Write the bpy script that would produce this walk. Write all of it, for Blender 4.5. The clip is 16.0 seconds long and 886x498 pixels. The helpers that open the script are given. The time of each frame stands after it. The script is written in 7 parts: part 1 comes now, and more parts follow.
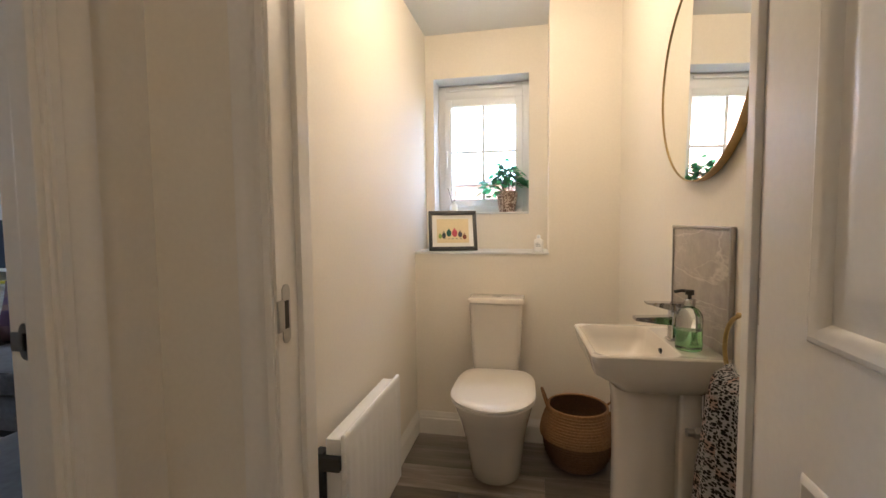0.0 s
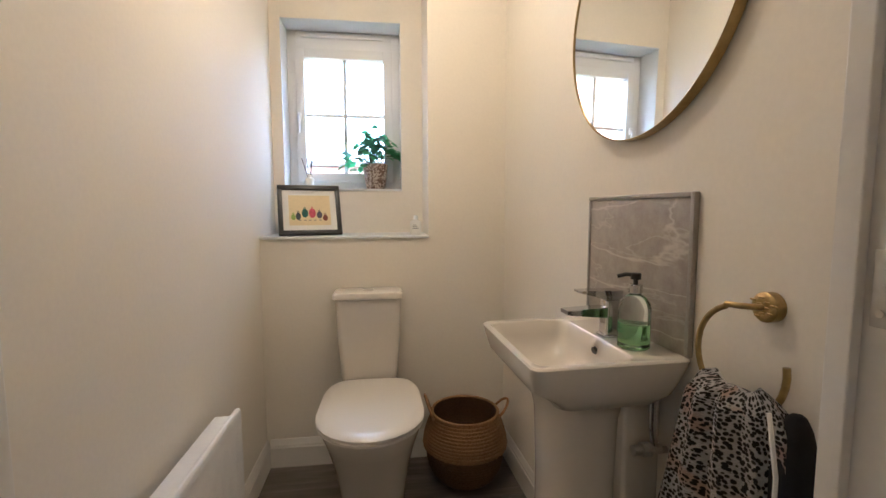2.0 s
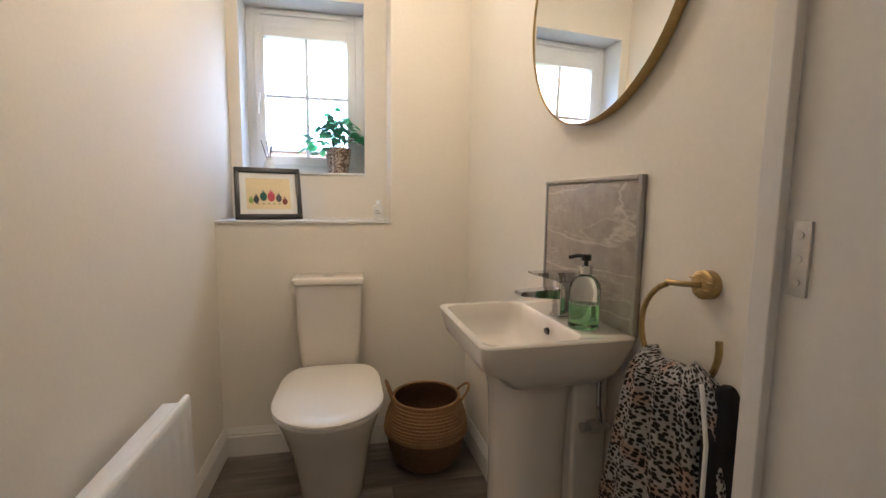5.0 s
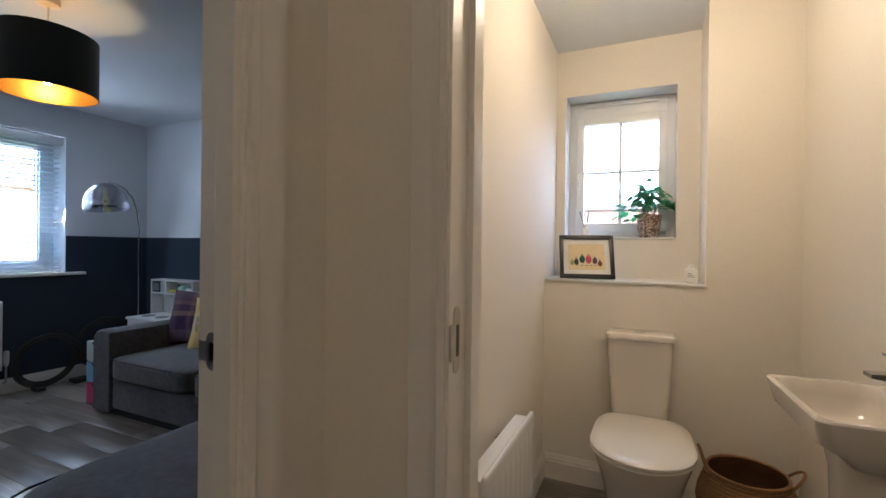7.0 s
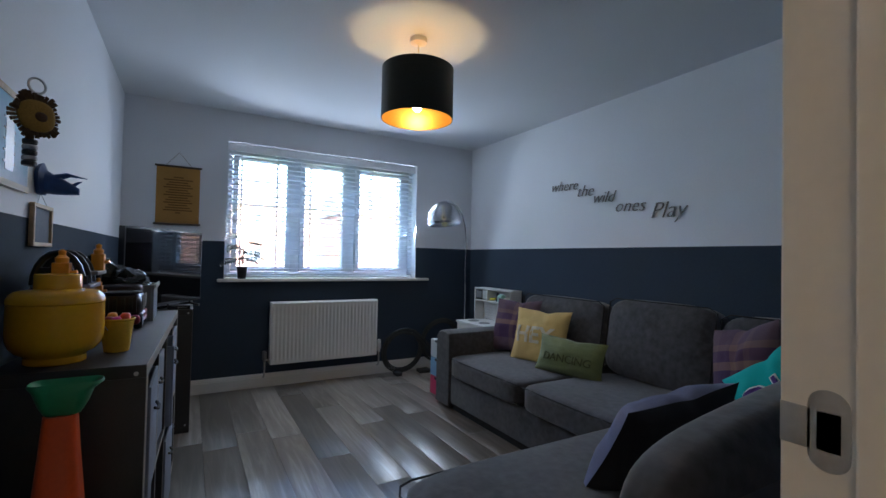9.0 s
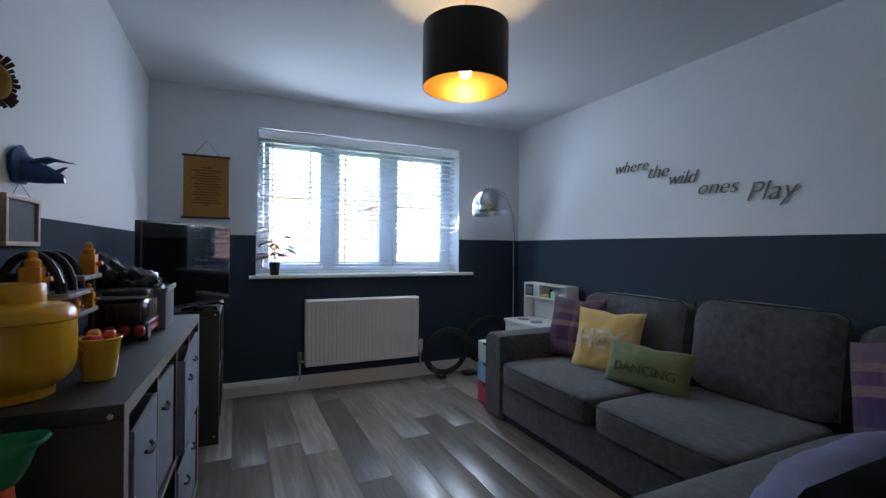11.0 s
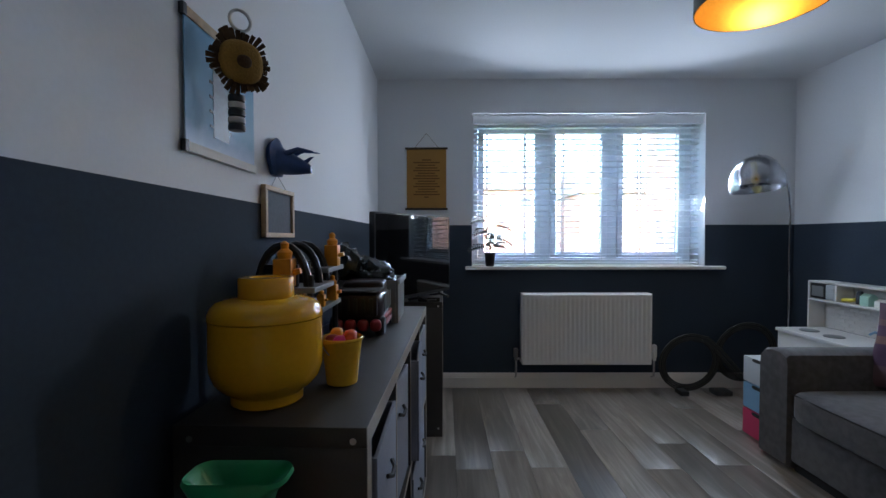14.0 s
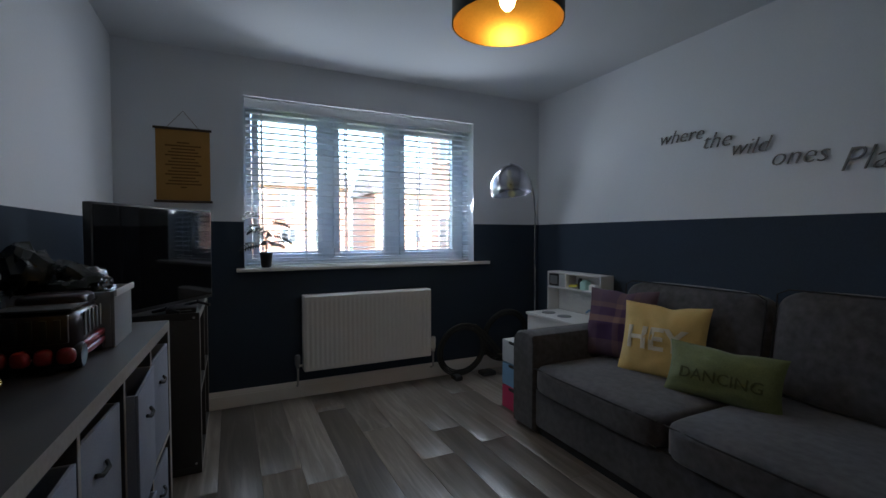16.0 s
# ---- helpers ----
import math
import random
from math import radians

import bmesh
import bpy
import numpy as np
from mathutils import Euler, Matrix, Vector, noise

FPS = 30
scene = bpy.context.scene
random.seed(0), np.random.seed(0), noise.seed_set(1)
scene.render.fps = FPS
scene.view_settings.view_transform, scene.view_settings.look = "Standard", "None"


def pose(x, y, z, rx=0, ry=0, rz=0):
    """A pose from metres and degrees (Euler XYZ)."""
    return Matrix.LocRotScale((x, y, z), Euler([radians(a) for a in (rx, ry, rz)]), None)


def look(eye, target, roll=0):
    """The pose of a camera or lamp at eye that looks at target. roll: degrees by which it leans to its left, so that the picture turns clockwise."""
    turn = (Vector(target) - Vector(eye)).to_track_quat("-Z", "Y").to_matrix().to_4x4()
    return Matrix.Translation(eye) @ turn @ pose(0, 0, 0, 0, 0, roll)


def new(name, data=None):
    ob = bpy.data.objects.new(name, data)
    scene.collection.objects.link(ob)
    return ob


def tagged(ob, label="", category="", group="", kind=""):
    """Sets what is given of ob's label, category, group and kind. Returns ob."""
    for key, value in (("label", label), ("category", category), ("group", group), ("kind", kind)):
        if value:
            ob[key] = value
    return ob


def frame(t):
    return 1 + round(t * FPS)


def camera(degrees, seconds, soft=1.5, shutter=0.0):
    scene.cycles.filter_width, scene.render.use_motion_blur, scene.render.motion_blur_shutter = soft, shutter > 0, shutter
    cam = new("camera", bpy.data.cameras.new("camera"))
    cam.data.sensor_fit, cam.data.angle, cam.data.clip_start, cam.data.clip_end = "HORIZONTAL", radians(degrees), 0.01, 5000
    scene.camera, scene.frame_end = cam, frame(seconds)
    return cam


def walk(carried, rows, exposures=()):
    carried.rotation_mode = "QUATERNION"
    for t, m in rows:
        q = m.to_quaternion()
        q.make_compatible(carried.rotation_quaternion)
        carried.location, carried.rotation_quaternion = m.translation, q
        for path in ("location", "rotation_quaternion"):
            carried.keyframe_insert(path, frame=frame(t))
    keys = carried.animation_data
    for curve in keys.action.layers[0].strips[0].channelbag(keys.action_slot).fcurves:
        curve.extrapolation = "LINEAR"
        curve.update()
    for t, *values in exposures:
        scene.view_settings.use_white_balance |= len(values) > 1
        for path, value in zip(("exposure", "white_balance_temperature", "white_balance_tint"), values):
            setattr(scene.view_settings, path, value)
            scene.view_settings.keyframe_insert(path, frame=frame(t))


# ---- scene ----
cam = camera(90.2, 16.0)
PATH = [
    (0, (4.818, 0.354, 1.228), (4.416, 2.309, 1.102), -0.6),
    (0.5, (4.78, 0.48, 1.219), (4.548, 2.463, 1.095), -0.2),
    (1, (4.723, 0.596, 1.21), (4.665, 2.591, 1.082), 0.2),
    (1.5, (4.694, 0.698, 1.194), (4.804, 2.69, 1.047), 0.2),
    (2, (4.695, 0.77, 1.172), (4.959, 2.745, 0.995), -0.1),
    (2.5, (4.703, 0.804, 1.154), (5.114, 2.749, 0.938), -0.1),
    (3, (4.72, 0.82, 1.134), (5.235, 2.737, 0.892), 0.2),
    (3.2, (4.726, 0.822, 1.128), (5.28, 2.728, 0.882), 0.4),
    (5.3, (4.738, 0.747, 1.161), (5.033, 2.715, 0.959), 0.9),
    (5.5, (4.741, 0.726, 1.174), (4.925, 2.709, 0.989), 0.6),
    (6, (4.737, 0.622, 1.192), (4.635, 2.615, 1.066), 0.9),
    (6.5, (4.69, 0.525, 1.203), (4.264, 2.478, 1.145), 1.0),
    (7, (4.654, 0.418, 1.212), (3.812, 2.231, 1.205), 0.7),
    (7.5, (4.574, 0.382, 1.203), (3.393, 1.996, 1.24), 1.1),
    (8, (4.498, 0.336, 1.195), (3.055, 1.72, 1.25), 1.1),
    (8.5, (4.335, 0.400, 1.167), (2.697, 1.545, 1.226), 1.1),
    (9, (4.193, 0.482, 1.167), (2.457, 1.473, 1.21), 1.2),
    (9.2, (4.135, 0.500, 1.170), (2.402, 1.494, 1.214), 1.2),
    (11.3, (3.795, 0.606, 1.187), (1.946, 1.367, 1.169), 0.3),
    (11.5, (3.777, 0.609, 1.186), (1.899, 1.298, 1.165), 0.2),
    (12, (3.686, 0.585, 1.18), (1.749, 1.085, 1.152), -0.1),
    (12.5, (3.598, 0.553, 1.182), (1.622, 0.862, 1.151), -0.5),
    (13, (3.534, 0.534, 1.18), (1.539, 0.674, 1.148), -0.6),
    (13.5, (3.483, 0.522, 1.178), (1.484, 0.518, 1.136), -0.3),
    (14, (3.444, 0.518, 1.179), (1.444, 0.511, 1.127), -0.1),
    (14.5, (3.398, 0.53, 1.181), (1.402, 0.64, 1.12), -0.1),
    (15, (3.361, 0.561, 1.182), (1.388, 0.882, 1.118), -0.3),
    (15.5, (3.344, 0.608, 1.182), (1.427, 1.174, 1.117), -0.1),
    (16, (3.334, 0.652, 1.177), (1.531, 1.516, 1.116), -0.1),
]
EXPOSURES = [(t, ev, k, 10) for t, ev, k in ((0, 5.10, 5600), (1.0, 5.10, 5350), (1.5, 5.05, 5280), (2.5, 4.80, 5200), (3.2, 4.75, 5200), (5.5, 5.00, 5220), (6.0, 4.80, 5320), (7.0, 4.80, 5420), (8.0, 4.98, 5500), (9.0, 5.05, 5500), (12.5, 5.15, 5600), (14.0, 5.05, 5700), (15.0, 4.65, 5800), (16.0, 4.20, 5950))]
walk(cam, [(t, look(eye, target, roll)) for t, eye, target, roll in PATH], EXPOSURES)

# ---- daylight ----
SKY_STRENGTH = 0.15
world = bpy.data.worlds.new("overcast_sky")
scene.world = world
world.use_nodes = True
wn = world.node_tree.nodes
sky = wn.new("ShaderNodeTexSky")
sky.sky_type = 'NISHITA'
sky.sun_disc = False
sky.sun_elevation = radians(38)
sky.sun_rotation = radians(107)
sky.dust_density = 4.0
sky.air_density = 1.0
sky.ozone_density = 1.5
world.node_tree.links.new(sky.outputs[0], wn["Background"].inputs[0])
wn["Background"].inputs[1].default_value = SKY_STRENGTH
sun_data = bpy.data.lights.new("sun", 'SUN')
sun_data.energy, sun_data.angle, sun_data.color = 0.5, radians(14), (1.0, 0.97, 0.9)
sun = new("sun", sun_data)
sun.matrix_world = look((20, -6, 18), (0, 0, 0))


def lamp_point(name, loc, watts, colour, radius=0.04):
    d = bpy.data.lights.new(name, 'POINT')
    d.energy, d.color, d.shadow_soft_size = watts, colour, radius
    o = new(name, d)
    o.location = loc
    return o


def lamp_area(name, m, sx, sy, watts, colour):
    d = bpy.data.lights.new(name, 'AREA')
    d.shape, d.size, d.size_y, d.energy, d.color = 'RECTANGLE', sx, sy, watts, colour
    o = new(name, d)
    o.matrix_world = m
    return o


# the sky's light in the two window openings: round the edge of the lounge blind, and outside the small pane
lamp_area("sky_light_lounge", look((-0.004, 1.6375, 2.128), (0.996, 1.6375, 1.828)), 1.77, 0.012, 0.10, (0.88, 0.94, 1.0))
lamp_area("sky_light_lounge", look((-0.008, 0.748, 1.50), (0.992, 1.198, 1.10)), 0.016, 1.05, 0.44, (0.88, 0.94, 1.0))
lamp_area("sky_light_lounge", look((-0.008, 2.527, 1.50), (0.992, 2.027, 1.10)), 0.016, 1.05, 0.50, (0.88, 0.94, 1.0))
lamp_area("sky_light_wc", look((4.5, 3.52, 2.32), (4.55, 2.2, 0.8)), 0.6, 0.4, 0.7, (0.85, 0.92, 1.0))
lamp_point("pendant_bulb_light", (1.98, 1.56, 2.03), 0.074, (1.0, 0.68, 0.30), 0.03)
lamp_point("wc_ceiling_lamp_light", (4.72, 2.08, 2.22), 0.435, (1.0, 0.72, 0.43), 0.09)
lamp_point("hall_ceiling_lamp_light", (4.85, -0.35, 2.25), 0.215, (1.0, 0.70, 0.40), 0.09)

# ---- materials ----


def material(name, colour, rough=0.6, metal=0.0, vary=0.08, scale=6.0, fine=90.0, bump=0.05, colour2=None, spec=0.5, coat=0.0, sheen=0.0, transmission=0.0):
    """Paint, plastic, cloth or metal with stains at a large scale and grain at a fine one."""
    m = bpy.data.materials.new(name)
    m.use_nodes = True
    nt = m.node_tree
    b = nt.nodes["Principled BSDF"]
    b.inputs["Roughness"].default_value = rough
    b.inputs["Metallic"].default_value = metal
    b.inputs["Specular IOR Level"].default_value = spec
    b.inputs["Coat Weight"].default_value = coat
    b.inputs["Sheen Weight"].default_value = sheen
    b.inputs["Transmission Weight"].default_value = transmission
    tc = nt.nodes.new("ShaderNodeTexCoord")
    big = nt.nodes.new("ShaderNodeTexNoise")
    big.inputs["Scale"].default_value = scale
    big.inputs["Detail"].default_value = 4
    small = nt.nodes.new("ShaderNodeTexNoise")
    small.inputs["Scale"].default_value = fine
    small.inputs["Detail"].default_value = 3
    nt.links.new(tc.outputs["Object"], big.inputs["Vector"])
    nt.links.new(tc.outputs["Object"], small.inputs["Vector"])
    add = nt.nodes.new("ShaderNodeMath")
    add.operation = 'ADD'
    nt.links.new(big.outputs[0], add.inputs[0])
    nt.links.new(small.outputs[0], add.inputs[1])
    ramp = nt.nodes.new("ShaderNodeValToRGB")
    c2 = colour2 or tuple(c * (1 - vary) for c in colour)
    c1 = colour if colour2 else tuple(min(1, c * (1 + vary * 0.5)) for c in colour)
    ramp.color_ramp.elements[0].position, ramp.color_ramp.elements[0].color = 0.36, (*c2, 1)
    ramp.color_ramp.elements[1].position, ramp.color_ramp.elements[1].color = 0.64, (*c1, 1)
    half = nt.nodes.new("ShaderNodeMath")
    half.operation = 'MULTIPLY'
    half.inputs[1].default_value = 0.5
    nt.links.new(add.outputs[0], half.inputs[0])
    nt.links.new(half.outputs[0], ramp.inputs[0])
    nt.links.new(ramp.outputs[0], b.inputs["Base Color"])
    if bump:
        bm_ = nt.nodes.new("ShaderNodeBump")
        bm_.inputs["Strength"].default_value = bump
        bm_.inputs["Distance"].default_value = 0.004
        nt.links.new(small.outputs[0], bm_.inputs["Height"])
        nt.links.new(bm_.outputs[0], b.inputs["Normal"])
    return m


def nodes_of(m):
    return m.node_tree, m.node_tree.nodes["Principled BSDF"]


M_WHITE = material("lounge_white_paint", (0.74, 0.75, 0.77), 0.75, vary=0.03, bump=0.06, scale=1.5)
M_NAVY = material("slate_blue_paint", (0.040, 0.055, 0.079), 0.92, spec=0.2, vary=0.10, bump=0.06, scale=1.5)
M_CREAM = material("cream_paint", (0.80, 0.75, 0.66), 0.7, vary=0.03, bump=0.06, scale=1.5)
M_CEIL = material("ceiling_paint", (0.72, 0.73, 0.74), 0.85, vary=0.03, bump=0.04, scale=1.2)
M_GLOSS = material("white_gloss_woodwork", (0.78, 0.75, 0.70), 0.35, vary=0.03, bump=0.02)
M_UPVC = material("white_upvc", (0.80, 0.82, 0.84), 0.3, vary=0.02, bump=0.0)
M_CERAMIC = material("white_glazed_ceramic", (0.72, 0.67, 0.60), 0.08, vary=0.015, bump=0.0, coat=0.5)
M_SEAT = material("white_seat_plastic", (0.72, 0.68, 0.62), 0.3, vary=0.02, bump=0.0)
M_RAD = material("white_enamel", (0.78, 0.77, 0.75), 0.35, vary=0.03, bump=0.0)
M_CHROME = material("chrome", (0.60, 0.60, 0.62), 0.10, 1.0, vary=0.03, bump=0.0)
M_STEEL = material("brushed_steel", (0.55, 0.54, 0.52), 0.3, 1.0, vary=0.12, bump=0.02)
M_BRASS = material("brushed_brass", (0.44, 0.32, 0.14), 0.32, 1.0, vary=0.2, bump=0.12)
M_BLACK = material("black_plastic", (0.012, 0.012, 0.013), 0.35, vary=0.2, bump=0.02)
M_DARK = material("dark_rubber", (0.025, 0.027, 0.028), 0.7, vary=0.3, bump=0.1)
M_GREYBOARD = material("grey_laminate_board", (0.042, 0.040, 0.040), 0.42, vary=0.14, fine=160, bump=0.03)
M_EDGE = material("board_edge_banding", (0.34, 0.31, 0.28), 0.5, vary=0.15, bump=0.03)
M_SCREEN = material("glossy_tv_screen", (0.006, 0.006, 0.007), 0.04, vary=0.05, bump=0.0, spec=0.3)
M_YELLOW = material("yellow_moulded_plastic", (0.70, 0.38, 0.008), 0.14, vary=0.05, bump=0.02)
M_YELLOWTIN = material("yellow_painted_tin", (0.66, 0.40, 0.025), 0.25, vary=0.08, bump=0.03)
M_ORANGE = material("orange_plastic", (0.75, 0.10, 0.015), 0.35, vary=0.08)
M_AMBER = material("amber_plastic", (0.75, 0.30, 0.01), 0.35, vary=0.08)
M_GREEN = material("green_plastic", (0.02, 0.24, 0.09), 0.35, vary=0.1)
M_PINK = material("magenta_plastic", (0.62, 0.03, 0.25), 0.35, vary=0.1)
M_RED = material("dark_red_plastic", (0.30, 0.02, 0.02), 0.3, vary=0.2)
M_MAROON = material("dark_maroon_plastic", (0.016, 0.007, 0.006), 0.3, vary=0.3)
M_BLUE = material("deep_blue_resin", (0.020, 0.060, 0.20), 0.4, vary=0.15, bump=0.05)
M_GREYPL = material("grey_plastic", (0.20, 0.21, 0.22), 0.45, vary=0.1)
M_BAG = material("black_bin_bag_film", (0.02, 0.024, 0.022), 0.22, vary=0.3, bump=0.2, fine=30)
M_PALEBLUE = material("pale_blue_plastic", (0.22, 0.40, 0.60), 0.4, vary=0.05)
M_PALEGREY = material("pale_grey_plastic", (0.50, 0.53, 0.55), 0.4, vary=0.05)
M_CERISE = material("cerise_plastic", (0.55, 0.04, 0.13), 0.4, vary=0.05)
M_FABRICBOX = material("grey_blue_felt", (0.25, 0.27, 0.33), 0.95, vary=0.15, fine=260, bump=0.25)
M_WOOD = material("pale_pine", (0.52, 0.38, 0.23), 0.55, vary=0.2, fine=60, bump=0.05)
M_DKWOOD = material("dark_stained_wood", (0.055, 0.032, 0.018), 0.5, vary=0.25, bump=0.08)
M_SLATE = material("slate_board", (0.10, 0.115, 0.14), 0.8, vary=0.2, bump=0.05)
M_MUSTARD = material("mustard_canvas", (0.40, 0.21, 0.05), 0.9, vary=0.12, fine=220, bump=0.2)
M_INK = material("brown_ink", (0.16, 0.075, 0.012), 0.9, vary=0.1)
M_SIGN = material("grey_wood_letters", (0.19, 0.175, 0.165), 0.7, vary=0.2)
M_PAPERWHITE = material("white_card", (0.80, 0.79, 0.76), 0.8, vary=0.03)
M_CREAMPRINT = material("cream_print_paper", (0.76, 0.64, 0.40), 0.8, vary=0.06)
M_LEAF = material("green_leaf", (0.070, 0.29, 0.115), 0.4, vary=0.5, scale=14, bump=0.08)
M_LEAFDARK = material("dark_leaf", (0.008, 0.014, 0.010), 0.45, vary=0.4, scale=14)
M_STEM = material("plant_stem", (0.07, 0.12, 0.04), 0.6, vary=0.2)
M_SOIL = material("dark_potting_soil", (0.03, 0.02, 0.014), 0.95, vary=0.4, bump=0.4)
M_TILEGREY = material("white_tile", (0.70, 0.70, 0.69), 0.3, vary=0.03)
M_KITCHEN = material("white_toy_kitchen_board", (0.72, 0.72, 0.71), 0.45, vary=0.04)
M_MINT = material("mint_card", (0.42, 0.68, 0.58), 0.6, vary=0.05)
M_LEMON = material("lemon_plastic", (0.75, 0.66, 0.08), 0.4, vary=0.05)
M_BLACKGREEN = material("dark_shade_velvet", (0.010, 0.014, 0.010), 0.9, vary=0.3, bump=0.1, sheen=0.3)
M_GOLD = material("gold_foil_lining", (0.58, 0.34, 0.06), 0.34, 0.9, vary=0.08, bump=0.05)
M_ROPE = material("seagrass_weave", (0.30, 0.165, 0.075), 0.9, vary=0.35, fine=140, bump=0.7)
M_ROPEDK = material("dark_seagrass", (0.14, 0.075, 0.035), 0.9, vary=0.35, fine=140, bump=0.7)
M_SOFA = material("charcoal_velour", (0.078, 0.075, 0.081), 0.9, scale=3.5, fine=28, bump=0.3, sheen=0.25, colour2=(0.032, 0.031, 0.034))
M_SOFADK = material("charcoal_piping", (0.018, 0.018, 0.019), 0.9, vary=0.2, bump=0.2)
M_HEY = material("mustard_cushion_knit", (0.62, 0.45, 0.17), 0.95, vary=0.12, fine=220, bump=0.35)
M_HEYTXT = material("cream_wool_letters", (0.62, 0.58, 0.46), 0.95, vary=0.1, fine=300, bump=0.5)
M_OLIVE = material("olive_green_satin", (0.135, 0.165, 0.055), 0.65, vary=0.3, scale=9, fine=200, bump=0.2, sheen=0.2)
M_OLIVETXT = material("dark_olive_stitching", (0.068, 0.080, 0.028), 0.9, vary=0.2, bump=0.3)
M_TEAL = material("teal_knit", (0.02, 0.40, 0.38), 0.95, vary=0.12, fine=220, bump=0.3)
M_PURPLE = material("purple_wool", (0.13, 0.06, 0.26), 0.95, vary=0.1, fine=220, bump=0.3)
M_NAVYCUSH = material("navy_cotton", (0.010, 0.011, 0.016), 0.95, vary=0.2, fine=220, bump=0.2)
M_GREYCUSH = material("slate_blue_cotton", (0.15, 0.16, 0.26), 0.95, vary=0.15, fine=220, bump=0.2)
M_BRICKRED = material("red_brick", (0.30, 0.17, 0.13), 0.9, vary=0.35, scale=2, fine=12, bump=0.3)
M_ROOF = material("grey_roof_tile", (0.16, 0.14, 0.14), 0.8, vary=0.3, scale=2, fine=20)
M_GRASS = material("lawn", (0.07, 0.12, 0.03), 0.95, vary=0.4, scale=1, fine=30, bump=0.4)
M_FOLIAGE = material("hedge_leaf", (0.05, 0.09, 0.03), 0.8, vary=0.4)
M_DARKGLASS = material("dark_window_pane", (0.05, 0.06, 0.07), 0.1, vary=0.1, bump=0.0)
M_HALLFLOORTRIM = material("metal_threshold", (0.45, 0.42, 0.36), 0.35, 1.0, vary=0.1)


def glass_material(name, colour=(1, 1, 1), rough=0.0):
    m = bpy.data.materials.new(name)
    m.use_nodes = True
    nt, b = nodes_of(m)
    b.inputs["Base Color"].default_value = (*colour, 1)
    b.inputs["Roughness"].default_value = rough
    b.inputs["Transmission Weight"].default_value = 1.0
    b.inputs["IOR"].default_value = 1.45
    return m


M_GLASS = glass_material("window_glass")
M_CLEAR = glass_material("clear_plastic", (0.97, 1.0, 0.97))
M_SOAP = glass_material("green_liquid_soap", (0.45, 0.85, 0.45), 0.05)


def mirror_material():
    m = bpy.data.materials.new("silvered_mirror")
    m.use_nodes = True
    nt, b = nodes_of(m)
    b.inputs["Base Color"].default_value = (0.93, 0.94, 0.93, 1)
    b.inputs["Metallic"].default_value = 1.0
    b.inputs["Roughness"].default_value = 0.01
    return m


M_MIRROR = mirror_material()


def emitter(name, colour, strength):
    m = bpy.data.materials.new(name)
    m.use_nodes = True
    nt, b = nodes_of(m)
    b.inputs["Base Color"].default_value = (*colour, 1)
    b.inputs["Emission Color"].default_value = (*colour, 1)
    b.inputs["Emission Strength"].default_value = strength
    return m


M_BULB = emitter("lit_bulb", (1.0, 0.74, 0.34), 1.2)
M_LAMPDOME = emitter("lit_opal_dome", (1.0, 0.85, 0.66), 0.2)


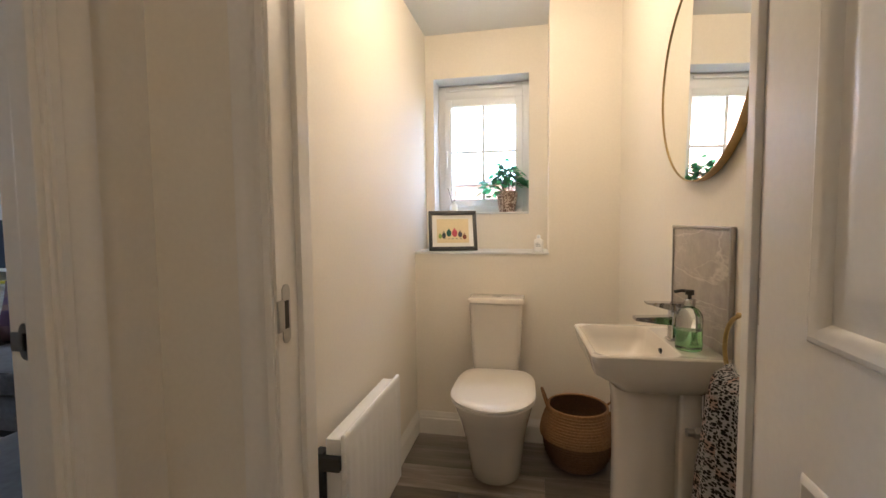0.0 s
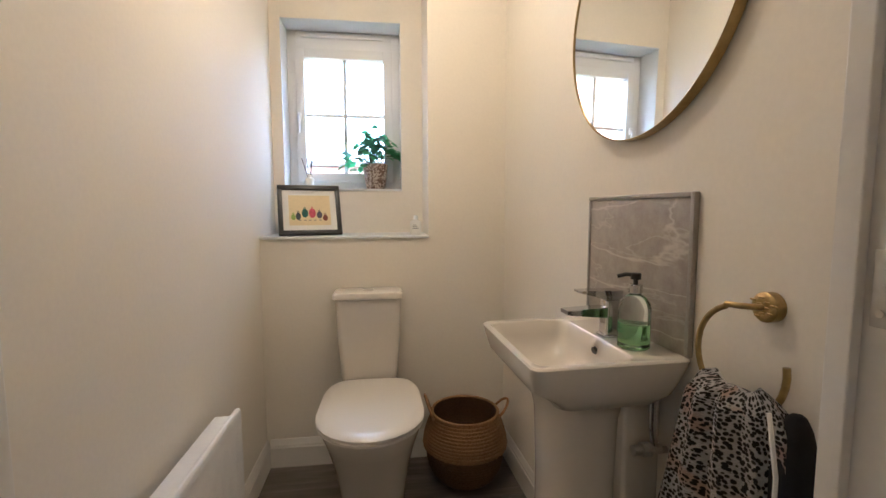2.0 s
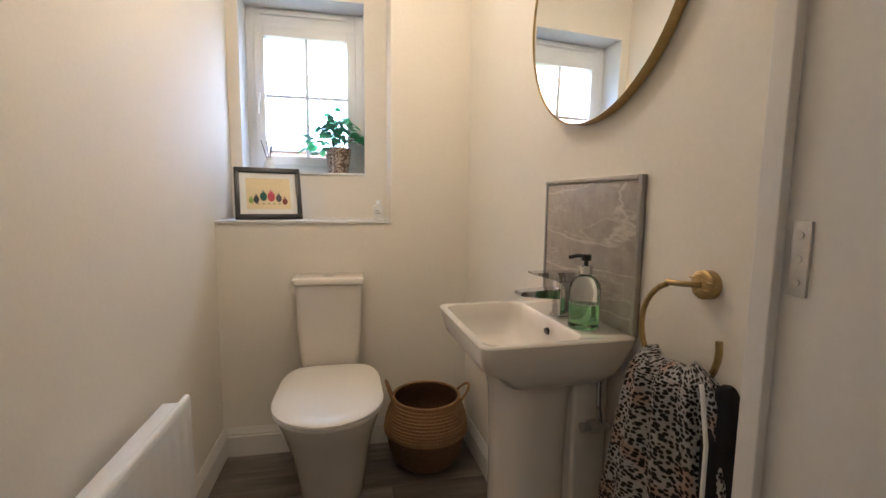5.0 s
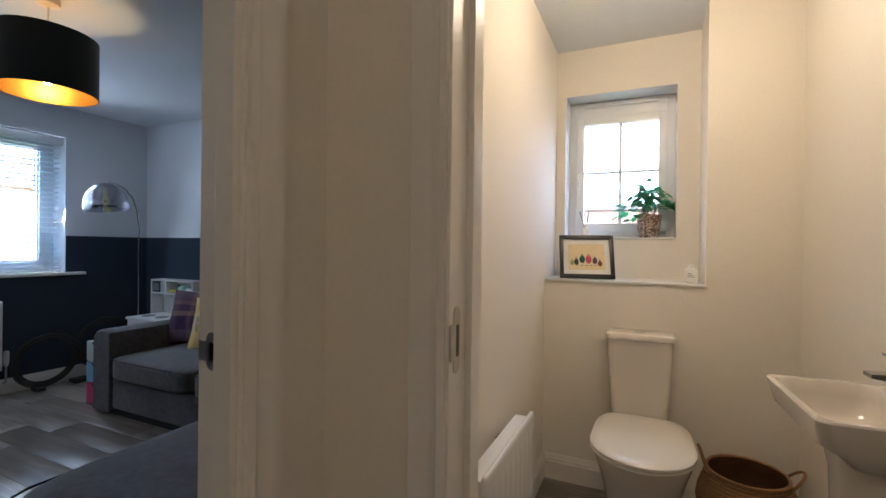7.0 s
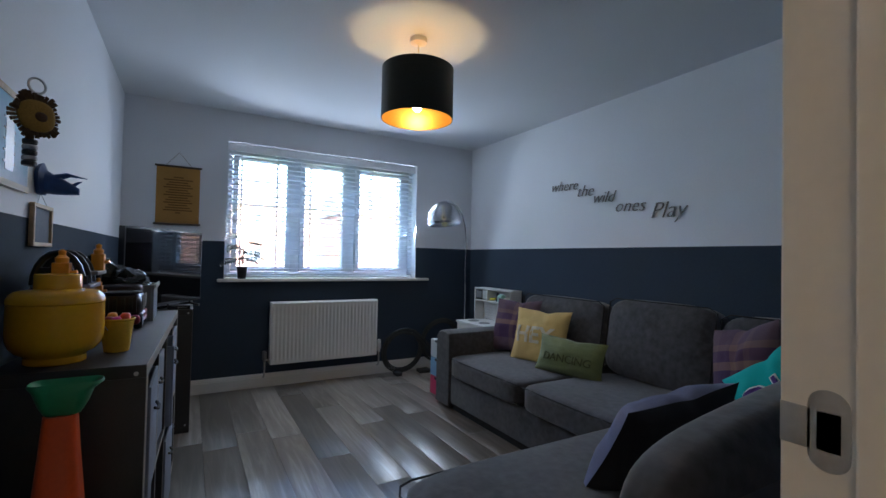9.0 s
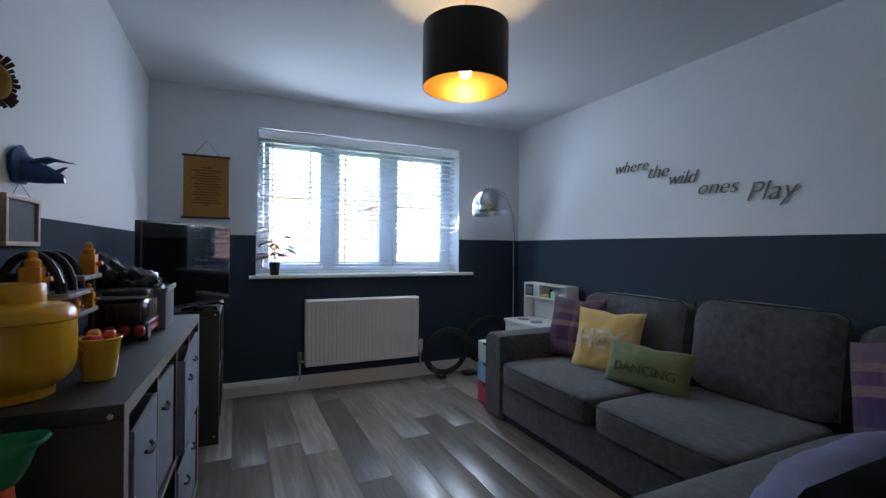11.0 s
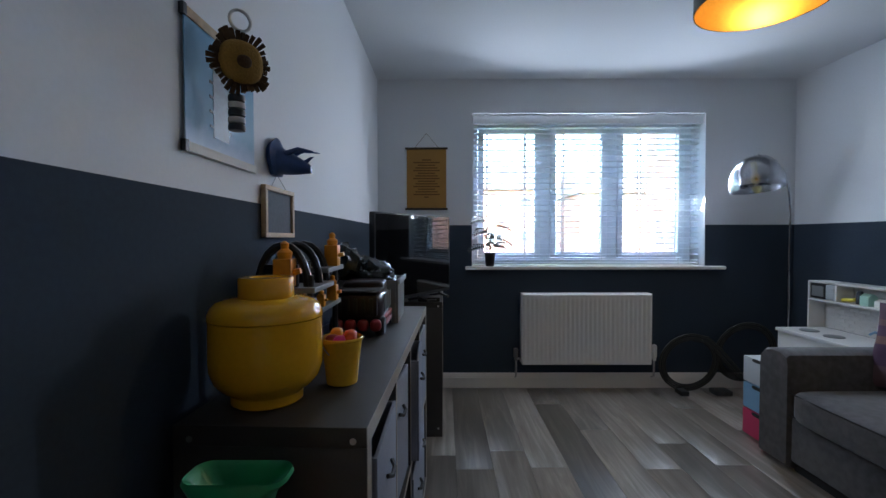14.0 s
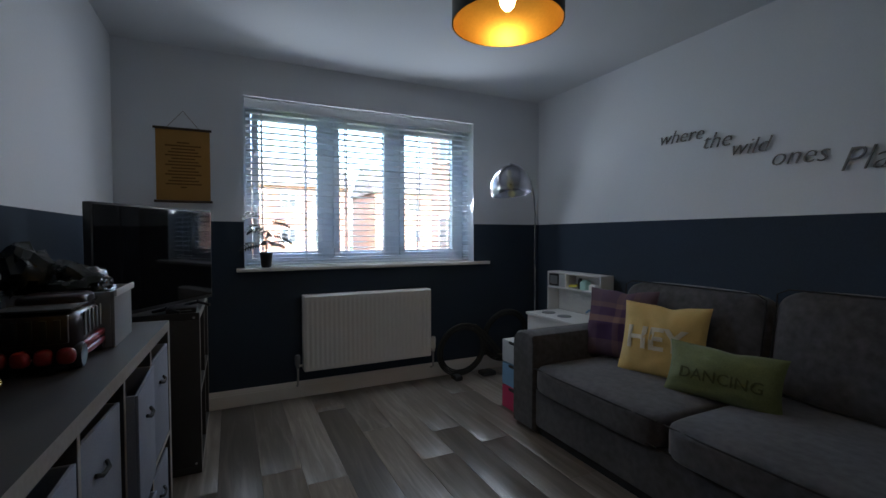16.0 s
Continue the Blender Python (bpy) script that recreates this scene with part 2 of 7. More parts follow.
def plank_material():
    m = bpy.data.materials.new("grey_oak_laminate")
    m.use_nodes = True
    nt, b = nodes_of(m)
    info = nt.nodes.new("ShaderNodeObjectInfo")
    tc = nt.nodes.new("ShaderNodeTexCoord")
    mp = nt.nodes.new("ShaderNodeMapping")
    mp.inputs["Scale"].default_value = (0.7, 10, 1)
    off = nt.nodes.new("ShaderNodeVectorMath")
    off.operation = 'SCALE'
    off.inputs["Scale"].default_value = 37.0
    comb = nt.nodes.new("ShaderNodeCombineXYZ")
    for i in range(3):
        nt.links.new(info.outputs["Random"], comb.inputs[i])
    nt.links.new(comb.outputs[0], off.inputs[0])
    addv = nt.nodes.new("ShaderNodeVectorMath")
    nt.links.new(tc.outputs["Object"], addv.inputs[0])
    nt.links.new(off.outputs[0], addv.inputs[1])
    nt.links.new(addv.outputs[0], mp.inputs["Vector"])
    grain = nt.nodes.new("ShaderNodeTexNoise")
    grain.inputs["Scale"].default_value = 2.4
    grain.inputs["Detail"].default_value = 5
    grain.inputs["Roughness"].default_value = 0.62
    grain.inputs["Distortion"].default_value = 0.6
    nt.links.new(mp.outputs[0], grain.inputs["Vector"])
    ramp = nt.nodes.new("ShaderNodeValToRGB")
    r = ramp.color_ramp
    r.elements[0].position, r.elements[0].color = 0.25, (0.092, 0.073, 0.057, 1)
    r.elements[1].position, r.elements[1].color = 0.72, (0.30, 0.265, 0.228, 1)
    e = r.elements.new(0.5)
    e.color = (0.170, 0.144, 0.120, 1)
    nt.links.new(grain.outputs[0], ramp.inputs[0])
    tone = nt.nodes.new("ShaderNodeMapRange")
    tone.inputs["To Min"].default_value, tone.inputs["To Max"].default_value = 0.55, 1.35
    nt.links.new(info.outputs["Random"], tone.inputs["Value"])
    mul = nt.nodes.new("ShaderNodeVectorMath")
    mul.operation = 'SCALE'
    nt.links.new(ramp.outputs[0], mul.inputs[0])
    nt.links.new(tone.outputs[0], mul.inputs["Scale"])
    nt.links.new(mul.outputs[0], b.inputs["Base Color"])
    rr = nt.nodes.new("ShaderNodeMapRange")
    rr.inputs["To Min"].default_value, rr.inputs["To Max"].default_value = 0.26, 0.38
    nt.links.new(grain.outputs[0], rr.inputs["Value"])
    nt.links.new(rr.outputs[0], b.inputs["Roughness"])
    bp = nt.nodes.new("ShaderNodeBump")
    b.inputs["Specular IOR Level"].default_value = 0.8
    bp.inputs["Strength"].default_value, bp.inputs["Distance"].default_value = 0.05, 0.001
    nt.links.new(grain.outputs[0], bp.inputs["Height"])
    nt.links.new(bp.outputs[0], b.inputs["Normal"])
    return m


M_PLANK = plank_material()


def spotted_towel():
    m = bpy.data.materials.new("spotted_terry_towel")
    m.use_nodes = True
    nt, b = nodes_of(m)
    b.inputs["Roughness"].default_value = 0.95
    tc = nt.nodes.new("ShaderNodeTexCoord")
    warp = nt.nodes.new("ShaderNodeTexNoise")
    warp.inputs["Scale"].default_value = 30
    nt.links.new(tc.outputs["UV"], warp.inputs["Vector"])
    mix = nt.nodes.new("ShaderNodeMix")
    mix.data_type = 'VECTOR'
    mix.inputs[0].default_value = 0.008
    nt.links.new(tc.outputs["UV"], mix.inputs[4])
    nt.links.new(warp.outputs[1], mix.inputs[5])
    v = nt.nodes.new("ShaderNodeTexVoronoi")
    v.inputs["Scale"].default_value = 118
    v.inputs["Randomness"].default_value = 0.75
    nt.links.new(mix.outputs[1], v.inputs["Vector"])
    spot = nt.nodes.new("ShaderNodeValToRGB")
    spot.color_ramp.elements[0].position, spot.color_ramp.elements[0].color = 0.43, (0.012, 0.013, 0.022, 1)
    spot.color_ramp.elements[1].position, spot.color_ramp.elements[1].color = 0.50, (1, 1, 1, 1)
    nt.links.new(v.outputs["Distance"], spot.inputs[0])
    tint = nt.nodes.new("ShaderNodeTexNoise")
    tint.inputs["Scale"].default_value = 14
    nt.links.new(tc.outputs["UV"], tint.inputs["Vector"])
    base = nt.nodes.new("ShaderNodeValToRGB")
    base.color_ramp.elements[0].position, base.color_ramp.elements[0].color = 0.36, (0.36, 0.25, 0.20, 1)
    base.color_ramp.elements[1].position, base.color_ramp.elements[1].color = 0.46, (0.36, 0.34, 0.32, 1)
    nt.links.new(tint.outputs[0], base.inputs[0])
    mulc = nt.nodes.new("ShaderNodeMix")
    mulc.data_type, mulc.blend_type = 'RGBA', 'MULTIPLY'
    mulc.inputs[0].default_value = 1.0
    nt.links.new(base.outputs[0], mulc.inputs[6])
    nt.links.new(spot.outputs[0], mulc.inputs[7])
    nt.links.new(mulc.outputs[2], b.inputs["Base Color"])
    fz = nt.nodes.new("ShaderNodeTexNoise")
    fz.inputs["Scale"].default_value = 300
    nt.links.new(tc.outputs["UV"], fz.inputs["Vector"])
    bp = nt.nodes.new("ShaderNodeBump")
    bp.inputs["Strength"].default_value, bp.inputs["Distance"].default_value = 0.6, 0.004
    nt.links.new(fz.outputs[0], bp.inputs["Height"])
    nt.links.new(bp.outputs[0], b.inputs["Normal"])
    return m


def plaid_material(name, base, stripes, scale):
    """Woven plaid: bands across both directions of the cushion's UV map."""
    m = bpy.data.materials.new(name)
    m.use_nodes = True
    nt, b = nodes_of(m)
    b.inputs["Roughness"].default_value = 0.95
    tc = nt.nodes.new("ShaderNodeTexCoord")
    sep = nt.nodes.new("ShaderNodeSeparateXYZ")
    nt.links.new(tc.outputs["UV"], sep.inputs[0])
    outs = []
    for k in range(2):
        mu = nt.nodes.new("ShaderNodeMath")
        mu.operation = 'MULTIPLY'
        mu.inputs[1].default_value = scale
        nt.links.new(sep.outputs[k], mu.inputs[0])
        fr = nt.nodes.new("ShaderNodeMath")
        fr.operation = 'FRACT'
        nt.links.new(mu.outputs[0], fr.inputs[0])
        ramp = nt.nodes.new("ShaderNodeValToRGB")
        ramp.color_ramp.interpolation = 'CONSTANT'
        els = ramp.color_ramp.elements
        els[0].position, els[0].color = 0.0, (*base, 1)
        els[1].position, els[1].color = stripes[0][0], (*stripes[0][1], 1)
        for p, c in stripes[1:]:
            e = els.new(p)
            e.color = (*c, 1)
        nt.links.new(fr.outputs[0], ramp.inputs[0])
        outs.append(ramp)
    mx = nt.nodes.new("ShaderNodeMix")
    mx.data_type = 'RGBA'
    mx.inputs[0].default_value = 0.70
    nt.links.new(outs[0].outputs[0], mx.inputs[6])
    nt.links.new(outs[1].outputs[0], mx.inputs[7])
    nt.links.new(mx.outputs[2], b.inputs["Base Color"])
    fz = nt.nodes.new("ShaderNodeTexNoise")
    fz.inputs["Scale"].default_value = 260
    nt.links.new(tc.outputs["Object"], fz.inputs["Vector"])
    bp = nt.nodes.new("ShaderNodeBump")
    bp.inputs["Strength"].default_value, bp.inputs["Distance"].default_value = 0.4, 0.003
    nt.links.new(fz.outputs[0], bp.inputs["Height"])
    nt.links.new(bp.outputs[0], b.inputs["Normal"])
    return m


M_TOWEL = spotted_towel()
M_PLAID = plaid_material("purple_plaid_wool", (0.105, 0.065, 0.085), [(0.30, (0.050, 0.022, 0.070)), (0.62, (0.20, 0.115, 0.085)), (0.74, (0.070, 0.032, 0.075)), (0.90, (0.17, 0.105, 0.09))], 1.25)


def marble_material():
    """Warm grey stone: a mottled ground crossed by thin, pale, slanting veins."""
    m = bpy.data.materials.new("grey_veined_stone")
    m.use_nodes = True
    nt, b = nodes_of(m)
    b.inputs["Roughness"].default_value = 0.28
    tc = nt.nodes.new("ShaderNodeTexCoord")
    mottle = nt.nodes.new("ShaderNodeTexNoise")
    mottle.inputs["Scale"].default_value = 22
    mottle.inputs["Detail"].default_value = 8
    mottle.inputs["Roughness"].default_value = 0.7
    nt.links.new(tc.outputs["Object"], mottle.inputs["Vector"])
    ground = nt.nodes.new("ShaderNodeValToRGB")
    ground.color_ramp.elements[0].position, ground.color_ramp.elements[0].color = 0.35, (0.285, 0.25, 0.215, 1)
    ground.color_ramp.elements[1].position, ground.color_ramp.elements[1].color = 0.68, (0.40, 0.36, 0.315, 1)
    nt.links.new(mottle.outputs[0], ground.inputs[0])
    out = ground.outputs[0]
    for turn, size, tone in ((-42, 2.6, 0.75), (-58, 4.4, 0.40)):
        mp = nt.nodes.new("ShaderNodeMapping")
        mp.inputs["Rotation"].default_value = (radians(turn), 0, 0)
        mp.inputs["Scale"].default_value = (1, 0.8, 3.2)
        nt.links.new(tc.outputs["Object"], mp.inputs["Vector"])
        vein = nt.nodes.new("ShaderNodeTexNoise")
        vein.inputs["Scale"].default_value = size
        vein.inputs["Detail"].default_value = 5
        vein.inputs["Distortion"].default_value = 0.5
        nt.links.new(mp.outputs[0], vein.inputs["Vector"])
        line = nt.nodes.new("ShaderNodeValToRGB")
        e = line.color_ramp.elements
        e[0].position, e[0].color = 0.482, (0, 0, 0, 1)
        e[1].position, e[1].color = 0.500, (tone, tone, tone, 1)
        last = e.new(0.518)
        last.color = (0, 0, 0, 1)
        nt.links.new(vein.outputs[0], line.inputs[0])
        mx = nt.nodes.new("ShaderNodeMix")
        mx.data_type = 'RGBA'
        mx.inputs[7].default_value = (0.60, 0.56, 0.50, 1)
        nt.links.new(line.outputs[0], mx.inputs[0])
        nt.links.new(out, mx.inputs[6])
        out = mx.outputs[2]
    nt.links.new(out, b.inputs["Base Color"])
    return m


M_MARBLE = marble_material()


def potted_pattern():
    m = bpy.data.materials.new("brown_scrollwork_glaze")
    m.use_nodes = True
    nt, b = nodes_of(m)
    b.inputs["Roughness"].default_value = 0.35
    tc = nt.nodes.new("ShaderNodeTexCoord")
    v = nt.nodes.new("ShaderNodeTexNoise")
    v.inputs["Scale"].default_value = 34
    v.inputs["Distortion"].default_value = 3.0
    nt.links.new(tc.outputs["Object"], v.inputs["Vector"])
    ramp = nt.nodes.new("ShaderNodeValToRGB")
    ramp.color_ramp.elements[0].position, ramp.color_ramp.elements[0].color = 0.47, (0.14, 0.085, 0.06, 1)
    ramp.color_ramp.elements[1].position, ramp.color_ramp.elements[1].color = 0.53, (0.50, 0.42, 0.36, 1)
    nt.links.new(v.outputs[0], ramp.inputs[0])
    nt.links.new(ramp.outputs[0], b.inputs["Base Color"])
    return m


M_POT = potted_pattern()


def poster_material():
    """A seaside photograph: blue sky that pales to a misty white at the foot, with a dark pier."""
    m = bpy.data.materials.new("blue_seaside_print")
    m.use_nodes = True
    nt, b = nodes_of(m)
    b.inputs["Roughness"].default_value = 0.6
    tc = nt.nodes.new("ShaderNodeTexCoord")
    sep = nt.nodes.new("ShaderNodeSeparateXYZ")
    nt.links.new(tc.outputs["Generated"], sep.inputs[0])
    nz = nt.nodes.new("ShaderNodeTexNoise")
    nz.inputs["Scale"].default_value = 9
    nt.links.new(tc.outputs["Generated"], nz.inputs["Vector"])
    ad = nt.nodes.new("ShaderNodeMath")
    ad.operation = 'MULTIPLY_ADD'
    ad.inputs[1].default_value = 0.12
    nt.links.new(nz.outputs[0], ad.inputs[0])
    nt.links.new(sep.outputs[2], ad.inputs[2])
    ramp = nt.nodes.new("ShaderNodeValToRGB")
    r = ramp.color_ramp
    r.elements[0].position, r.elements[0].color = 0.06, (0.62, 0.70, 0.82, 1)
    r.elements[1].position, r.elements[1].color = 0.95, (0.11, 0.27, 0.42, 1)
    e = r.elements.new(0.28)
    e.color = (0.20, 0.36, 0.52, 1)
    nt.links.new(ad.outputs[0], ramp.inputs[0])
    nt.links.new(ramp.outputs[0], b.inputs["Base Color"])
    return m


M_POSTER = poster_material()


def tape_material():
    """Thin white cloth that lets daylight through."""
    m = bpy.data.materials.new("white_ladder_cloth")
    m.use_nodes = True
    nt, b = nodes_of(m)
    b.inputs["Base Color"].default_value = (0.86, 0.86, 0.86, 1)
    b.inputs["Roughness"].default_value = 0.9
    tr = nt.nodes.new("ShaderNodeBsdfTranslucent")
    tr.inputs[0].default_value = (0.86, 0.86, 0.86, 1)
    mx = nt.nodes.new("ShaderNodeMixShader")
    mx.inputs[0].default_value = 0.6
    nt.links.new(b.outputs[0], mx.inputs[1])
    nt.links.new(tr.outputs[0], mx.inputs[2])
    nt.links.new(mx.outputs[0], nt.nodes["Material Output"].inputs[0])
    return m


M_TAPE = tape_material()
M_DOME = material("smoked_chrome", (0.46, 0.46, 0.50), 0.12, 1.0, vary=0.05, bump=0.0)


def see_through(m, share_):
    """A thin metal film on clear plastic: part of the light passes straight through."""
    nt, b = nodes_of(m)
    tr = nt.nodes.new("ShaderNodeBsdfTransparent")
    mx = nt.nodes.new("ShaderNodeMixShader")
    mx.inputs[0].default_value = share_
    nt.links.new(b.outputs[0], mx.inputs[1])
    nt.links.new(tr.outputs[0], mx.inputs[2])
    nt.links.new(mx.outputs[0], nt.nodes["Material Output"].inputs[0])


see_through(M_DOME, 0.45)


def lets_light_through(m, colour, share_):
    """A thin leaf: part of the light passes through it."""
    nt, b = nodes_of(m)
    tr = nt.nodes.new("ShaderNodeBsdfTranslucent")
    tr.inputs[0].default_value = (*colour, 1)
    mx = nt.nodes.new("ShaderNodeMixShader")
    mx.inputs[0].default_value = share_
    nt.links.new(b.outputs[0], mx.inputs[1])
    nt.links.new(tr.outputs[0], mx.inputs[2])
    nt.links.new(mx.outputs[0], nt.nodes["Material Output"].inputs[0])


lets_light_through(M_LEAF, (0.30, 0.66, 0.40), 0.62)

# ---- building helpers: all shapes are made in world metres ----
WORLD = {}


def thing(name, base, label, category, group="", kind=""):
    o = new(name)
    o.empty_display_size = 0.05
    o.location = base
    WORLD[o] = Matrix.Translation(base)
    return tagged(o, label, category, group, kind)


def part(name, bm, mats, parent=None, label="", smooth=True):
    """One mesh object of the bmesh, under a thing or a part."""
    me = bpy.data.meshes.new(name)
    bmesh.ops.recalc_face_normals(bm, faces=bm.faces)
    bm.to_mesh(me)
    bm.free()
    for m in (mats if isinstance(mats, (list, tuple)) else [mats]):
        me.materials.append(m)
    if smooth:
        me.shade_smooth()
        me.set_sharp_from_angle(angle=radians(38))
    o = new(name, me)
    WORLD[o] = Matrix.Identity(4)
    if parent is not None:
        o.parent = parent
        o.matrix_parent_inverse = WORLD[parent].inverted()
    if label:
        o["label"] = label
    return o


def share(name, me, parent, m, label=""):
    """Another object on a mesh that exists, at the pose m."""
    o = new(name, me)
    o.parent = parent
    o.matrix_parent_inverse = WORLD[parent].inverted()
    o.matrix_basis = m
    WORLD[o] = m
    if label:
        o["label"] = label
    return o


def structure(name, bm, mats, smooth=False):
    o = part(name, bm, mats, None, smooth=smooth)
    return tagged(o, kind="structure")


def B():
    return bmesh.new()


def box(bm, x0, y0, z0, x1, y1, z1, mi=0, bevel=0.0, m=None):
    t = bmesh.new()
    vs = [t.verts.new((x, y, z)) for x in (x0, x1) for y in (y0, y1) for z in (z0, z1)]
    for f in ((0, 1, 3, 2), (4, 6, 7, 5), (0, 4, 5, 1), (2, 3, 7, 6), (0, 2, 6, 4), (1, 5, 7, 3)):
        t.faces.new([vs[i] for i in f])
    if bevel:
        bmesh.ops.bevel(t, geom=t.edges[:], offset=bevel, segments=2, affect='EDGES', profile=0.6)
    merge(bm, t, mi, m)
    return bm


def merge(bm, t, mi=0, m=None):
    if m is not None:
        t.transform(m)
    for f in t.faces:
        f.material_index = mi
    me = bpy.data.meshes.new("tmp")
    t.to_mesh(me)
    t.free()
    bm.from_mesh(me)
    bpy.data.meshes.remove(me)


def rings(bm, loops, closed=True, cap0=True, cap1=True, mi=0, m=None):
    """A skin over loops of points, each as long as the next."""
    t = bmesh.new()
    rows = [[t.verts.new(p) for p in lp] for lp in loops]
    n = len(rows[0])
    for a, b in zip(rows, rows[1:]):
        for i in range(n if closed else n - 1):
            j = (i + 1) % n
            t.faces.new((a[i], a[j], b[j], b[i]))
    if cap0:
        t.faces.new(rows[0][::-1])
    if cap1:
        t.faces.new(rows[-1])
    merge(bm, t, mi, m)
    return bm


def circle(c, r, n=24, axis="z", r2=None):
    r2 = r if r2 is None else r2
    out = []
    for i in range(n):
        a = 2 * math.pi * i / n
        u, v = r * math.cos(a), r2 * math.sin(a)
        out.append((c[0] + u, c[1] + v, c[2]) if axis == "z" else (c[0], c[1] + u, c[2] + v) if axis == "x" else (c[0] + u, c[1], c[2] + v))
    return out


def lathe(bm, profile, c, n=32, mi=0, cap0=True, cap1=True, m=None):
    return rings(bm, [circle((c[0], c[1], c[2] + z), max(r, 1e-4), n) for r, z in profile], mi=mi, cap0=cap0, cap1=cap1, m=m)


def cyl(bm, p, q, r, n=16, r2=None, mi=0, m=None):
    return tube(bm, [p, q], r, n, r2=r2, mi=mi, m=m)


def tube(bm, pts, r, n=10, closed=False, r2=None, mi=0, m=None):
    pts = [Vector(p) for p in pts]
    k = len(pts)
    loops = []
    up = None
    for i, p in enumerate(pts):
        a = pts[(i - 1) % k] if closed or i > 0 else p
        b = pts[(i + 1) % k] if closed or i < k - 1 else p
        d = (b - a).normalized()
        if up is None:
            up = d.orthogonal().normalized()
        up = (up - d * up.dot(d)).normalized()
        side = d.cross(up)
        rr = r if r2 is None else r + (r2 - r) * i / max(1, k - 1)
        loops.append([p + (up * math.cos(2 * math.pi * j / n) + side * math.sin(2 * math.pi * j / n)) * rr for j in range(n)])
    if closed:
        loops.append(loops[0])
        return rings(bm, loops, cap0=False, cap1=False, mi=mi, m=m)
    return rings(bm, loops, mi=mi, m=m)


def sbox(bm, c, h, p=7.0, n=9, mi=0, m=None, puff=(0, 0, 0)):
    """A box with soft, rounded edges; puff swells the middle of its faces."""
    t = bmesh.new()
    cache = {}

    def vert(u, v, w):
        key = (round(u, 5), round(v, 5), round(w, 5))
        if key not in cache:
            norm = (abs(u) ** p + abs(v) ** p + abs(w) ** p) ** (1 / p)
            mx = max(abs(u), abs(v), abs(w))
            s = mx / norm
            q = [u * s, v * s, w * s]
            sw = [1 + puff[0] * (1 - v * v) * (1 - w * w), 1 + puff[1] * (1 - u * u) * (1 - w * w), 1 + puff[2] * (1 - u * u) * (1 - v * v)]
            cache[key] = t.verts.new([c[i] + h[i] * q[i] * sw[i] for i in range(3)])
        return cache[key]
    g = [math.sin((2 * i / n - 1) * math.pi / 2) * 0.35 + (2 * i / n - 1) * 0.65 for i in range(n + 1)]
    for ax in range(3):
        for s in (-1, 1):
            for i in range(n):
                for j in range(n):
                    quad = []
                    for a, b in ((i, j), (i + 1, j), (i + 1, j + 1), (i, j + 1)):
                        q = [0, 0, 0]
                        q[ax], q[(ax + 1) % 3], q[(ax + 2) % 3] = s, g[a], g[b]
                        quad.append(vert(*q))
                    t.faces.new(quad if s > 0 else quad[::-1])
    merge(bm, t, mi, m)
    return bm


def rrect(cx, cy, z, hx, hy, r, n=6):
    out = []
    for sx, sy, a0 in ((1, 1, 0), (-1, 1, 90), (-1, -1, 180), (1, -1, 270)):
        for i in range(n + 1):
            a = radians(a0 + 90 * i / n)
            out.append((cx + sx * (hx - r) + r * math.cos(a), cy + sy * (hy - r) + r * math.sin(a), z))
    return out


def text_bm(body, size, depth, m, shear=0.0, thin=0.0):
    """Letters of the built-in font as solid shapes, in the xy plane of the pose m, reading along x."""
    cu = bpy.data.curves.new("letters", 'FONT')
    cu.body, cu.size, cu.extrude, cu.shear, cu.resolution_u = body, size, depth, shear, 3
    cu.align_x = 'LEFT'
    cu.offset = thin
    ob = new("letters", cu)
    dg = bpy.context.evaluated_depsgraph_get()
    me = bpy.data.meshes.new_from_object(ob.evaluated_get(dg))
    bm = bmesh.new()
    bm.from_mesh(me)
    bm.transform(m)
    bpy.data.objects.remove(ob)
    bpy.data.curves.remove(cu)
    bpy.data.meshes.remove(me)
    return bm


def frame_m(origin, right, up):
    """The pose whose x runs to the right and y up, at origin."""
    r = Vector(right).normalized()
    u = Vector(up)
    u = (u - r * u.dot(r)).normalized()
    n = r.cross(u)
    return Matrix(((r.x, u.x, n.x, origin[0]), (r.y, u.y, n.y, origin[1]), (r.z, u.z, n.z, origin[2]), (0, 0, 0, 1)))


# ---- plan ----
H = 2.40            # lounge and hall ceiling
DADO = 1.275
W = 3.235           # lounge right wall
EX0, EX1 = 4.030, 4.115   # wall between lounge and hall
LD0, LD1 = 0.110, 0.878   # lounge doorway
WX0, WX1 = 4.155, 5.315  # wc side walls
FY0, FY1 = 1.065, 1.175    # wc door wall
WD0, WD1 = 4.368, 5.172  # wc doorway
BY, NY, GY = 2.787, 3.083, 3.24   # wc back wall, recess, window frame
LEDGE = 1.055
WH = 2.37           # wc ceiling
DH = 2.04
# the wc's right wall runs 2.4 degrees off square, and all that hangs on it turns with it
SKEW = Matrix.Translation((WX1, 1.40, 0)) @ Matrix.Rotation(radians(2.4), 4, 'Z') @ Matrix.Translation((-WX1, -1.40, 0))
WXB = (SKEW @ Vector((WX1, BY, 0))).x

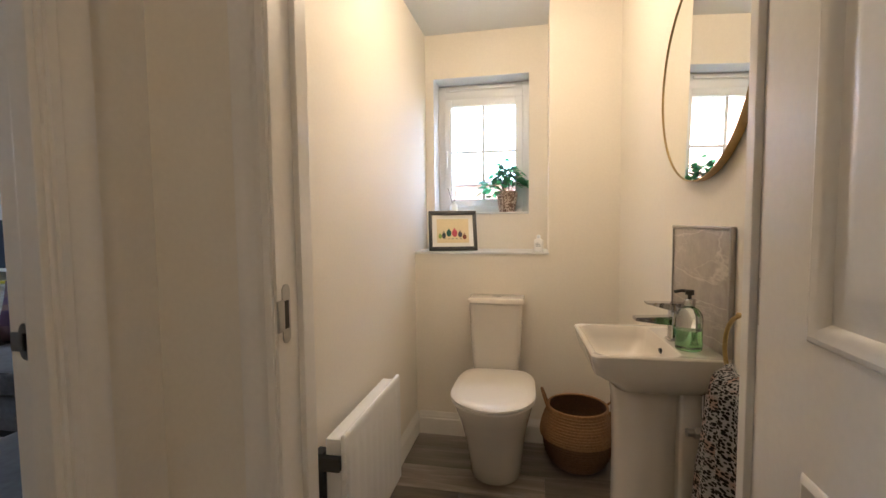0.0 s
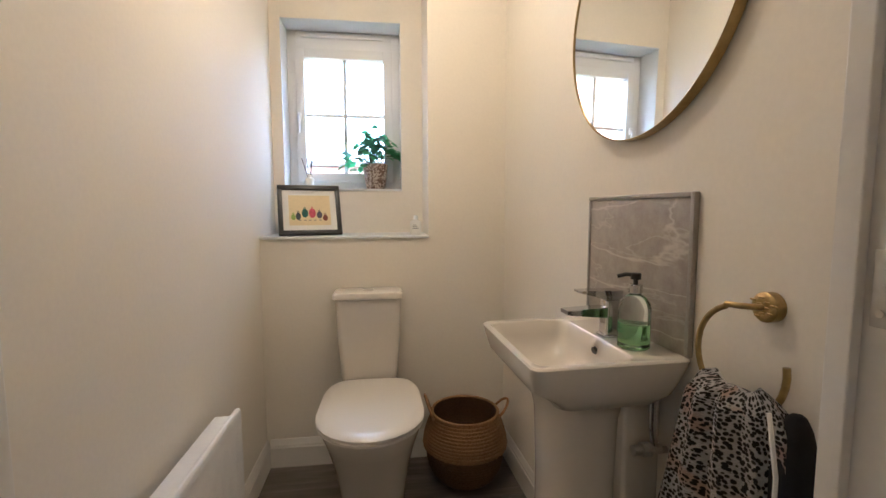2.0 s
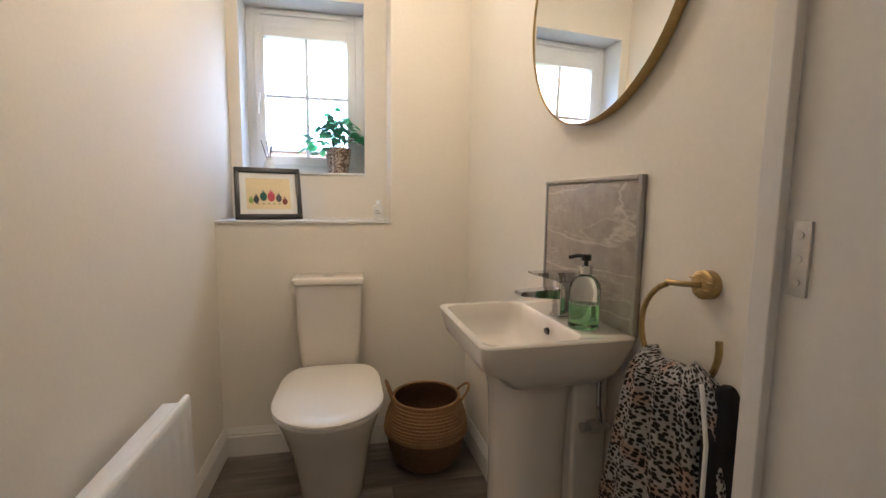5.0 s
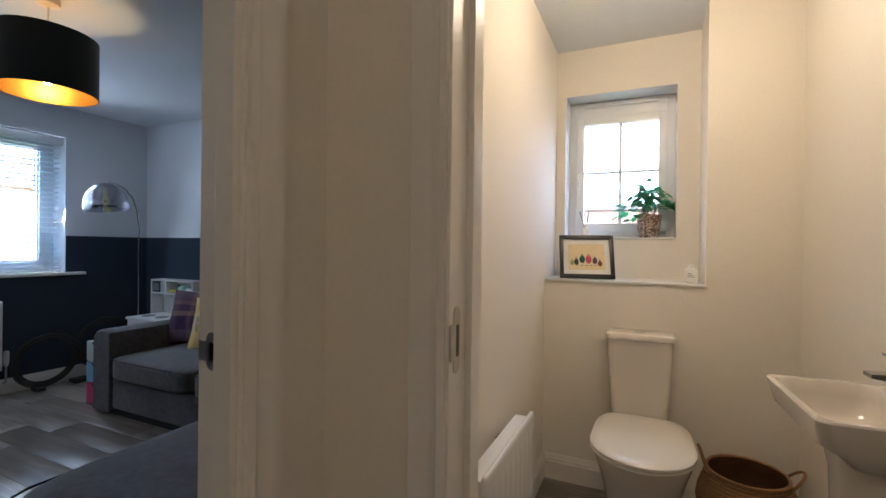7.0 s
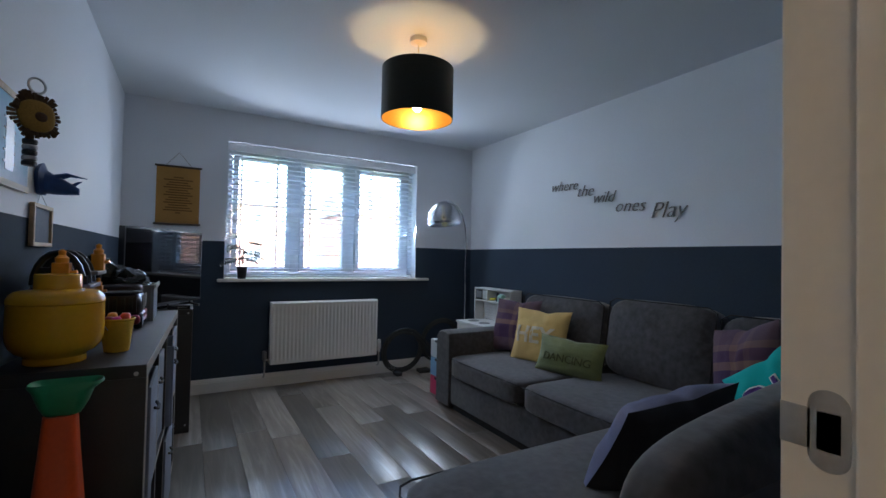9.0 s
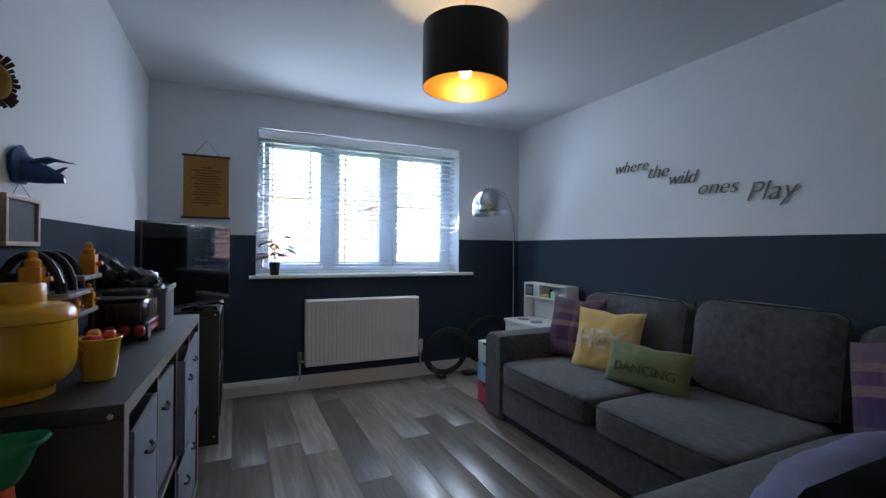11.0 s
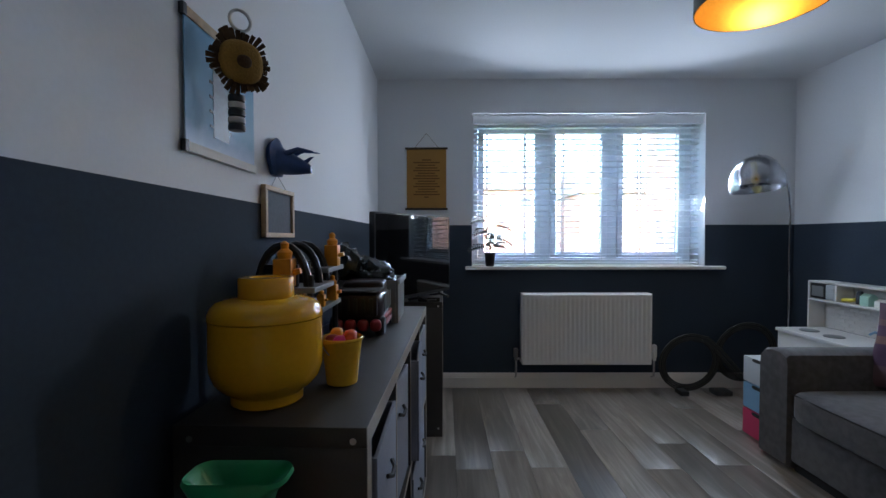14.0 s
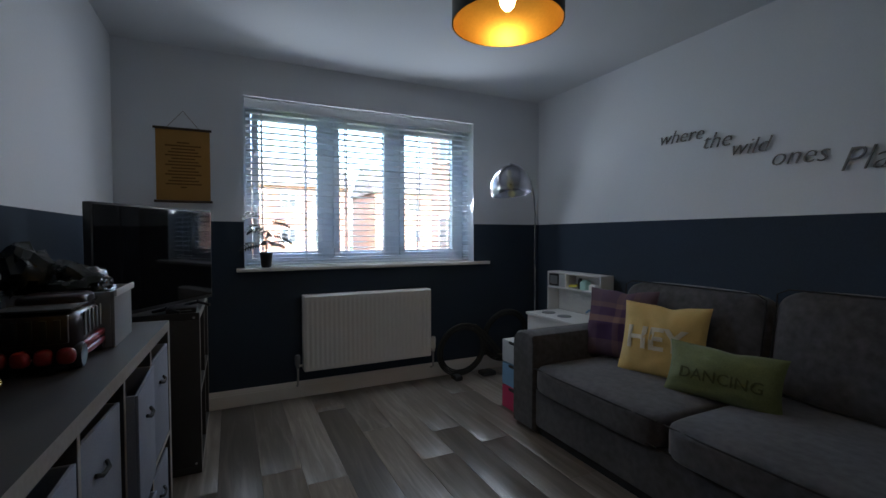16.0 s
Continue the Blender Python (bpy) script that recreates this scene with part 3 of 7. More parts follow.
# ---- large structure ----
bm = B()
for a, b, mi in ((0, DADO, 1), (DADO, H, 0)):
    z0, z1 = a, b
    box(bm, -0.30, -0.12, z0, 0, 0.73, z1, mi)
    box(bm, -0.30, 2.545, z0, 0, W + 0.12, z1, mi)
box(bm, -0.30, 0.73, 0, 0, 2.545, 0.935, 1)
box(bm, -0.30, 0.73, 2.142, 0, 2.545, H, 0)
structure("wall_west", bm, [M_WHITE, M_NAVY])
bm = B()
box(bm, 0, -0.12, 0, EX0, 0, DADO, 1)
box(bm, 0, -0.12, DADO, EX0, 0, H, 0)
structure("wall_south", bm, [M_WHITE, M_NAVY])
bm = B()
box(bm, 0, W, 0, EX0, W + 0.12, DADO, 1)
box(bm, 0, W, DADO, EX0, W + 0.12, H, 0)
structure("wall_north", bm, [M_WHITE, M_NAVY])
mid = (EX0 + EX1) / 2
bm = B()
for z0, z1, mi in ((0, DADO, 1), (DADO, H, 0)):
    box(bm, EX0, -0.12, z0, mid, LD0 - 0.03, z1, mi)
    box(bm, EX0, LD1 + 0.03, z0, mid, W + 0.12, z1, mi)
box(bm, EX0, LD0 - 0.03, DH + 0.03, mid, LD1 + 0.03, H, 0)
box(bm, mid, -1.32, 0, EX1, LD0 - 0.03, H, 2)
box(bm, mid, LD1 + 0.03, 0, EX1, FY0, H, 2)
box(bm, mid, FY0, 0, WX0, 3.45, H, 2)
box(bm, mid, LD0 - 0.03, DH + 0.03, EX1, LD1 + 0.03, H, 2)
structure("wall_east", bm, [M_WHITE, M_NAVY, M_CREAM])
bm = B()
box(bm, WX0, FY0, 0, WD0 - 0.03, FY1, H, 0)
box(bm, WD1 + 0.03, FY0, 0, 5.75, FY1, H, 0)
box(bm, WD0 - 0.03, FY0, DH + 0.03, WD1 + 0.03, FY1, H, 0)
structure("wall_wc_front", bm, [M_CREAM])
bm = B()
box(bm, WX1, FY1 - 0.01, 0, WX1 + 0.12, 3.45, H, 0, m=SKEW)
structure("wall_wc_right", bm, [M_CREAM])
bm = B()
box(bm, WX0, BY, 0, 4.897, NY, LEDGE - 0.012, 0)
box(bm, 4.897, BY, 0, WX1, 3.45, H, 0)
box(bm, WX0, NY, 0, 4.897, 3.45, 1.268, 0)
box(bm, WX0, NY, 1.268, 4.205, 3.45, 2.105, 0)
box(bm, 4.79, NY, 1.268, 4.897, 3.45, 2.105, 0)
box(bm, WX0, NY, 2.105, 4.897, 3.45, H, 0)
structure("wall_wc_back", bm, [M_CREAM])
bm = B()
box(bm, EX1, -1.32, 0, 5.75, -1.2, H, 0)
structure("wall_hall_back", bm, [M_CREAM])
bm = B()
box(bm, 5.63, -1.2, 0, 5.75, FY0, H, 0)
structure("wall_hall_right", bm, [M_CREAM])
bm = B()
box(bm, -0.30, -0.12, H, EX1, W + 0.12, H + 0.15, 0)
structure("ceiling", bm, [M_CEIL])
bm = B()
box(bm, EX1, -1.32, H, 5.75, 3.45, H + 0.15, 0)
structure("ceiling_hall", bm, [M_CEIL])
bm = B()
box(bm, WX0, FY1, WH, WX1, NY, H - 0.002, 0)
structure("ceiling_wc", bm, [M_CEIL])
bm = B()
box(bm, -0.30, -1.32, -0.20, 5.75, 3.45, -0.010, 0)
floor = structure("floor", bm, [M_DARK])
WORLD[floor] = Matrix.Identity(4)

# window-recess linings, white even under the dado line
bm = B()
box(bm, -0.20, 0.73, 0.955, 0.002, 0.736, 2.142)
box(bm, -0.20, 2.539, 0.955, 0.002, 2.545, 2.142)
box(bm, -0.20, 0.736, 2.136, 0.002, 2.539, 2.142)
structure("trim_window_recess", bm, [M_WHITE])


def skirting(p, q, n, h, name="baseboard"):
    """A moulded skirting board from p to q on the floor; n points into the room."""
    p, q, n = Vector((*p, 0)), Vector((*q, 0)), Vector((*n, 0))
    prof = [(0.001, 0), (0.015, 0), (0.015, h * 0.70), (0.012, h * 0.74), (0.012, h * 0.80), (0.009, h * 0.86), (0.006, h * 0.95), (0.004, h), (0.001, h)]
    bm = B()
    rings(bm, [[p + n * u + Vector((0, 0, z)) for u, z in prof], [q + n * u + Vector((0, 0, z)) for u, z in prof]])
    return structure(name, bm, [M_GLOSS])


skirting((0, 0), (0, W), (1, 0), 0.118)
skirting((0.016, 0), (EX0, 0), (0, 1), 0.118)
skirting((0.016, W), (EX0, W), (0, -1), 0.118)
skirting((EX0, LD1 + 0.08), (EX0, W - 0.016), (-1, 0), 0.118)
skirting((WX0, FY1), (WX0, BY), (1, 0), 0.13)
skirting((SKEW @ Vector((WX1, FY1, 0))).xy, (SKEW @ Vector((WX1, BY, 0))).xy, (SKEW.to_3x3() @ Vector((-1, 0, 0))).xy, 0.13)
skirting((WX0 + 0.016, BY), (WXB - 0.016, BY), (0, -1), 0.13)


def architrave(a, b, top, place, w=0.068):
    """A moulded door surround; place(s, z, out) gives the world point at s along the wall, height z and out of its face."""
    prof = [(0.006, 0.0), (0.006, 0.012), (0.016, 0.017), (0.022, 0.013), (0.034, 0.013), (0.046, 0.018), (0.056, 0.021), (w - 0.004, 0.021), (w, 0.016), (w, 0.0)]
    loops = [[place(a - u, 0, o) for u, o in prof], [place(a - u, top + u, o) for u, o in prof], [place(b + u, top + u, o) for u, o in prof], [place(b + u, 0, o) for u, o in prof]]
    bm = B()
    rings(bm, loops)
    return structure("trim", bm, [M_GLOSS], smooth=True)


def arch_east_hall(s, z, o):
    return (EX1 + o, s, z)


def arch_east_room(s, z, o):
    return (EX0 - o, s, z)


def arch_wc_hall(s, z, o):
    return (s, FY0 - o, z)


def arch_wc_room(s, z, o):
    return (s, FY1 + o, z)


architrave(LD0, LD1, DH, arch_east_hall)
architrave(WD0, WD1, DH, arch_wc_hall)
architrave(WD0, WD1, DH, arch_wc_room)


def lining(name, bm):
    return structure(name, bm, [M_GLOSS])


bm = B()   # lounge door lining with its stop
box(bm, EX0 - 0.004, LD1, 0, EX1 + 0.004, LD1 + 0.03, DH + 0.03, bevel=0.002)
box(bm, EX0 - 0.004, LD0 - 0.03, 0, EX1 + 0.004, LD0, DH + 0.03, bevel=0.002)
box(bm, EX0 - 0.004, LD0, DH, EX1 + 0.004, LD1, DH + 0.03, bevel=0.002)
box(bm, EX0 + 0.044, LD1 - 0.012, 0, EX1 - 0.003, LD1 + 0.001, DH, bevel=0.002)
lining("door_frame_1", bm)
bm = B()   # wc door lining with its stop
box(bm, WD0 - 0.03, FY0 - 0.004, 0, WD0, FY1 + 0.004, DH + 0.03, bevel=0.002)
box(bm, WD1, FY0 - 0.004, 0, WD1 + 0.03, FY1 + 0.004, DH + 0.03, bevel=0.002)
box(bm, WD0, FY0 - 0.004, DH, WD1, FY1 + 0.004, DH + 0.03, bevel=0.002)
box(bm, WD0 - 0.001, FY0 + 0.065, 0, WD0 + 0.012, FY1 - 0.002, DH, bevel=0.002)
box(bm, WD1 - 0.012, FY0 + 0.082, 0, WD1 + 0.001, FY1 - 0.002, DH, bevel=0.002)
lining("door_frame_2", bm)


def door_rails(width, h):
    """Stiles and rails of a four-panel leaf, as (u0, u1, z0, z1), leaving the panel beds sunk."""
    st, pw = 0.118, (width - 0.118 * 3) / 2
    out = [(0.002 if k == 0 else k * (st + pw), k * (st + pw) + st if k < 2 else width, 0, h) for k in range(3)]
    for k in range(2):
        u0 = st + k * (st + pw)
        out += [(u0, u0 + pw, a, b) for a, b in ((0, 0.22), (0.915, 1.074), (1.91, h))]
    return out


def panel_door(name, label, hinge, along, out, width, handle_side=True):
    """A four-panel moulded door leaf from the hinge along a direction; out points from its seen face."""
    hinge, along, out = Vector(hinge), Vector(along).normalized(), Vector(out).normalized()
    m = Matrix(((along.x, out.x, 0, hinge.x), (along.y, out.y, 0, hinge.y), (0, 0, 1, 0.008), (0, 0, 0, 1)))
    d = thing(name, hinge, label, "door", kind="structure")
    bm = B()
    h = DH - 0.012
    box(bm, 0.002, -0.035, 0, width, -0.0105, h, bevel=0.002, m=m)
    for u0, u1, w0, w1 in door_rails(width, h):
        box(bm, u0, -0.0106, w0, u1, 0, w1, m=m)
    part("leaf", bm, M_GLOSS, d)
    pw = (width - 0.118 * 3) / 2
    for k in range(2):
        x0 = 0.118 + k * (pw + 0.118)
        for z0, z1 in ((0.22, 0.915), (1.074, 1.91)):
            bm = B()
            lo = []
            for inset, depth in ((0.0, 0.0005), (0.003, 0.004), (0.009, 0.006), (0.016, 0.003), (0.026, -0.008), (0.034, -0.009), (0.040, -0.009), (0.062, 0.001), (0.070, 0.002)):
                lo.append([(x0 + inset, depth, z0 + inset), (x0 + pw - inset, depth, z0 + inset), (x0 + pw - inset, depth, z1 - inset), (x0 + inset, depth, z1 - inset)])
            rings(bm, lo, cap0=False, m=m)
            part("door_panel", bm, M_GLOSS, d)
    hb = B()
    cyl(hb, m @ Vector((width - 0.06, 0.0, 1.03)), m @ Vector((width - 0.06, 0.05, 1.03)), 0.010)
    tube(hb, [m @ Vector((width - 0.06, 0.045, 1.03)), m @ Vector((width - 0.09, 0.052, 1.03)), m @ Vector((width - 0.18, 0.052, 1.03))], 0.009)
    lathe(hb, [(0.026, 0), (0.026, 0.006), (0.020, 0.008)], (0, 0, 0), 20, m=frame_m(m @ Vector((width - 0.06, 0.0, 1.03)), along, (0, 0, 1)) @ (pose(0, 0, 0, 180, 0, 0) if (frame_m((0, 0, 0), along, (0, 0, 1)).col[2].xyz.dot(out) < 0) else Matrix.Identity(4)))
    part("door_handle", hb, M_STEEL, d, "brushed steel lever handle")
    return d


wc_door = panel_door("door_2", "white four-panel wc door, open flat against the hall side", (WD1 - 0.037, FY0 - 0.006, 0), (0, -1, 0), (-1, 0, 0), 0.80)
DOOR_A = radians(7)
lounge_door = panel_door("door_1", "white four-panel lounge door standing open along the side wall", (EX0 - 0.010, 0.085, 0), (-math.cos(DOOR_A), math.sin(DOOR_A), 0), (math.sin(DOOR_A), math.cos(DOOR_A), 0), 0.755)
for z in (0.25, 1.095, 1.82):
    bm = B()
    box(bm, WD1 - 0.003, FY0 + 0.054, z - 0.038, WD1 + 0.001, FY0 + 0.074, z + 0.038, bevel=0.001)
    cyl(bm, (WD1 - 0.004, FY0 - 0.005, z - 0.038), (WD1 - 0.004, FY0 - 0.005, z + 0.038), 0.006, 10)
    for dz in (-0.024, 0.024, 0.0):
        cyl(bm, (WD1 - 0.003, FY0 + 0.064, z + dz), (WD1 - 0.0045, FY0 + 0.064, z + dz), 0.004, 8)
    part("hinge", bm, M_STEEL, wc_door, "brushed steel butt hinge")


def strike_plate(name, label, c, plane, half, lip):
    """A latch keep let into a door lining: plate, dark slot and a lip."""
    o = thing(name, c, label, "strike plate")
    bm = B()
    lo = rrect(0, 0, 0, 0.0125, half, 0.012)
    m = plane
    rings(bm, [[m @ Vector(p) for p in lo], [m @ Vector((p[0], p[1], 0.0018)) for p in lo]])
    part("plate", bm, M_STEEL, o)
    bm = B()
    box(bm, -0.007, -half * 0.5, 0.0, 0.007, half * 0.45, 0.0024, m=m)
    part("latch_slot", bm, M_BLACK, o, "black latch opening")
    bm = B()
    box(bm, lip * 0.010, -half * 0.55, 0.0, lip * 0.030, half * 0.5, 0.0045, bevel=0.001, m=m)
    part("lip", bm, M_STEEL, o)
    return o


strike_plate("strike_plate", "brushed steel lock keep on the wc door frame", (WD0, 1.088, 1.06), frame_m((WD0 + 0.0005, 1.088, 1.06), (0, 1, 0), (0, 0, 1)), 0.055, -1)
strike_plate("strike_plate", "brushed steel latch keep on the lounge door frame", (4.056, LD1, 1.05), frame_m((4.056, LD1 - 0.0005, 1.05), (-1, 0, 0), (0, 0, 1)) @ pose(0, 0, 0, 0, 0, 0), 0.029, 1)

# ---- windows ----


def pane_frame(bm, u0, u1, z0, z1, w, place, d0, d1):
    for a, b, c, d in ((u0, u0 + w, z0, z1), (u1 - w, u1, z0, z1), (u0 + w, u1 - w, z0, z0 + w), (u0 + w, u1 - w, z1 - w, z1)):
        p, q = place(a, c, d0), place(b, d, d1)
        box(bm, min(p[0], q[0]), min(p[1], q[1]), min(p[2], q[2]), max(p[0], q[0]), max(p[1], q[1]), max(p[2], q[2]), bevel=0.003)


def at_west(u, z, d):
    return (-0.20 - d, u, z)


def at_wc(u, z, d):
    return (u, GY + d, z)


window_1 = thing("window_1", (-0.2, 1.64, 0.955), "white plastic three-light lounge window", "window", kind="structure")
bm = B()
pane_frame(bm, 0.736, 2.539, 0.955, 2.136, 0.055, at_west, 0.0, 0.06)
for u in (1.345, 1.895):
    box(bm, -0.26, u - 0.04, 1.01, -0.20, u + 0.04, 2.081, bevel=0.003)
part("window_frame", bm, M_UPVC, window_1)
for u0, u1 in ((0.795, 1.303), (1.387, 1.853), (1.937, 2.482)):
    bm = B()
    pane_frame(bm, u0, u1, 1.013, 2.078, 0.045, at_west, -0.012, 0.05)
    sash = part("sash", bm, M_UPVC, window_1)
    bm = B()
    box(bm, -0.232, u0 + 0.043, 1.056, -0.226, u1 - 0.043, 2.035)
    g = part("pane", bm, M_GLASS, sash)
    g.visible_shadow = False
bm = B()
box(bm, -0.195, 0.68, 0.930, 0.055, 2.68, 0.955, bevel=0.006)
structure("window_sill", bm, [M_GLOSS])

window_2 = thing("window_2", (4.5, GY, 1.28), "white plastic wc window with a glazing-bar cross", "window", kind="structure")
bm = B()
pane_frame(bm, 4.205, 4.79, 1.28, 2.105, 0.045, at_wc, 0.0, 0.06)
part("window_frame", bm, M_UPVC, window_2)
bm = B()
pane_frame(bm, 4.247, 4.748, 1.322, 2.012, 0.046, at_wc, -0.014, 0.05)
sash = part("sash", bm, M_UPVC, window_2)
bm = B()
box(bm, 4.29, GY + 0.018, 1.365, 4.705, GY + 0.024, 1.969)
g = part("pane", bm, M_GLASS, sash)
g.visible_shadow = False
bm = B()
box(bm, 4.489, GY + 0.008, 1.366, 4.507, GY + 0.016, 1.966, bevel=0.002)
box(bm, 4.291, GY + 0.008, 1.666, 4.489, GY + 0.016, 1.683, bevel=0.002)
box(bm, 4.507, GY + 0.008, 1.666, 4.704, GY + 0.016, 1.683, bevel=0.002)
part("glazing_bar", bm, M_UPVC, sash)
bm = B()
sbox(bm, (4.263, GY - 0.022, 1.66), (0.010, 0.008, 0.022), 5, 4)
tube(bm, [(4.263, GY - 0.030, 1.66), (4.263, GY - 0.036, 1.64), (4.263, GY - 0.036, 1.575)], 0.007, 8)
part("window_handle", bm, M_UPVC, window_2)
bm = B()
box(bm, 4.25, GY - 0.006, 2.013, 4.745, GY + 0.05, 2.060, bevel=0.002)
box(bm, 4.28, GY - 0.016, 2.068, 4.70, GY - 0.001, 2.088, bevel=0.004)
part("trickle_vent", bm, M_UPVC, window_2)
bm = B()
box(bm, 4.205, NY - 0.008, 1.268, 4.79, GY + 0.02, 1.280, bevel=0.003)
structure("window_sill", bm, [M_TILEGREY])
bm = B()
box(bm, 4.203, NY + 0.002, 1.281, 4.207, GY, 2.103)
box(bm, 4.788, NY + 0.002, 1.281, 4.792, GY, 2.103)
box(bm, 4.208, NY + 0.002, 2.102, 4.787, GY, 2.106)
structure("trim_window_recess", bm, [M_WHITE])
bm = B()
box(bm, WX0 + 0.001, BY - 0.010, LEDGE - 0.012, 4.899, NY, LEDGE, bevel=0.003)
structure("trim_ledge", bm, [M_TILEGREY])

# venetian blind
blind = thing("venetian_blind", (-0.06, 1.64, 0.955), "white wooden venetian blind, lowered with its slats open", "window blind")
bm = B()
box(bm, -0.055, 0.742, 2.065, -0.020, 2.533, 2.132, bevel=0.004)
part("valance", bm, M_UPVC, blind)
bm = B()
box(bm, -0.100, 0.75, 2.085, -0.056, 2.525, 2.130, bevel=0.003)
part("headrail", bm, M_UPVC, blind)
slat = bmesh.new()
rings(slat, [[(u, y, 0.0025 * (1 - (u / 0.025) ** 2) + t) for u, t in ((-0.025, 0), (-0.012, 0), (0, 0), (0.012, 0), (0.025, 0), (0.025, -0.0045), (0, -0.0045), (-0.025, -0.0045))] for y in (-0.884, 0.884)])
first = part("slat", slat, M_UPVC, blind)
first.matrix_basis = Matrix.Translation((-0.075, 1.6375, 1.00)) @ Matrix.Rotation(radians(-2), 4, 'Y')
for i in range(1, 25):
    share("slat", first.data, blind, Matrix.Translation((-0.075, 1.6375, 1.00 + i * 0.0435)) @ Matrix.Rotation(radians(-2), 4, 'Y'))
bm = B()
box(bm, -0.100, 0.752, 0.964, -0.050, 2.523, 0.980, bevel=0.003)
part("bottom_rail", bm, M_UPVC, blind)
for y in (0.855, 1.155, 1.455, 1.760, 2.060, 2.365):
    bm = B()
    box(bm, -0.0500, y - 0.005, 0.97, -0.0485, y + 0.005, 2.068)
    box(bm, -0.1030, y - 0.005, 0.97, -0.1015, y + 0.005, 2.085)
    part("ladder_tape", bm, M_TAPE, blind, "white cloth ladder tape")
bm = B()
tube(bm, [(-0.015, 2.46, 2.07), (-0.014, 2.462, 1.8), (-0.014, 2.458, 1.70)], 0.0015, 6)
tube(bm, [(-0.015, 2.475, 2.07), (-0.014, 2.478, 1.6), (-0.014, 2.474, 1.34)], 0.0015, 6)
lathe(bm, [(0.003, 0.02), (0.006, 0.004), (0.005, 0)], (-0.014, 2.458, 1.68), 10)
lathe(bm, [(0.003, 0.02), (0.006, 0.004), (0.005, 0)], (-0.014, 2.474, 1.32), 10)
part("pull_cord", bm, M_WHITE, blind, "white pull cords with acorn ends")

# ---- lounge ----


def radiator(name, label, y0, y1, z0, z1, back, front, flutes, axis_sign=1):
    """A panel radiator on a wall at x < back, its fluted face at x = front."""
    o = thing(name, (back, (y0 + y1) / 2, z0), label, "radiator")
    bm = B()
    n = flutes * 8
    loops = []
    zs = [z0, z0 + 0.006, z0 + 0.035, z0 + 0.060, z1 - 0.060, z1 - 0.035, z1 - 0.006, z1]
    for k, z in enumerate(zs):
        row = []
        for i in range(n + 1):
            u = i / n
            y = y0 + (y1 - y0) * u
            ph = math.cos(2 * math.pi * u * flutes)
            dep = 0.007 * max(0.0, min(1.0, 0.5 + 1.6 * ph)) if 2 < k < 5 else 0.0
            edge = 0.010 if i in (0, n) or k in (0, 7) else 0.0
            row.append((front - dep - edge, y, z))
        loops.append(row)
    rings(bm, loops, closed=False, cap0=False, cap1=False)
    box(bm, front - 0.022, y0, z0, front - 0.0101, y1, z1)
    part("front_panel", bm, M_RAD, o)
    bm = B()
    box(bm, back + 0.02, y0 + 0.004, z0 + 0.01, back + 0.032, y1 - 0.004, z1 - 0.01, bevel=0.003)
    part("rear_panel", bm, M_RAD, o)
    bm = B()
    box(bm, back + 0.015, y0 - 0.003, z1 - 0.008, front - 0.012, y1 + 0.003, z1 + 0.003, bevel=0.003)
    for i in range(int((y1 - y0) / 0.02)):
        box(bm, back + 0.03, y0 + 0.01 + i * 0.02, z1 + 0.0025, front - 0.026, y0 + 0.018 + i * 0.02, z1 + 0.0035)
    part("top_grille", bm, M_RAD, o)
    for y in (y0 - 0.003, y1 - 0.001):
        bm = B()
        box(bm, back + 0.015, y, z0 + 0.005, front - 0.012, y + 0.004, z1 - 0.009, bevel=0.001)
        part("side_panel", bm, M_RAD, o)
    for y in (y0 + 0.12, y1 - 0.12):
        bm = B()
        box(bm, back, y - 0.02, z0 + 0.05, back + 0.02, y + 0.02, z1 - 0.05, bevel=0.002)
        part("wall_bracket", bm, M_GREYPL, o)
    return o


rad = radiator("radiator", "white panel radiator with vertical flutes under the window", 1.108, 2.090, 0.208, 0.748, 0.0, 0.114, 29)
for y, s, h in ((1.108, -1, 0.075), (2.090, 1, 0.10)):
    bm = B()
    tube(bm, [(0.06, y, 0.245), (0.06, y + s * 0.045, 0.245)], 0.009, 10)
    tube(bm, [(0.06, y + s * 0.040, 0.245), (0.06, y + s * 0.040, 0.11), (0.02, y + s * 0.040, 0.09), (0.002, y + s * 0.040, 0.09)], 0.0075, 10)
    part("pipe", bm, M_STEEL, rad)
    bm = B()
    lathe(bm, [(0.012, -0.02), (0.014, 0.0), (0.019, 0.012), (0.019, h - 0.012), (0.015, h), (0.006, h + 0.003)], (0.06, y + s * 0.042, 0.25), 18)
    part("valve_cap", bm, M_RAD if s > 0 else M_GREYPL, rad, "white plastic valve head")

# dark potted plant on the sill
plant = thing("potted_plant", (-0.005, 0.872, 0.955), "small black cut-leaf plant on the lounge sill", "potted plant")
bm = B()
lathe(bm, [(0.030, 0), (0.033, 0.004), (0.041, 0.092), (0.044, 0.094), (0.044, 0.104), (0.039, 0.104), (0.036, 0.09)], (-0.005, 0.872, 0.955), 24)
part("pot", bm, M_BLACK, plant)
bm = B()
lathe(bm, [(0.036, 0), (0.02, 0.006), (0.001, 0.008)], (-0.005, 0.872, 1.040), 16)
part("soil", bm, M_SOIL, plant)
rnd = random.Random(4)


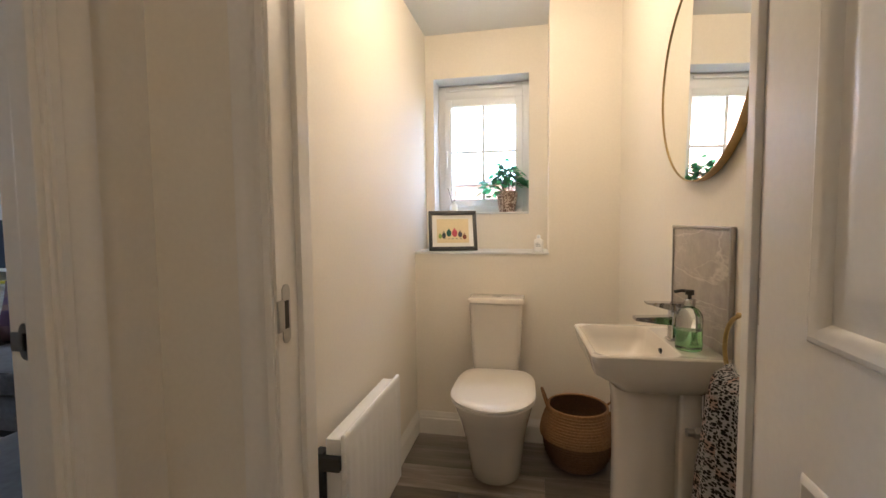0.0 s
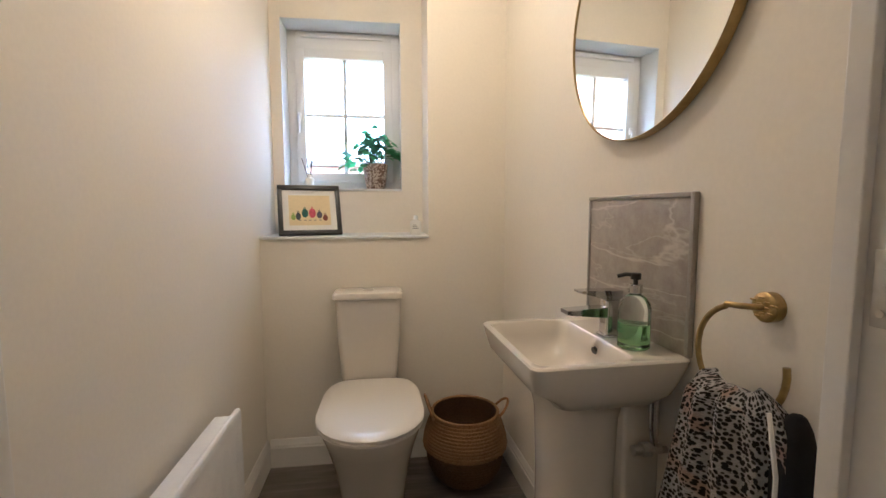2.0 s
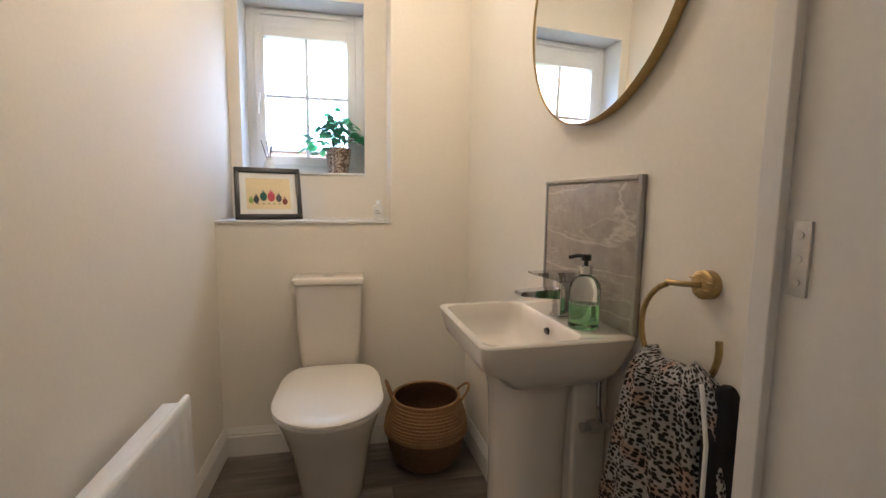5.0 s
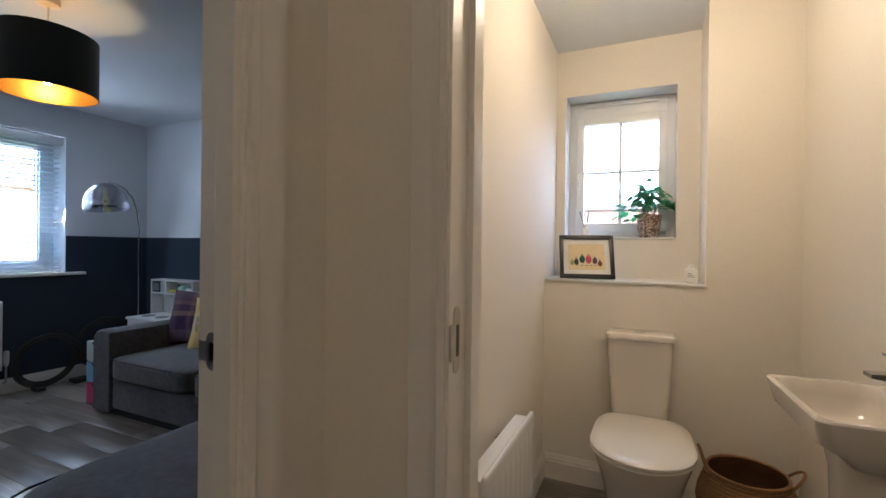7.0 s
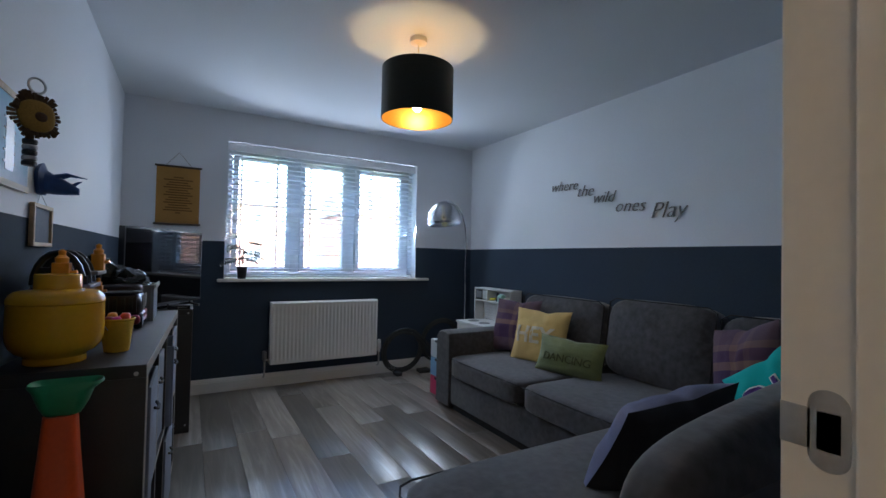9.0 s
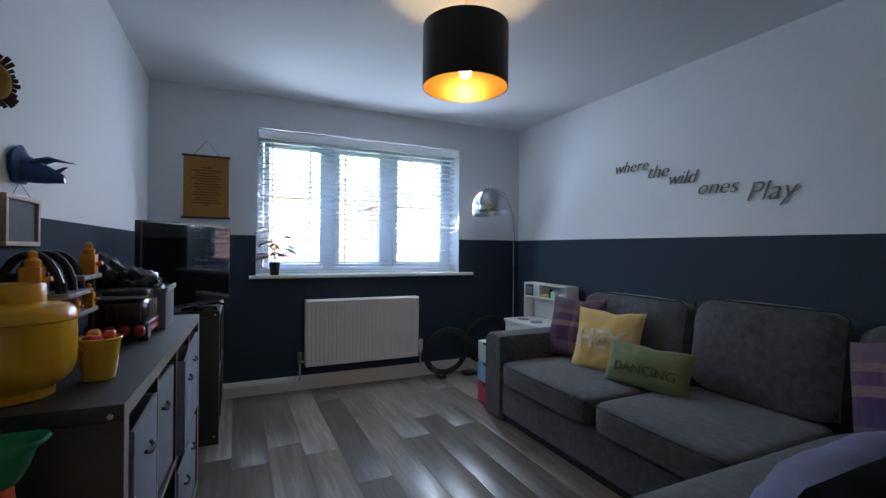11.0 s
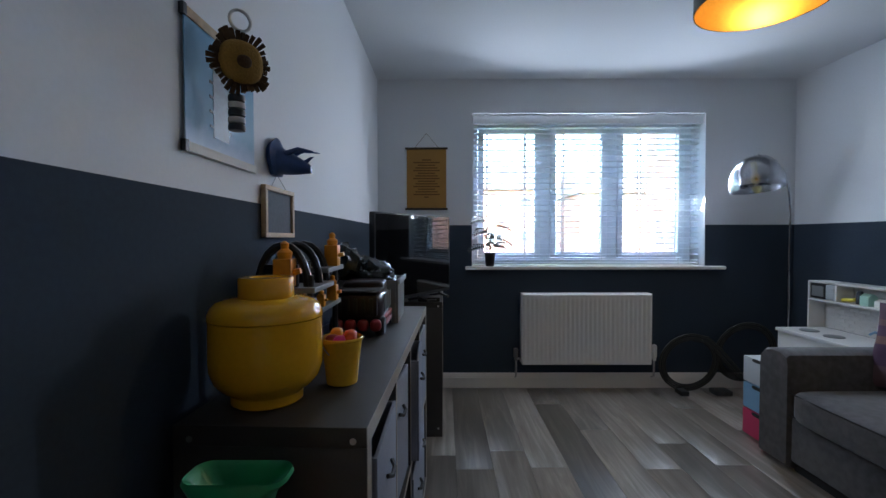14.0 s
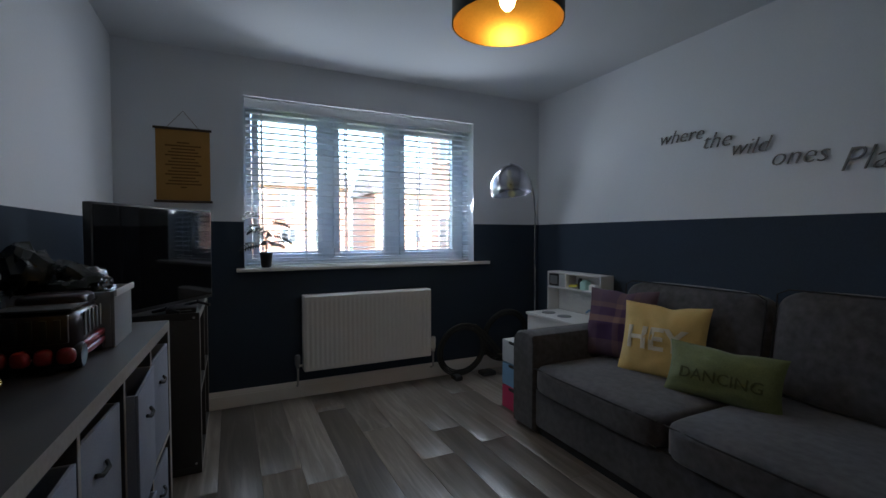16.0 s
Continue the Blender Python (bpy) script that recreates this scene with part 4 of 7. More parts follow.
def feather_leaf(bm, base, tip, width, droop, fingers=6):
    """A deeply cut leaf: a midrib with pairs of narrow fingers."""
    base, tip = Vector(base), Vector(tip)
    d = tip - base
    side = d.cross(Vector((0.62, 0, 0.78))).normalized()
    pts = [base + d * s + Vector((0, 0, droop * math.sin(math.pi * s))) for s in (0, 0.25, 0.5, 0.75, 1)]
    tube(bm, pts, 0.0016, 5)
    for i in range(fingers):
        s = 0.10 + 0.84 * i / (fingers - 1)
        root = base + d * s + Vector((0, 0, droop * math.sin(math.pi * s)))
        ln = width * (1 - abs(s - 0.42) * 1.15)
        for sg in (-1, 1):
            end = root + side * sg * ln + d.normalized() * ln * 0.55 - Vector((0, 0, ln * 0.35))
            midp = (root + end) / 2
            wv = d.normalized() * 0.0095
            t = bmesh.new()
            vs = [t.verts.new(p) for p in (root, midp - wv, end, midp + wv)]
            t.faces.new(vs)
            up = Vector((0, 0, 0.0012))
            vs2 = [t.verts.new(p + up) for p in (root, midp - wv, end, midp + wv)]
            t.faces.new(vs2[::-1])
            merge(bm, t)


# each leaf: where its stalk ends and how far its blade reaches, across the sill, upwards and into the room
for k, (by, bz, ry, rz, rx) in enumerate(((-0.030, 0.270, -0.120, -0.030, 0.02), (0.035, 0.230, 0.125, -0.050, 0.03), (-0.015, 0.185, -0.110, -0.045, 0.03), (0.045, 0.135, 0.130, -0.070, 0.02), (-0.035, 0.065, -0.135, -0.050, 0.03), (0.025, 0.070, 0.095, -0.030, 0.05), (0.010, 0.150, -0.030, -0.050, 0.07), (-0.010, 0.085, 0.020, -0.045, 0.08))):
    b0 = Vector((-0.005, 0.872 + by, 1.055 + bz))
    bm = B()
    tube(bm, [(-0.005, 0.872, 1.045), (-0.005, 0.872 + by * 0.3, 1.05 + bz * 0.6), b0], 0.0018, 5)
    feather_leaf(bm, b0, b0 + Vector((rx, ry, rz)), 0.050 + 0.008 * rnd.random(), 0.028, 8)
    part("leaf", bm, M_LEAFDARK, plant)

# wall scroll
scroll = thing("wall_scroll", (0.01, 0.38, 1.40), "mustard canvas wall scroll hung on dark wooden rods", "wall hanging")
bm = B()
box(bm, 0.006, 0.226, 1.405, 0.009, 0.532, 1.865)
part("canvas", bm, M_MUSTARD, scroll)
for z in (1.401, 1.868):
    bm = B()
    cyl(bm, (0.012, 0.214, z), (0.012, 0.543, z), 0.008, 12)
    part("rod", bm, M_DKWOOD, scroll)
bm = B()
tube(bm, [(0.012, 0.29, 1.874), (0.006, 0.380, 1.985), (0.012, 0.47, 1.874)], 0.0016, 6)
part("cord", bm, M_INK, scroll, "thin brown hanging cord")
for i in range(15):
    bm = B()
    wl = 0.085 + 0.02 * math.sin(i * 2.1) - (0.05 if i in (0, 14) else 0)
    box(bm, 0.0091, 0.379 - wl, 1.775 - i * 0.0205, 0.0099, 0.379 + wl, 1.775 - i * 0.0205 + 0.009)
    part("printed_line", bm, M_INK, scroll, "brown printed line of text")

# pendant lamp
pend = thing("pendant_lamp", (1.98, 1.56, 1.94), "black drum pendant lamp with a lit bulb and gold lining", "ceiling lamp")
bm = B()
lathe(bm, [(0.045, 0), (0.048, -0.006), (0.046, -0.028), (0.014, -0.034), (0.006, -0.040)], (1.98, 1.56, H), 28)
part("ceiling_rose", bm, M_CREAM, pend)
bm = B()
cyl(bm, (1.98, 1.56, H - 0.035), (1.98, 1.56, 2.13), 0.004, 8)
part("flex", bm, M_CREAM, pend)
bm = B()
lathe(bm, [(0.197, 1.945), (0.200, 1.940), (0.200, 2.222), (0.197, 2.217)], (1.98, 1.56, 0), 64, cap0=False, cap1=False)
part("shade", bm, M_BLACKGREEN, pend)
bm = B()
lathe(bm, [(0.1965, 1.9405), (0.196, 1.945), (0.196, 2.217), (0.1965, 2.2215)], (1.98, 1.56, 0), 64, cap0=False, cap1=False)
part("shade_lining", bm, M_GOLD, pend, "gold foil lining of the shade")
bm = B()
for a in (0, 120, 240):
    cyl(bm, (1.98, 1.56, 2.13), (1.98 + 0.195 * math.cos(radians(a)), 1.56 + 0.195 * math.sin(radians(a)), 2.205), 0.0018, 6)
lathe(bm, [(0.018, 2.085), (0.020, 2.09), (0.020, 2.14), (0.008, 2.15)], (1.98, 1.56, 0), 18)
part("lamp_holder", bm, M_UPVC, pend)
bm = B()
lathe(bm, [(0.001, 1.985), (0.012, 1.987), (0.024, 2.00), (0.030, 2.022), (0.026, 2.05), (0.015, 2.075), (0.013, 2.09)], (1.98, 1.56, 0), 20)
bulb = part("bulb", bm, M_BULB, pend, "lit warm filament bulb")
bulb.visible_shadow = False

# television on its unit
TVA, TVB = Vector((1.205, 0.162, 0)), Vector((0.560, 0.552, 0))
tdir = (TVB - TVA).normalized()
tv_w = (TVB - TVA).length
tvm = frame_m((TVA.x, TVA.y, 0.838), tdir, (0, 0, 1))
tv = thing("television", ((TVA.x + TVB.x) / 2, (TVA.y + TVB.y) / 2, 0.80), "black flat-screen television, switched off, on the corner unit", "television")
bm = B()
box(bm, 0, 0, -0.035, tv_w, 0.475, 0.0, bevel=0.005, m=tvm)
sbox(bm, (tv_w / 2, 0.19, -0.05), (tv_w * 0.36, 0.15, 0.03), 5, 5, m=tvm)
part("casing", bm, M_BLACK, tv)
bm = B()
box(bm, 0.010, 0.018, 0.0002, tv_w - 0.010, 0.465, 0.0016, m=tvm)
part("screen", bm, M_SCREEN, tv, "glossy black screen")
for u in (0.42, tv_w - 0.10):
    bm = B()
    tube(bm, [tvm @ Vector((u, 0.01, -0.018)), tvm @ Vector((u, -0.015, -0.018)), tvm @ Vector((u, -0.030, 0.05))], 0.008, 8)
    tube(bm, [tvm @ Vector((u, -0.015, -0.018)), tvm @ Vector((u, -0.030, -0.09))], 0.008, 8)
    part("foot", bm, M_BLACK, tv)

# cube shelf units and their boxes


def cube_unit(name, label, m, length, depth, height, cols, th=0.036):
    """An open cube shelf: x runs along it, y into it from the front, z up."""
    o = thing(name, m.translation, label, "shelf unit")
    for z0, z1, nm in ((0, th, "bottom_board"), (height - th, height, "top_board")):
        bm = B()
        box(bm, 0, 0.0012, z0, length, depth, z1, 0, bevel=0.0015, m=m)
        box(bm, 0.0005, 0, z0 + 0.001, length - 0.0005, 0.0011, z1 - 0.001, 1, m=m)
        part(nm, bm, [M_GREYBOARD, M_EDGE], o)
    for x0 in (0, length - th):
        bm = B()
        box(bm, x0, 0.0012, th, x0 + th, depth, height - th, 0, bevel=0.0015, m=m)
        box(bm, x0 + 0.0005, 0, th, x0 + th - 0.0005, 0.0011, height - th, 1, m=m)
        sd = part("side_board", bm, [M_GREYBOARD, M_EDGE], o)
        xs = -0.0012 if x0 == 0 else length + 0.0002
        for yy in (0.025, depth - 0.03):
            for zz in (0.05, height - 0.024):
                sb = B()
                cyl(sb, m @ Vector((xs, yy, zz)), m @ Vector((xs + 0.001, yy, zz)), 0.006, 12)
                part("screw_cap", sb, M_STEEL, sd)
    cw = (length - 2 * th) / cols
    for k in range(1, cols):
        bm = B()
        box(bm, th + k * cw - 0.008, 0.0012, th, th + k * cw + 0.008, depth - 0.006, height - th, 0, m=m)
        box(bm, th + k * cw - 0.0075, 0, th, th + k * cw + 0.0075, 0.0011, height - th, 1, m=m)
        part("divider", bm, [M_GREYBOARD, M_EDGE], o)
    zm = height / 2
    for k in range(cols):
        bm = B()
        a, b = th + k * cw + (0.008 if k else 0), th + (k + 1) * cw - (0.008 if k < cols - 1 else 0)
        box(bm, a, 0.0012, zm - 0.009, b, depth - 0.006, zm + 0.009, 0, m=m)
        box(bm, a, 0, zm - 0.0085, b, 0.0011, zm + 0.0085, 1, m=m)
        part("shelf", bm, [M_GREYBOARD, M_EDGE], o)
    bm = B()
    box(bm, th, depth - 0.005, th, length - th, depth - 0.002, height - th, 0, m=m)
    part("back_panel", bm, M_GREYBOARD, o)
    return o


CAB_L, CAB_D, CAB_H = 1.36, 0.345, 0.850
cab_m = Matrix.Translation((2.690, 0.384, 0)) @ Matrix.Rotation(radians(-1.9), 4, 'Z') @ Matrix.Diagonal((-1, -1, 1, 1))
cabinet = cube_unit("cube_shelf", "grey laminate cube shelf holding grey fabric boxes", cab_m, CAB_L, CAB_D, CAB_H, 4)


def fabric_box(m, cw, ch, col, row, push, tilt=0.0):
    th = 0.036
    x0 = th + col * cw + 0.014
    z0 = th + 0.002 if row == 0 else CAB_H / 2 + 0.011
    mm = m @ Matrix.Translation((x0 + (cw - 0.028) / 2, push, z0)) @ Matrix.Rotation(radians(tilt), 4, 'Z')
    w, h, d = (cw - 0.03) / 2, ch - 0.045, 0.27
    o = thing("fabric_box", mm.translation, "grey-blue felt storage box in a shelf cube", "storage box", "fabric boxes in the cube shelf")
    bm = B()
    for a in (((-w, 0, 0), (w, 0.008, h)), ((-w, d - 0.008, 0), (w, d, h)), ((-w, 0.008, 0), (-w + 0.008, d - 0.008, h)), ((w - 0.008, 0.008, 0), (w, d - 0.008, h)), ((-w + 0.008, 0.008, 0), (w - 0.008, d - 0.008, 0.008))):
        box(bm, *a[0], *a[1], bevel=0.002, m=mm)
    part("body", bm, M_FABRICBOX, o)
    bm = B()
    tube(bm, [mm @ Vector((-0.035, -0.003, h * 0.72)), mm @ Vector((-0.02, -0.012, h * 0.70)), mm @ Vector((0.02, -0.012, h * 0.70)), mm @ Vector((0.035, -0.003, h * 0.72))], 0.005, 6)
    part("pull_tab", bm, M_DARK, o, "dark fabric pull tab")
    return o


CW, CHH = (CAB_L - 0.072) / 4, CAB_H / 2 - 0.045
for col, row, push, tilt in ((0, 1, -0.004, 1.5), (1, 1, 0.012, -2), (2, 1, -0.018, 3), (3, 1, 0.0, 0), (0, 0, 0.010, 0), (2, 0, -0.010, -1), (3, 0, 0.006, 0)):
    fabric_box(cab_m, CW, CHH, col, row, push, tilt)

tvu_m = Matrix.Translation((0.862, 0.505, 0)) @ Matrix.Diagonal((-1, -1, 1, 1))
tv_unit = cube_unit("cube_shelf", "dark grey laminate shelf unit carrying the television", tvu_m, 0.78, 0.42, 0.80, 2)

# things on top of the shelf
TOP = CAB_H
jar = thing("storage_jar", (2.515, 0.156, TOP), "large glossy yellow drum-shaped storage jar with a stud lid", "storage container")
bm = B()
lathe(bm, [(0.0662, 0), (0.0699, 0.003), (0.0699, 0.020), (0.0747, 0.026), (0.0898, 0.034), (0.1021, 0.050), (0.1087, 0.072), (0.1096, 0.10), (0.1087, 0.168)], (2.515, 0.156, TOP), 56, cap1=False)
part("body", bm, M_YELLOW, jar)
bm = B()
lathe(bm, [(0.1068, 0.168), (0.1101, 0.170), (0.1096, 0.180), (0.1040, 0.193), (0.0936, 0.202), (0.0765, 0.207), (0.0539, 0.209), (0.0539, 0.246), (0.0510, 0.250), (0.0321, 0.250), (0.0302, 0.247), (0.0009, 0.247)], (2.515, 0.156, TOP), 56, cap0=False)
part("lid", bm, M_YELLOW, jar)
for sg in (-1, 1):
    bm = B()
    c = Vector((2.515, 0.156, TOP + 0.125))
    a = radians(150 + sg * 22)
    d = Vector((math.cos(a), math.sin(a), 0))
    lathe(bm, [(0.0104, 0), (0.0104, 0.0015)], (0, 0, 0), 14, m=frame_m(c + d * 0.1145, d.cross(Vector((0, 0, 1))), (0, 0, 1)) @ pose(0, 0, 0, 180, 0, 0))
    part("printed_mark", bm, M_BLACK, jar, "black printed dot")


bucket = thing("small_bucket", (2.415, 0.285, TOP), "small yellow tin bucket full of bright toy pieces", "bucket")
bc = (2.415, 0.285, TOP)
bm = B()
lathe(bm, [(0.030, 0), (0.034, 0.002), (0.0345, 0.006), (0.045, 0.098), (0.048, 0.100), (0.0485, 0.104), (0.046, 0.106), (0.0435, 0.099), (0.033, 0.008)], bc, 36, cap0=True)
part("pail", bm, M_YELLOWTIN, bucket)
bm = B()
tube(bm, [(bc[0] + 0.047 * math.cos(a) , bc[1] + 0.050 * math.sin(a) * 0.35 - 0.03, TOP + 0.094 - 0.035 * math.sin(a)) for a in [math.pi * i / 10 for i in range(11)]], 0.0014, 6)
part("handle", bm, M_STEEL, bucket, "thin wire handle")
for i, mt in enumerate((M_PINK, M_ORANGE, M_PINK, M_AMBER, M_RED)):
    bm = B()
    a = 1.3 * i
    sbox(bm, (bc[0] + 0.022 * math.cos(a), bc[1] + 0.022 * math.sin(a), TOP + 0.096 + 0.010 * (i % 2)), (0.017, 0.014, 0.016), 3, 5)
    part("toy_piece", bm, mt, bucket)

# toy castle behind the jar
castle = thing("toy_playset", (2.19, 0.10, TOP), "black and grey toy playset with amber towers", "toy")
for x0, x1, z in ((2.14, 2.33, 0.16), (2.02, 2.20, 0.20), (2.06, 2.28, 0.10)):
    bm = B()
    box(bm, x0, 0.05, TOP + 0.032 + z, x1, 0.20, TOP + 0.032 + z + 0.014, bevel=0.003)
    part("platform", bm, M_GREYPL, castle)
for x, y in ((2.05, 0.07), (2.30, 0.07), (2.05, 0.18), (2.30, 0.18), (2.18, 0.12)):
    bm = B()
    cyl(bm, (x, y, TOP), (x, y, TOP + 0.235), 0.009, 8)
    part("post", bm, M_BLACK, castle)
for x in (2.30, 2.20, 2.13):
    bm = B()
    pts = [(x + 0.0 , 0.05 + 0.062 - 0.062 * math.cos(math.pi * i / 10), TOP + 0.205 + 0.105 * math.sin(math.pi * i / 10)) for i in range(11)]
    tube(bm, pts, 0.011, 8)
    box(bm, x - 0.008, 0.06, TOP + 0.205, x + 0.008, 0.15, TOP + 0.262, bevel=0.003)
    part("arch", bm, M_BLACK, castle)
for x, y, z, s in ((2.325, 0.125, 0.176, 1.55), (2.10, 0.185, 0.214, 1.35), (2.12, 0.19, 0.115, 1.0), (2.24, 0.19, 0.115, 0.7)):
    bm = B()
    box(bm, x - 0.014 * s, y - 0.014 * s, TOP + 0.032 + z, x + 0.014 * s, y + 0.014 * s, TOP + 0.032 + z + 0.045 * s, bevel=0.002)
    lathe(bm, [(0.011 * s, 0), (0.012 * s, 0.010 * s), (0.006 * s, 0.016 * s), (0.007 * s, 0.024 * s), (0.002 * s, 0.028 * s)], (x, y, TOP + 0.032 + z + 0.045 * s), 12)
    tube(bm, [(x, y, TOP + 0.032 + z + 0.02 * s), (x + 0.004, y + 0.026 * s, TOP + 0.032 + z + 0.026 * s)], 0.005 * s, 6)
    part("tower", bm, M_AMBER, castle)

truck = thing("toy_truck", (1.80, 0.245, TOP), "dark toy truck with a red bumper on the shelf", "toy")
bm = B()
sbox(bm, (1.83, 0.225, TOP + 0.085), (0.125, 0.085, 0.060), 6, 6)
sbox(bm, (1.78, 0.225, TOP + 0.145), (0.06, 0.075, 0.03), 6, 6)
part("body", bm, M_MAROON, truck)
bm = B()
for z in (0.032, 0.054):
    sbox(bm, (1.80, 0.305, TOP + z), (0.105, 0.014, 0.010), 3, 6)
part("bumper", bm, M_RED, truck, "glossy red side bumper")
for x in (1.73, 1.92):
    for y in (0.15, 0.30):
        bm = B()
        lathe(bm, [(0.010, -0.016), (0.028, -0.016), (0.032, -0.010), (0.032, 0.010), (0.028, 0.016), (0.010, 0.016)], (0, 0, 0), 20, m=Matrix.Translation((x, y, TOP + 0.032)) @ pose(0, 0, 0, 90, 0, 0))
        part("wheel", bm, M_BLACK, truck)
bm = B()
for i in range(5):
    box(bm, 1.74 + i * 0.035, 0.309, TOP + 0.075, 1.755 + i * 0.035, 0.313, TOP + 0.135, bevel=0.002)
part("grille_bar", bm, M_GREYPL, truck)

for i in range(4):
    bm = B()
    sbox(bm, (1.962, 0.165 + i * 0.042, TOP + 0.040), (0.016, 0.019, 0.020), 2.6, 6)
    part("bumper", bm, M_RED, truck, "glossy red front bumper")
bm = B()
box(bm, 1.950, 0.155, TOP + 0.070, 1.962, 0.295, TOP + 0.138, bevel=0.003)
part("grille", bm, M_MAROON, truck)
for i in range(5):
    bm = B()
    box(bm, 1.962, 0.165 + i * 0.026, TOP + 0.080, 1.966, 0.178 + i * 0.026, TOP + 0.128, bevel=0.001)
    part("grille_slot", bm, M_BLACK, truck)
bm = B()
box(bm, 1.72, 0.150, TOP + 0.146, 1.95, 0.300, TOP + 0.152, bevel=0.002)
part("roof_rack", bm, M_DARK, truck)

crate = thing("toy_crate", (1.60, 0.20, TOP), "grey plastic crate with a bundled black bin bag on top", "storage crate")
for a in ((1.48, 0.09, 0, 1.72, 0.10, 0.165), (1.48, 0.33, 0, 1.72, 0.34, 0.165), (1.48, 0.10, 0, 1.49, 0.33, 0.165), (1.71, 0.10, 0, 1.72, 0.33, 0.165), (1.49, 0.10, 0, 1.71, 0.33, 0.01)):
    bm = B()
    box(bm, a[0], a[1], TOP + a[2], a[3], a[4], TOP + a[5], bevel=0.002)
    part("panel", bm, M_GREYPL, crate)
for y in (0.082, 0.340):
    bm = B()
    box(bm, 1.472, y, TOP + 0.150, 1.728, y + 0.008, TOP + 0.170, bevel=0.003)
    part("rim", bm, M_PALEGREY, crate)
bag = thing("bin_bag", (1.60, 0.19, TOP + 0.15), "crumpled shiny black plastic bag in the crate", "bag")
bm = B()
t = bmesh.new()
bmesh.ops.create_icosphere(t, subdivisions=4, radius=1.0)
for v in t.verts:
    n = noise.noise(v.co * 2.2) * 0.30 + noise.noise(v.co * 6.0) * 0.14 + abs(noise.noise(v.co * 3.5)) * 0.2
    v.co = v.co * (1 + n)
    v.co = Vector((v.co.x * 0.105, v.co.y * 0.105, v.co.z * 0.075))
t.transform(Matrix.Translation((1.60, 0.205, TOP + 0.165)))
merge(bm, t)
part("film", bm, M_BAG, bag)
bm = B()
t = bmesh.new()
bmesh.ops.create_icosphere(t, subdivisions=3, radius=1.0)
for v in t.verts:
    n = noise.noise(v.co * 2.7 + Vector((4, 1, 2))) * 0.4 + abs(noise.noise(v.co * 4)) * 0.25
    v.co = v.co * (1 + n)
    v.co = Vector((v.co.x * 0.07, v.co.y * 0.06, v.co.z * 0.075))
t.transform(Matrix.Translation((1.66, 0.12, TOP + 0.225)))
merge(bm, t)
part("gathered_neck", bm, M_BAG, bag)

remote = thing("games_console", (0.72, 0.30, 0.80), "flat black electronic box under the television", "console")
bm = B()
box(bm, 0.74, 0.36, 0.80, 0.85, 0.49, 0.825, bevel=0.004)
part("casing", bm, M_BLACK, remote)
bm = B()
box(bm, 0.8505, 0.38, 0.810, 0.852, 0.47, 0.814)
part("front_strip", bm, M_GREYPL, remote)

# left wall
poster = thing("wall_poster", (2.39, 0.0, 1.36), "glossy blue seaside print hung on rails", "poster")
bm = B()
box(bm, 2.222, 0.006, 1.365, 2.536, 0.0085, 1.628)
part("print", bm, M_POSTER, poster)
bm = B()
box(bm, 2.36, 0.0088, 1.40, 2.43, 0.0096, 1.58)
for i in range(5):
    box(bm, 2.35, 0.0088, 1.42 + i * 0.032, 2.36, 0.0096, 1.428 + i * 0.032)
    box(bm, 2.43, 0.0088, 1.42 + i * 0.032, 2.445, 0.0096, 1.426 + i * 0.032)
part("printed_pier", bm, material("faded_dark_ink", (0.035, 0.05, 0.065), 0.4, vary=0.5, scale=30), poster, "dark printed pier legs")
for z in (1.362, 1.628):
    bm = B()
    box(bm, 2.216, 0.003, z - 0.010, 2.530, 0.012, z + 0.010, bevel=0.002)
    rail = part("rail", bm, M_WOOD if z > 1.5 else M_PAPERWHITE, poster)
    bm = B()
    box(bm, 2.5305, 0.002, z - 0.012, 2.544, 0.013, z + 0.012, bevel=0.002)
    part("end_cap", bm, M_BLACK, rail)

lion = thing("felt_lion_head", (2.44, 0.07, 1.56), "felt lion head with a fringed dark mane", "soft toy")
lc = Vector((2.44, 0.075, 1.562))
face_dir = Vector((0.72, 0.69, -0.05)).normalized()
fm = frame_m(lc, Vector((0, 0, 1)).cross(face_dir), (0, 0, 1))
M_FELTB = material("brown_felt", (0.085, 0.045, 0.018), 0.95, vary=0.3, fine=220, bump=0.4)
M_FELTY = material("ochre_felt", (0.33, 0.19, 0.035), 0.95, vary=0.2, fine=220, bump=0.4)
M_STRIPEW = material("pale_felt", (0.45, 0.45, 0.46), 0.95, vary=0.1, bump=0.3)
for i in range(34):
    t = bmesh.new()
    a = 2 * math.pi * i / 34
    r0, r1 = 0.038, 0.064 + 0.006 * math.sin(i * 5.3)
    w = 0.075
    vs = [t.verts.new((r * math.cos(a + s * w * k), r * 1.08 * math.sin(a + s * w * k), dz)) for r, k in ((r0, 1.2), (r1, 0.9)) for s in (-1, 1) for dz in (-0.004, 0.003 + 0.004 * math.sin(i * 1.7))]
    for f in ((0, 1, 3, 2), (4, 6, 7, 5), (0, 4, 5, 1), (2, 3, 7, 6), (0, 2, 6, 4), (1, 5, 7, 3)):
        t.faces.new([vs[j] for j in f])
    bm = B()
    merge(bm, t, 0, fm)
    part("mane_tuft", bm, M_FELTB, lion)
bm = B()
sbox(bm, (0, -0.002, 0.004), (0.046, 0.046, 0.020), 2.4, 8, m=fm)
part("face", bm, M_FELTY, lion)
bm = B()
sbox(bm, (0, -0.006, 0.022), (0.016, 0.014, 0.008), 2.2, 6, m=fm)
part("muzzle", bm, M_FELTB, lion)
bm = B()
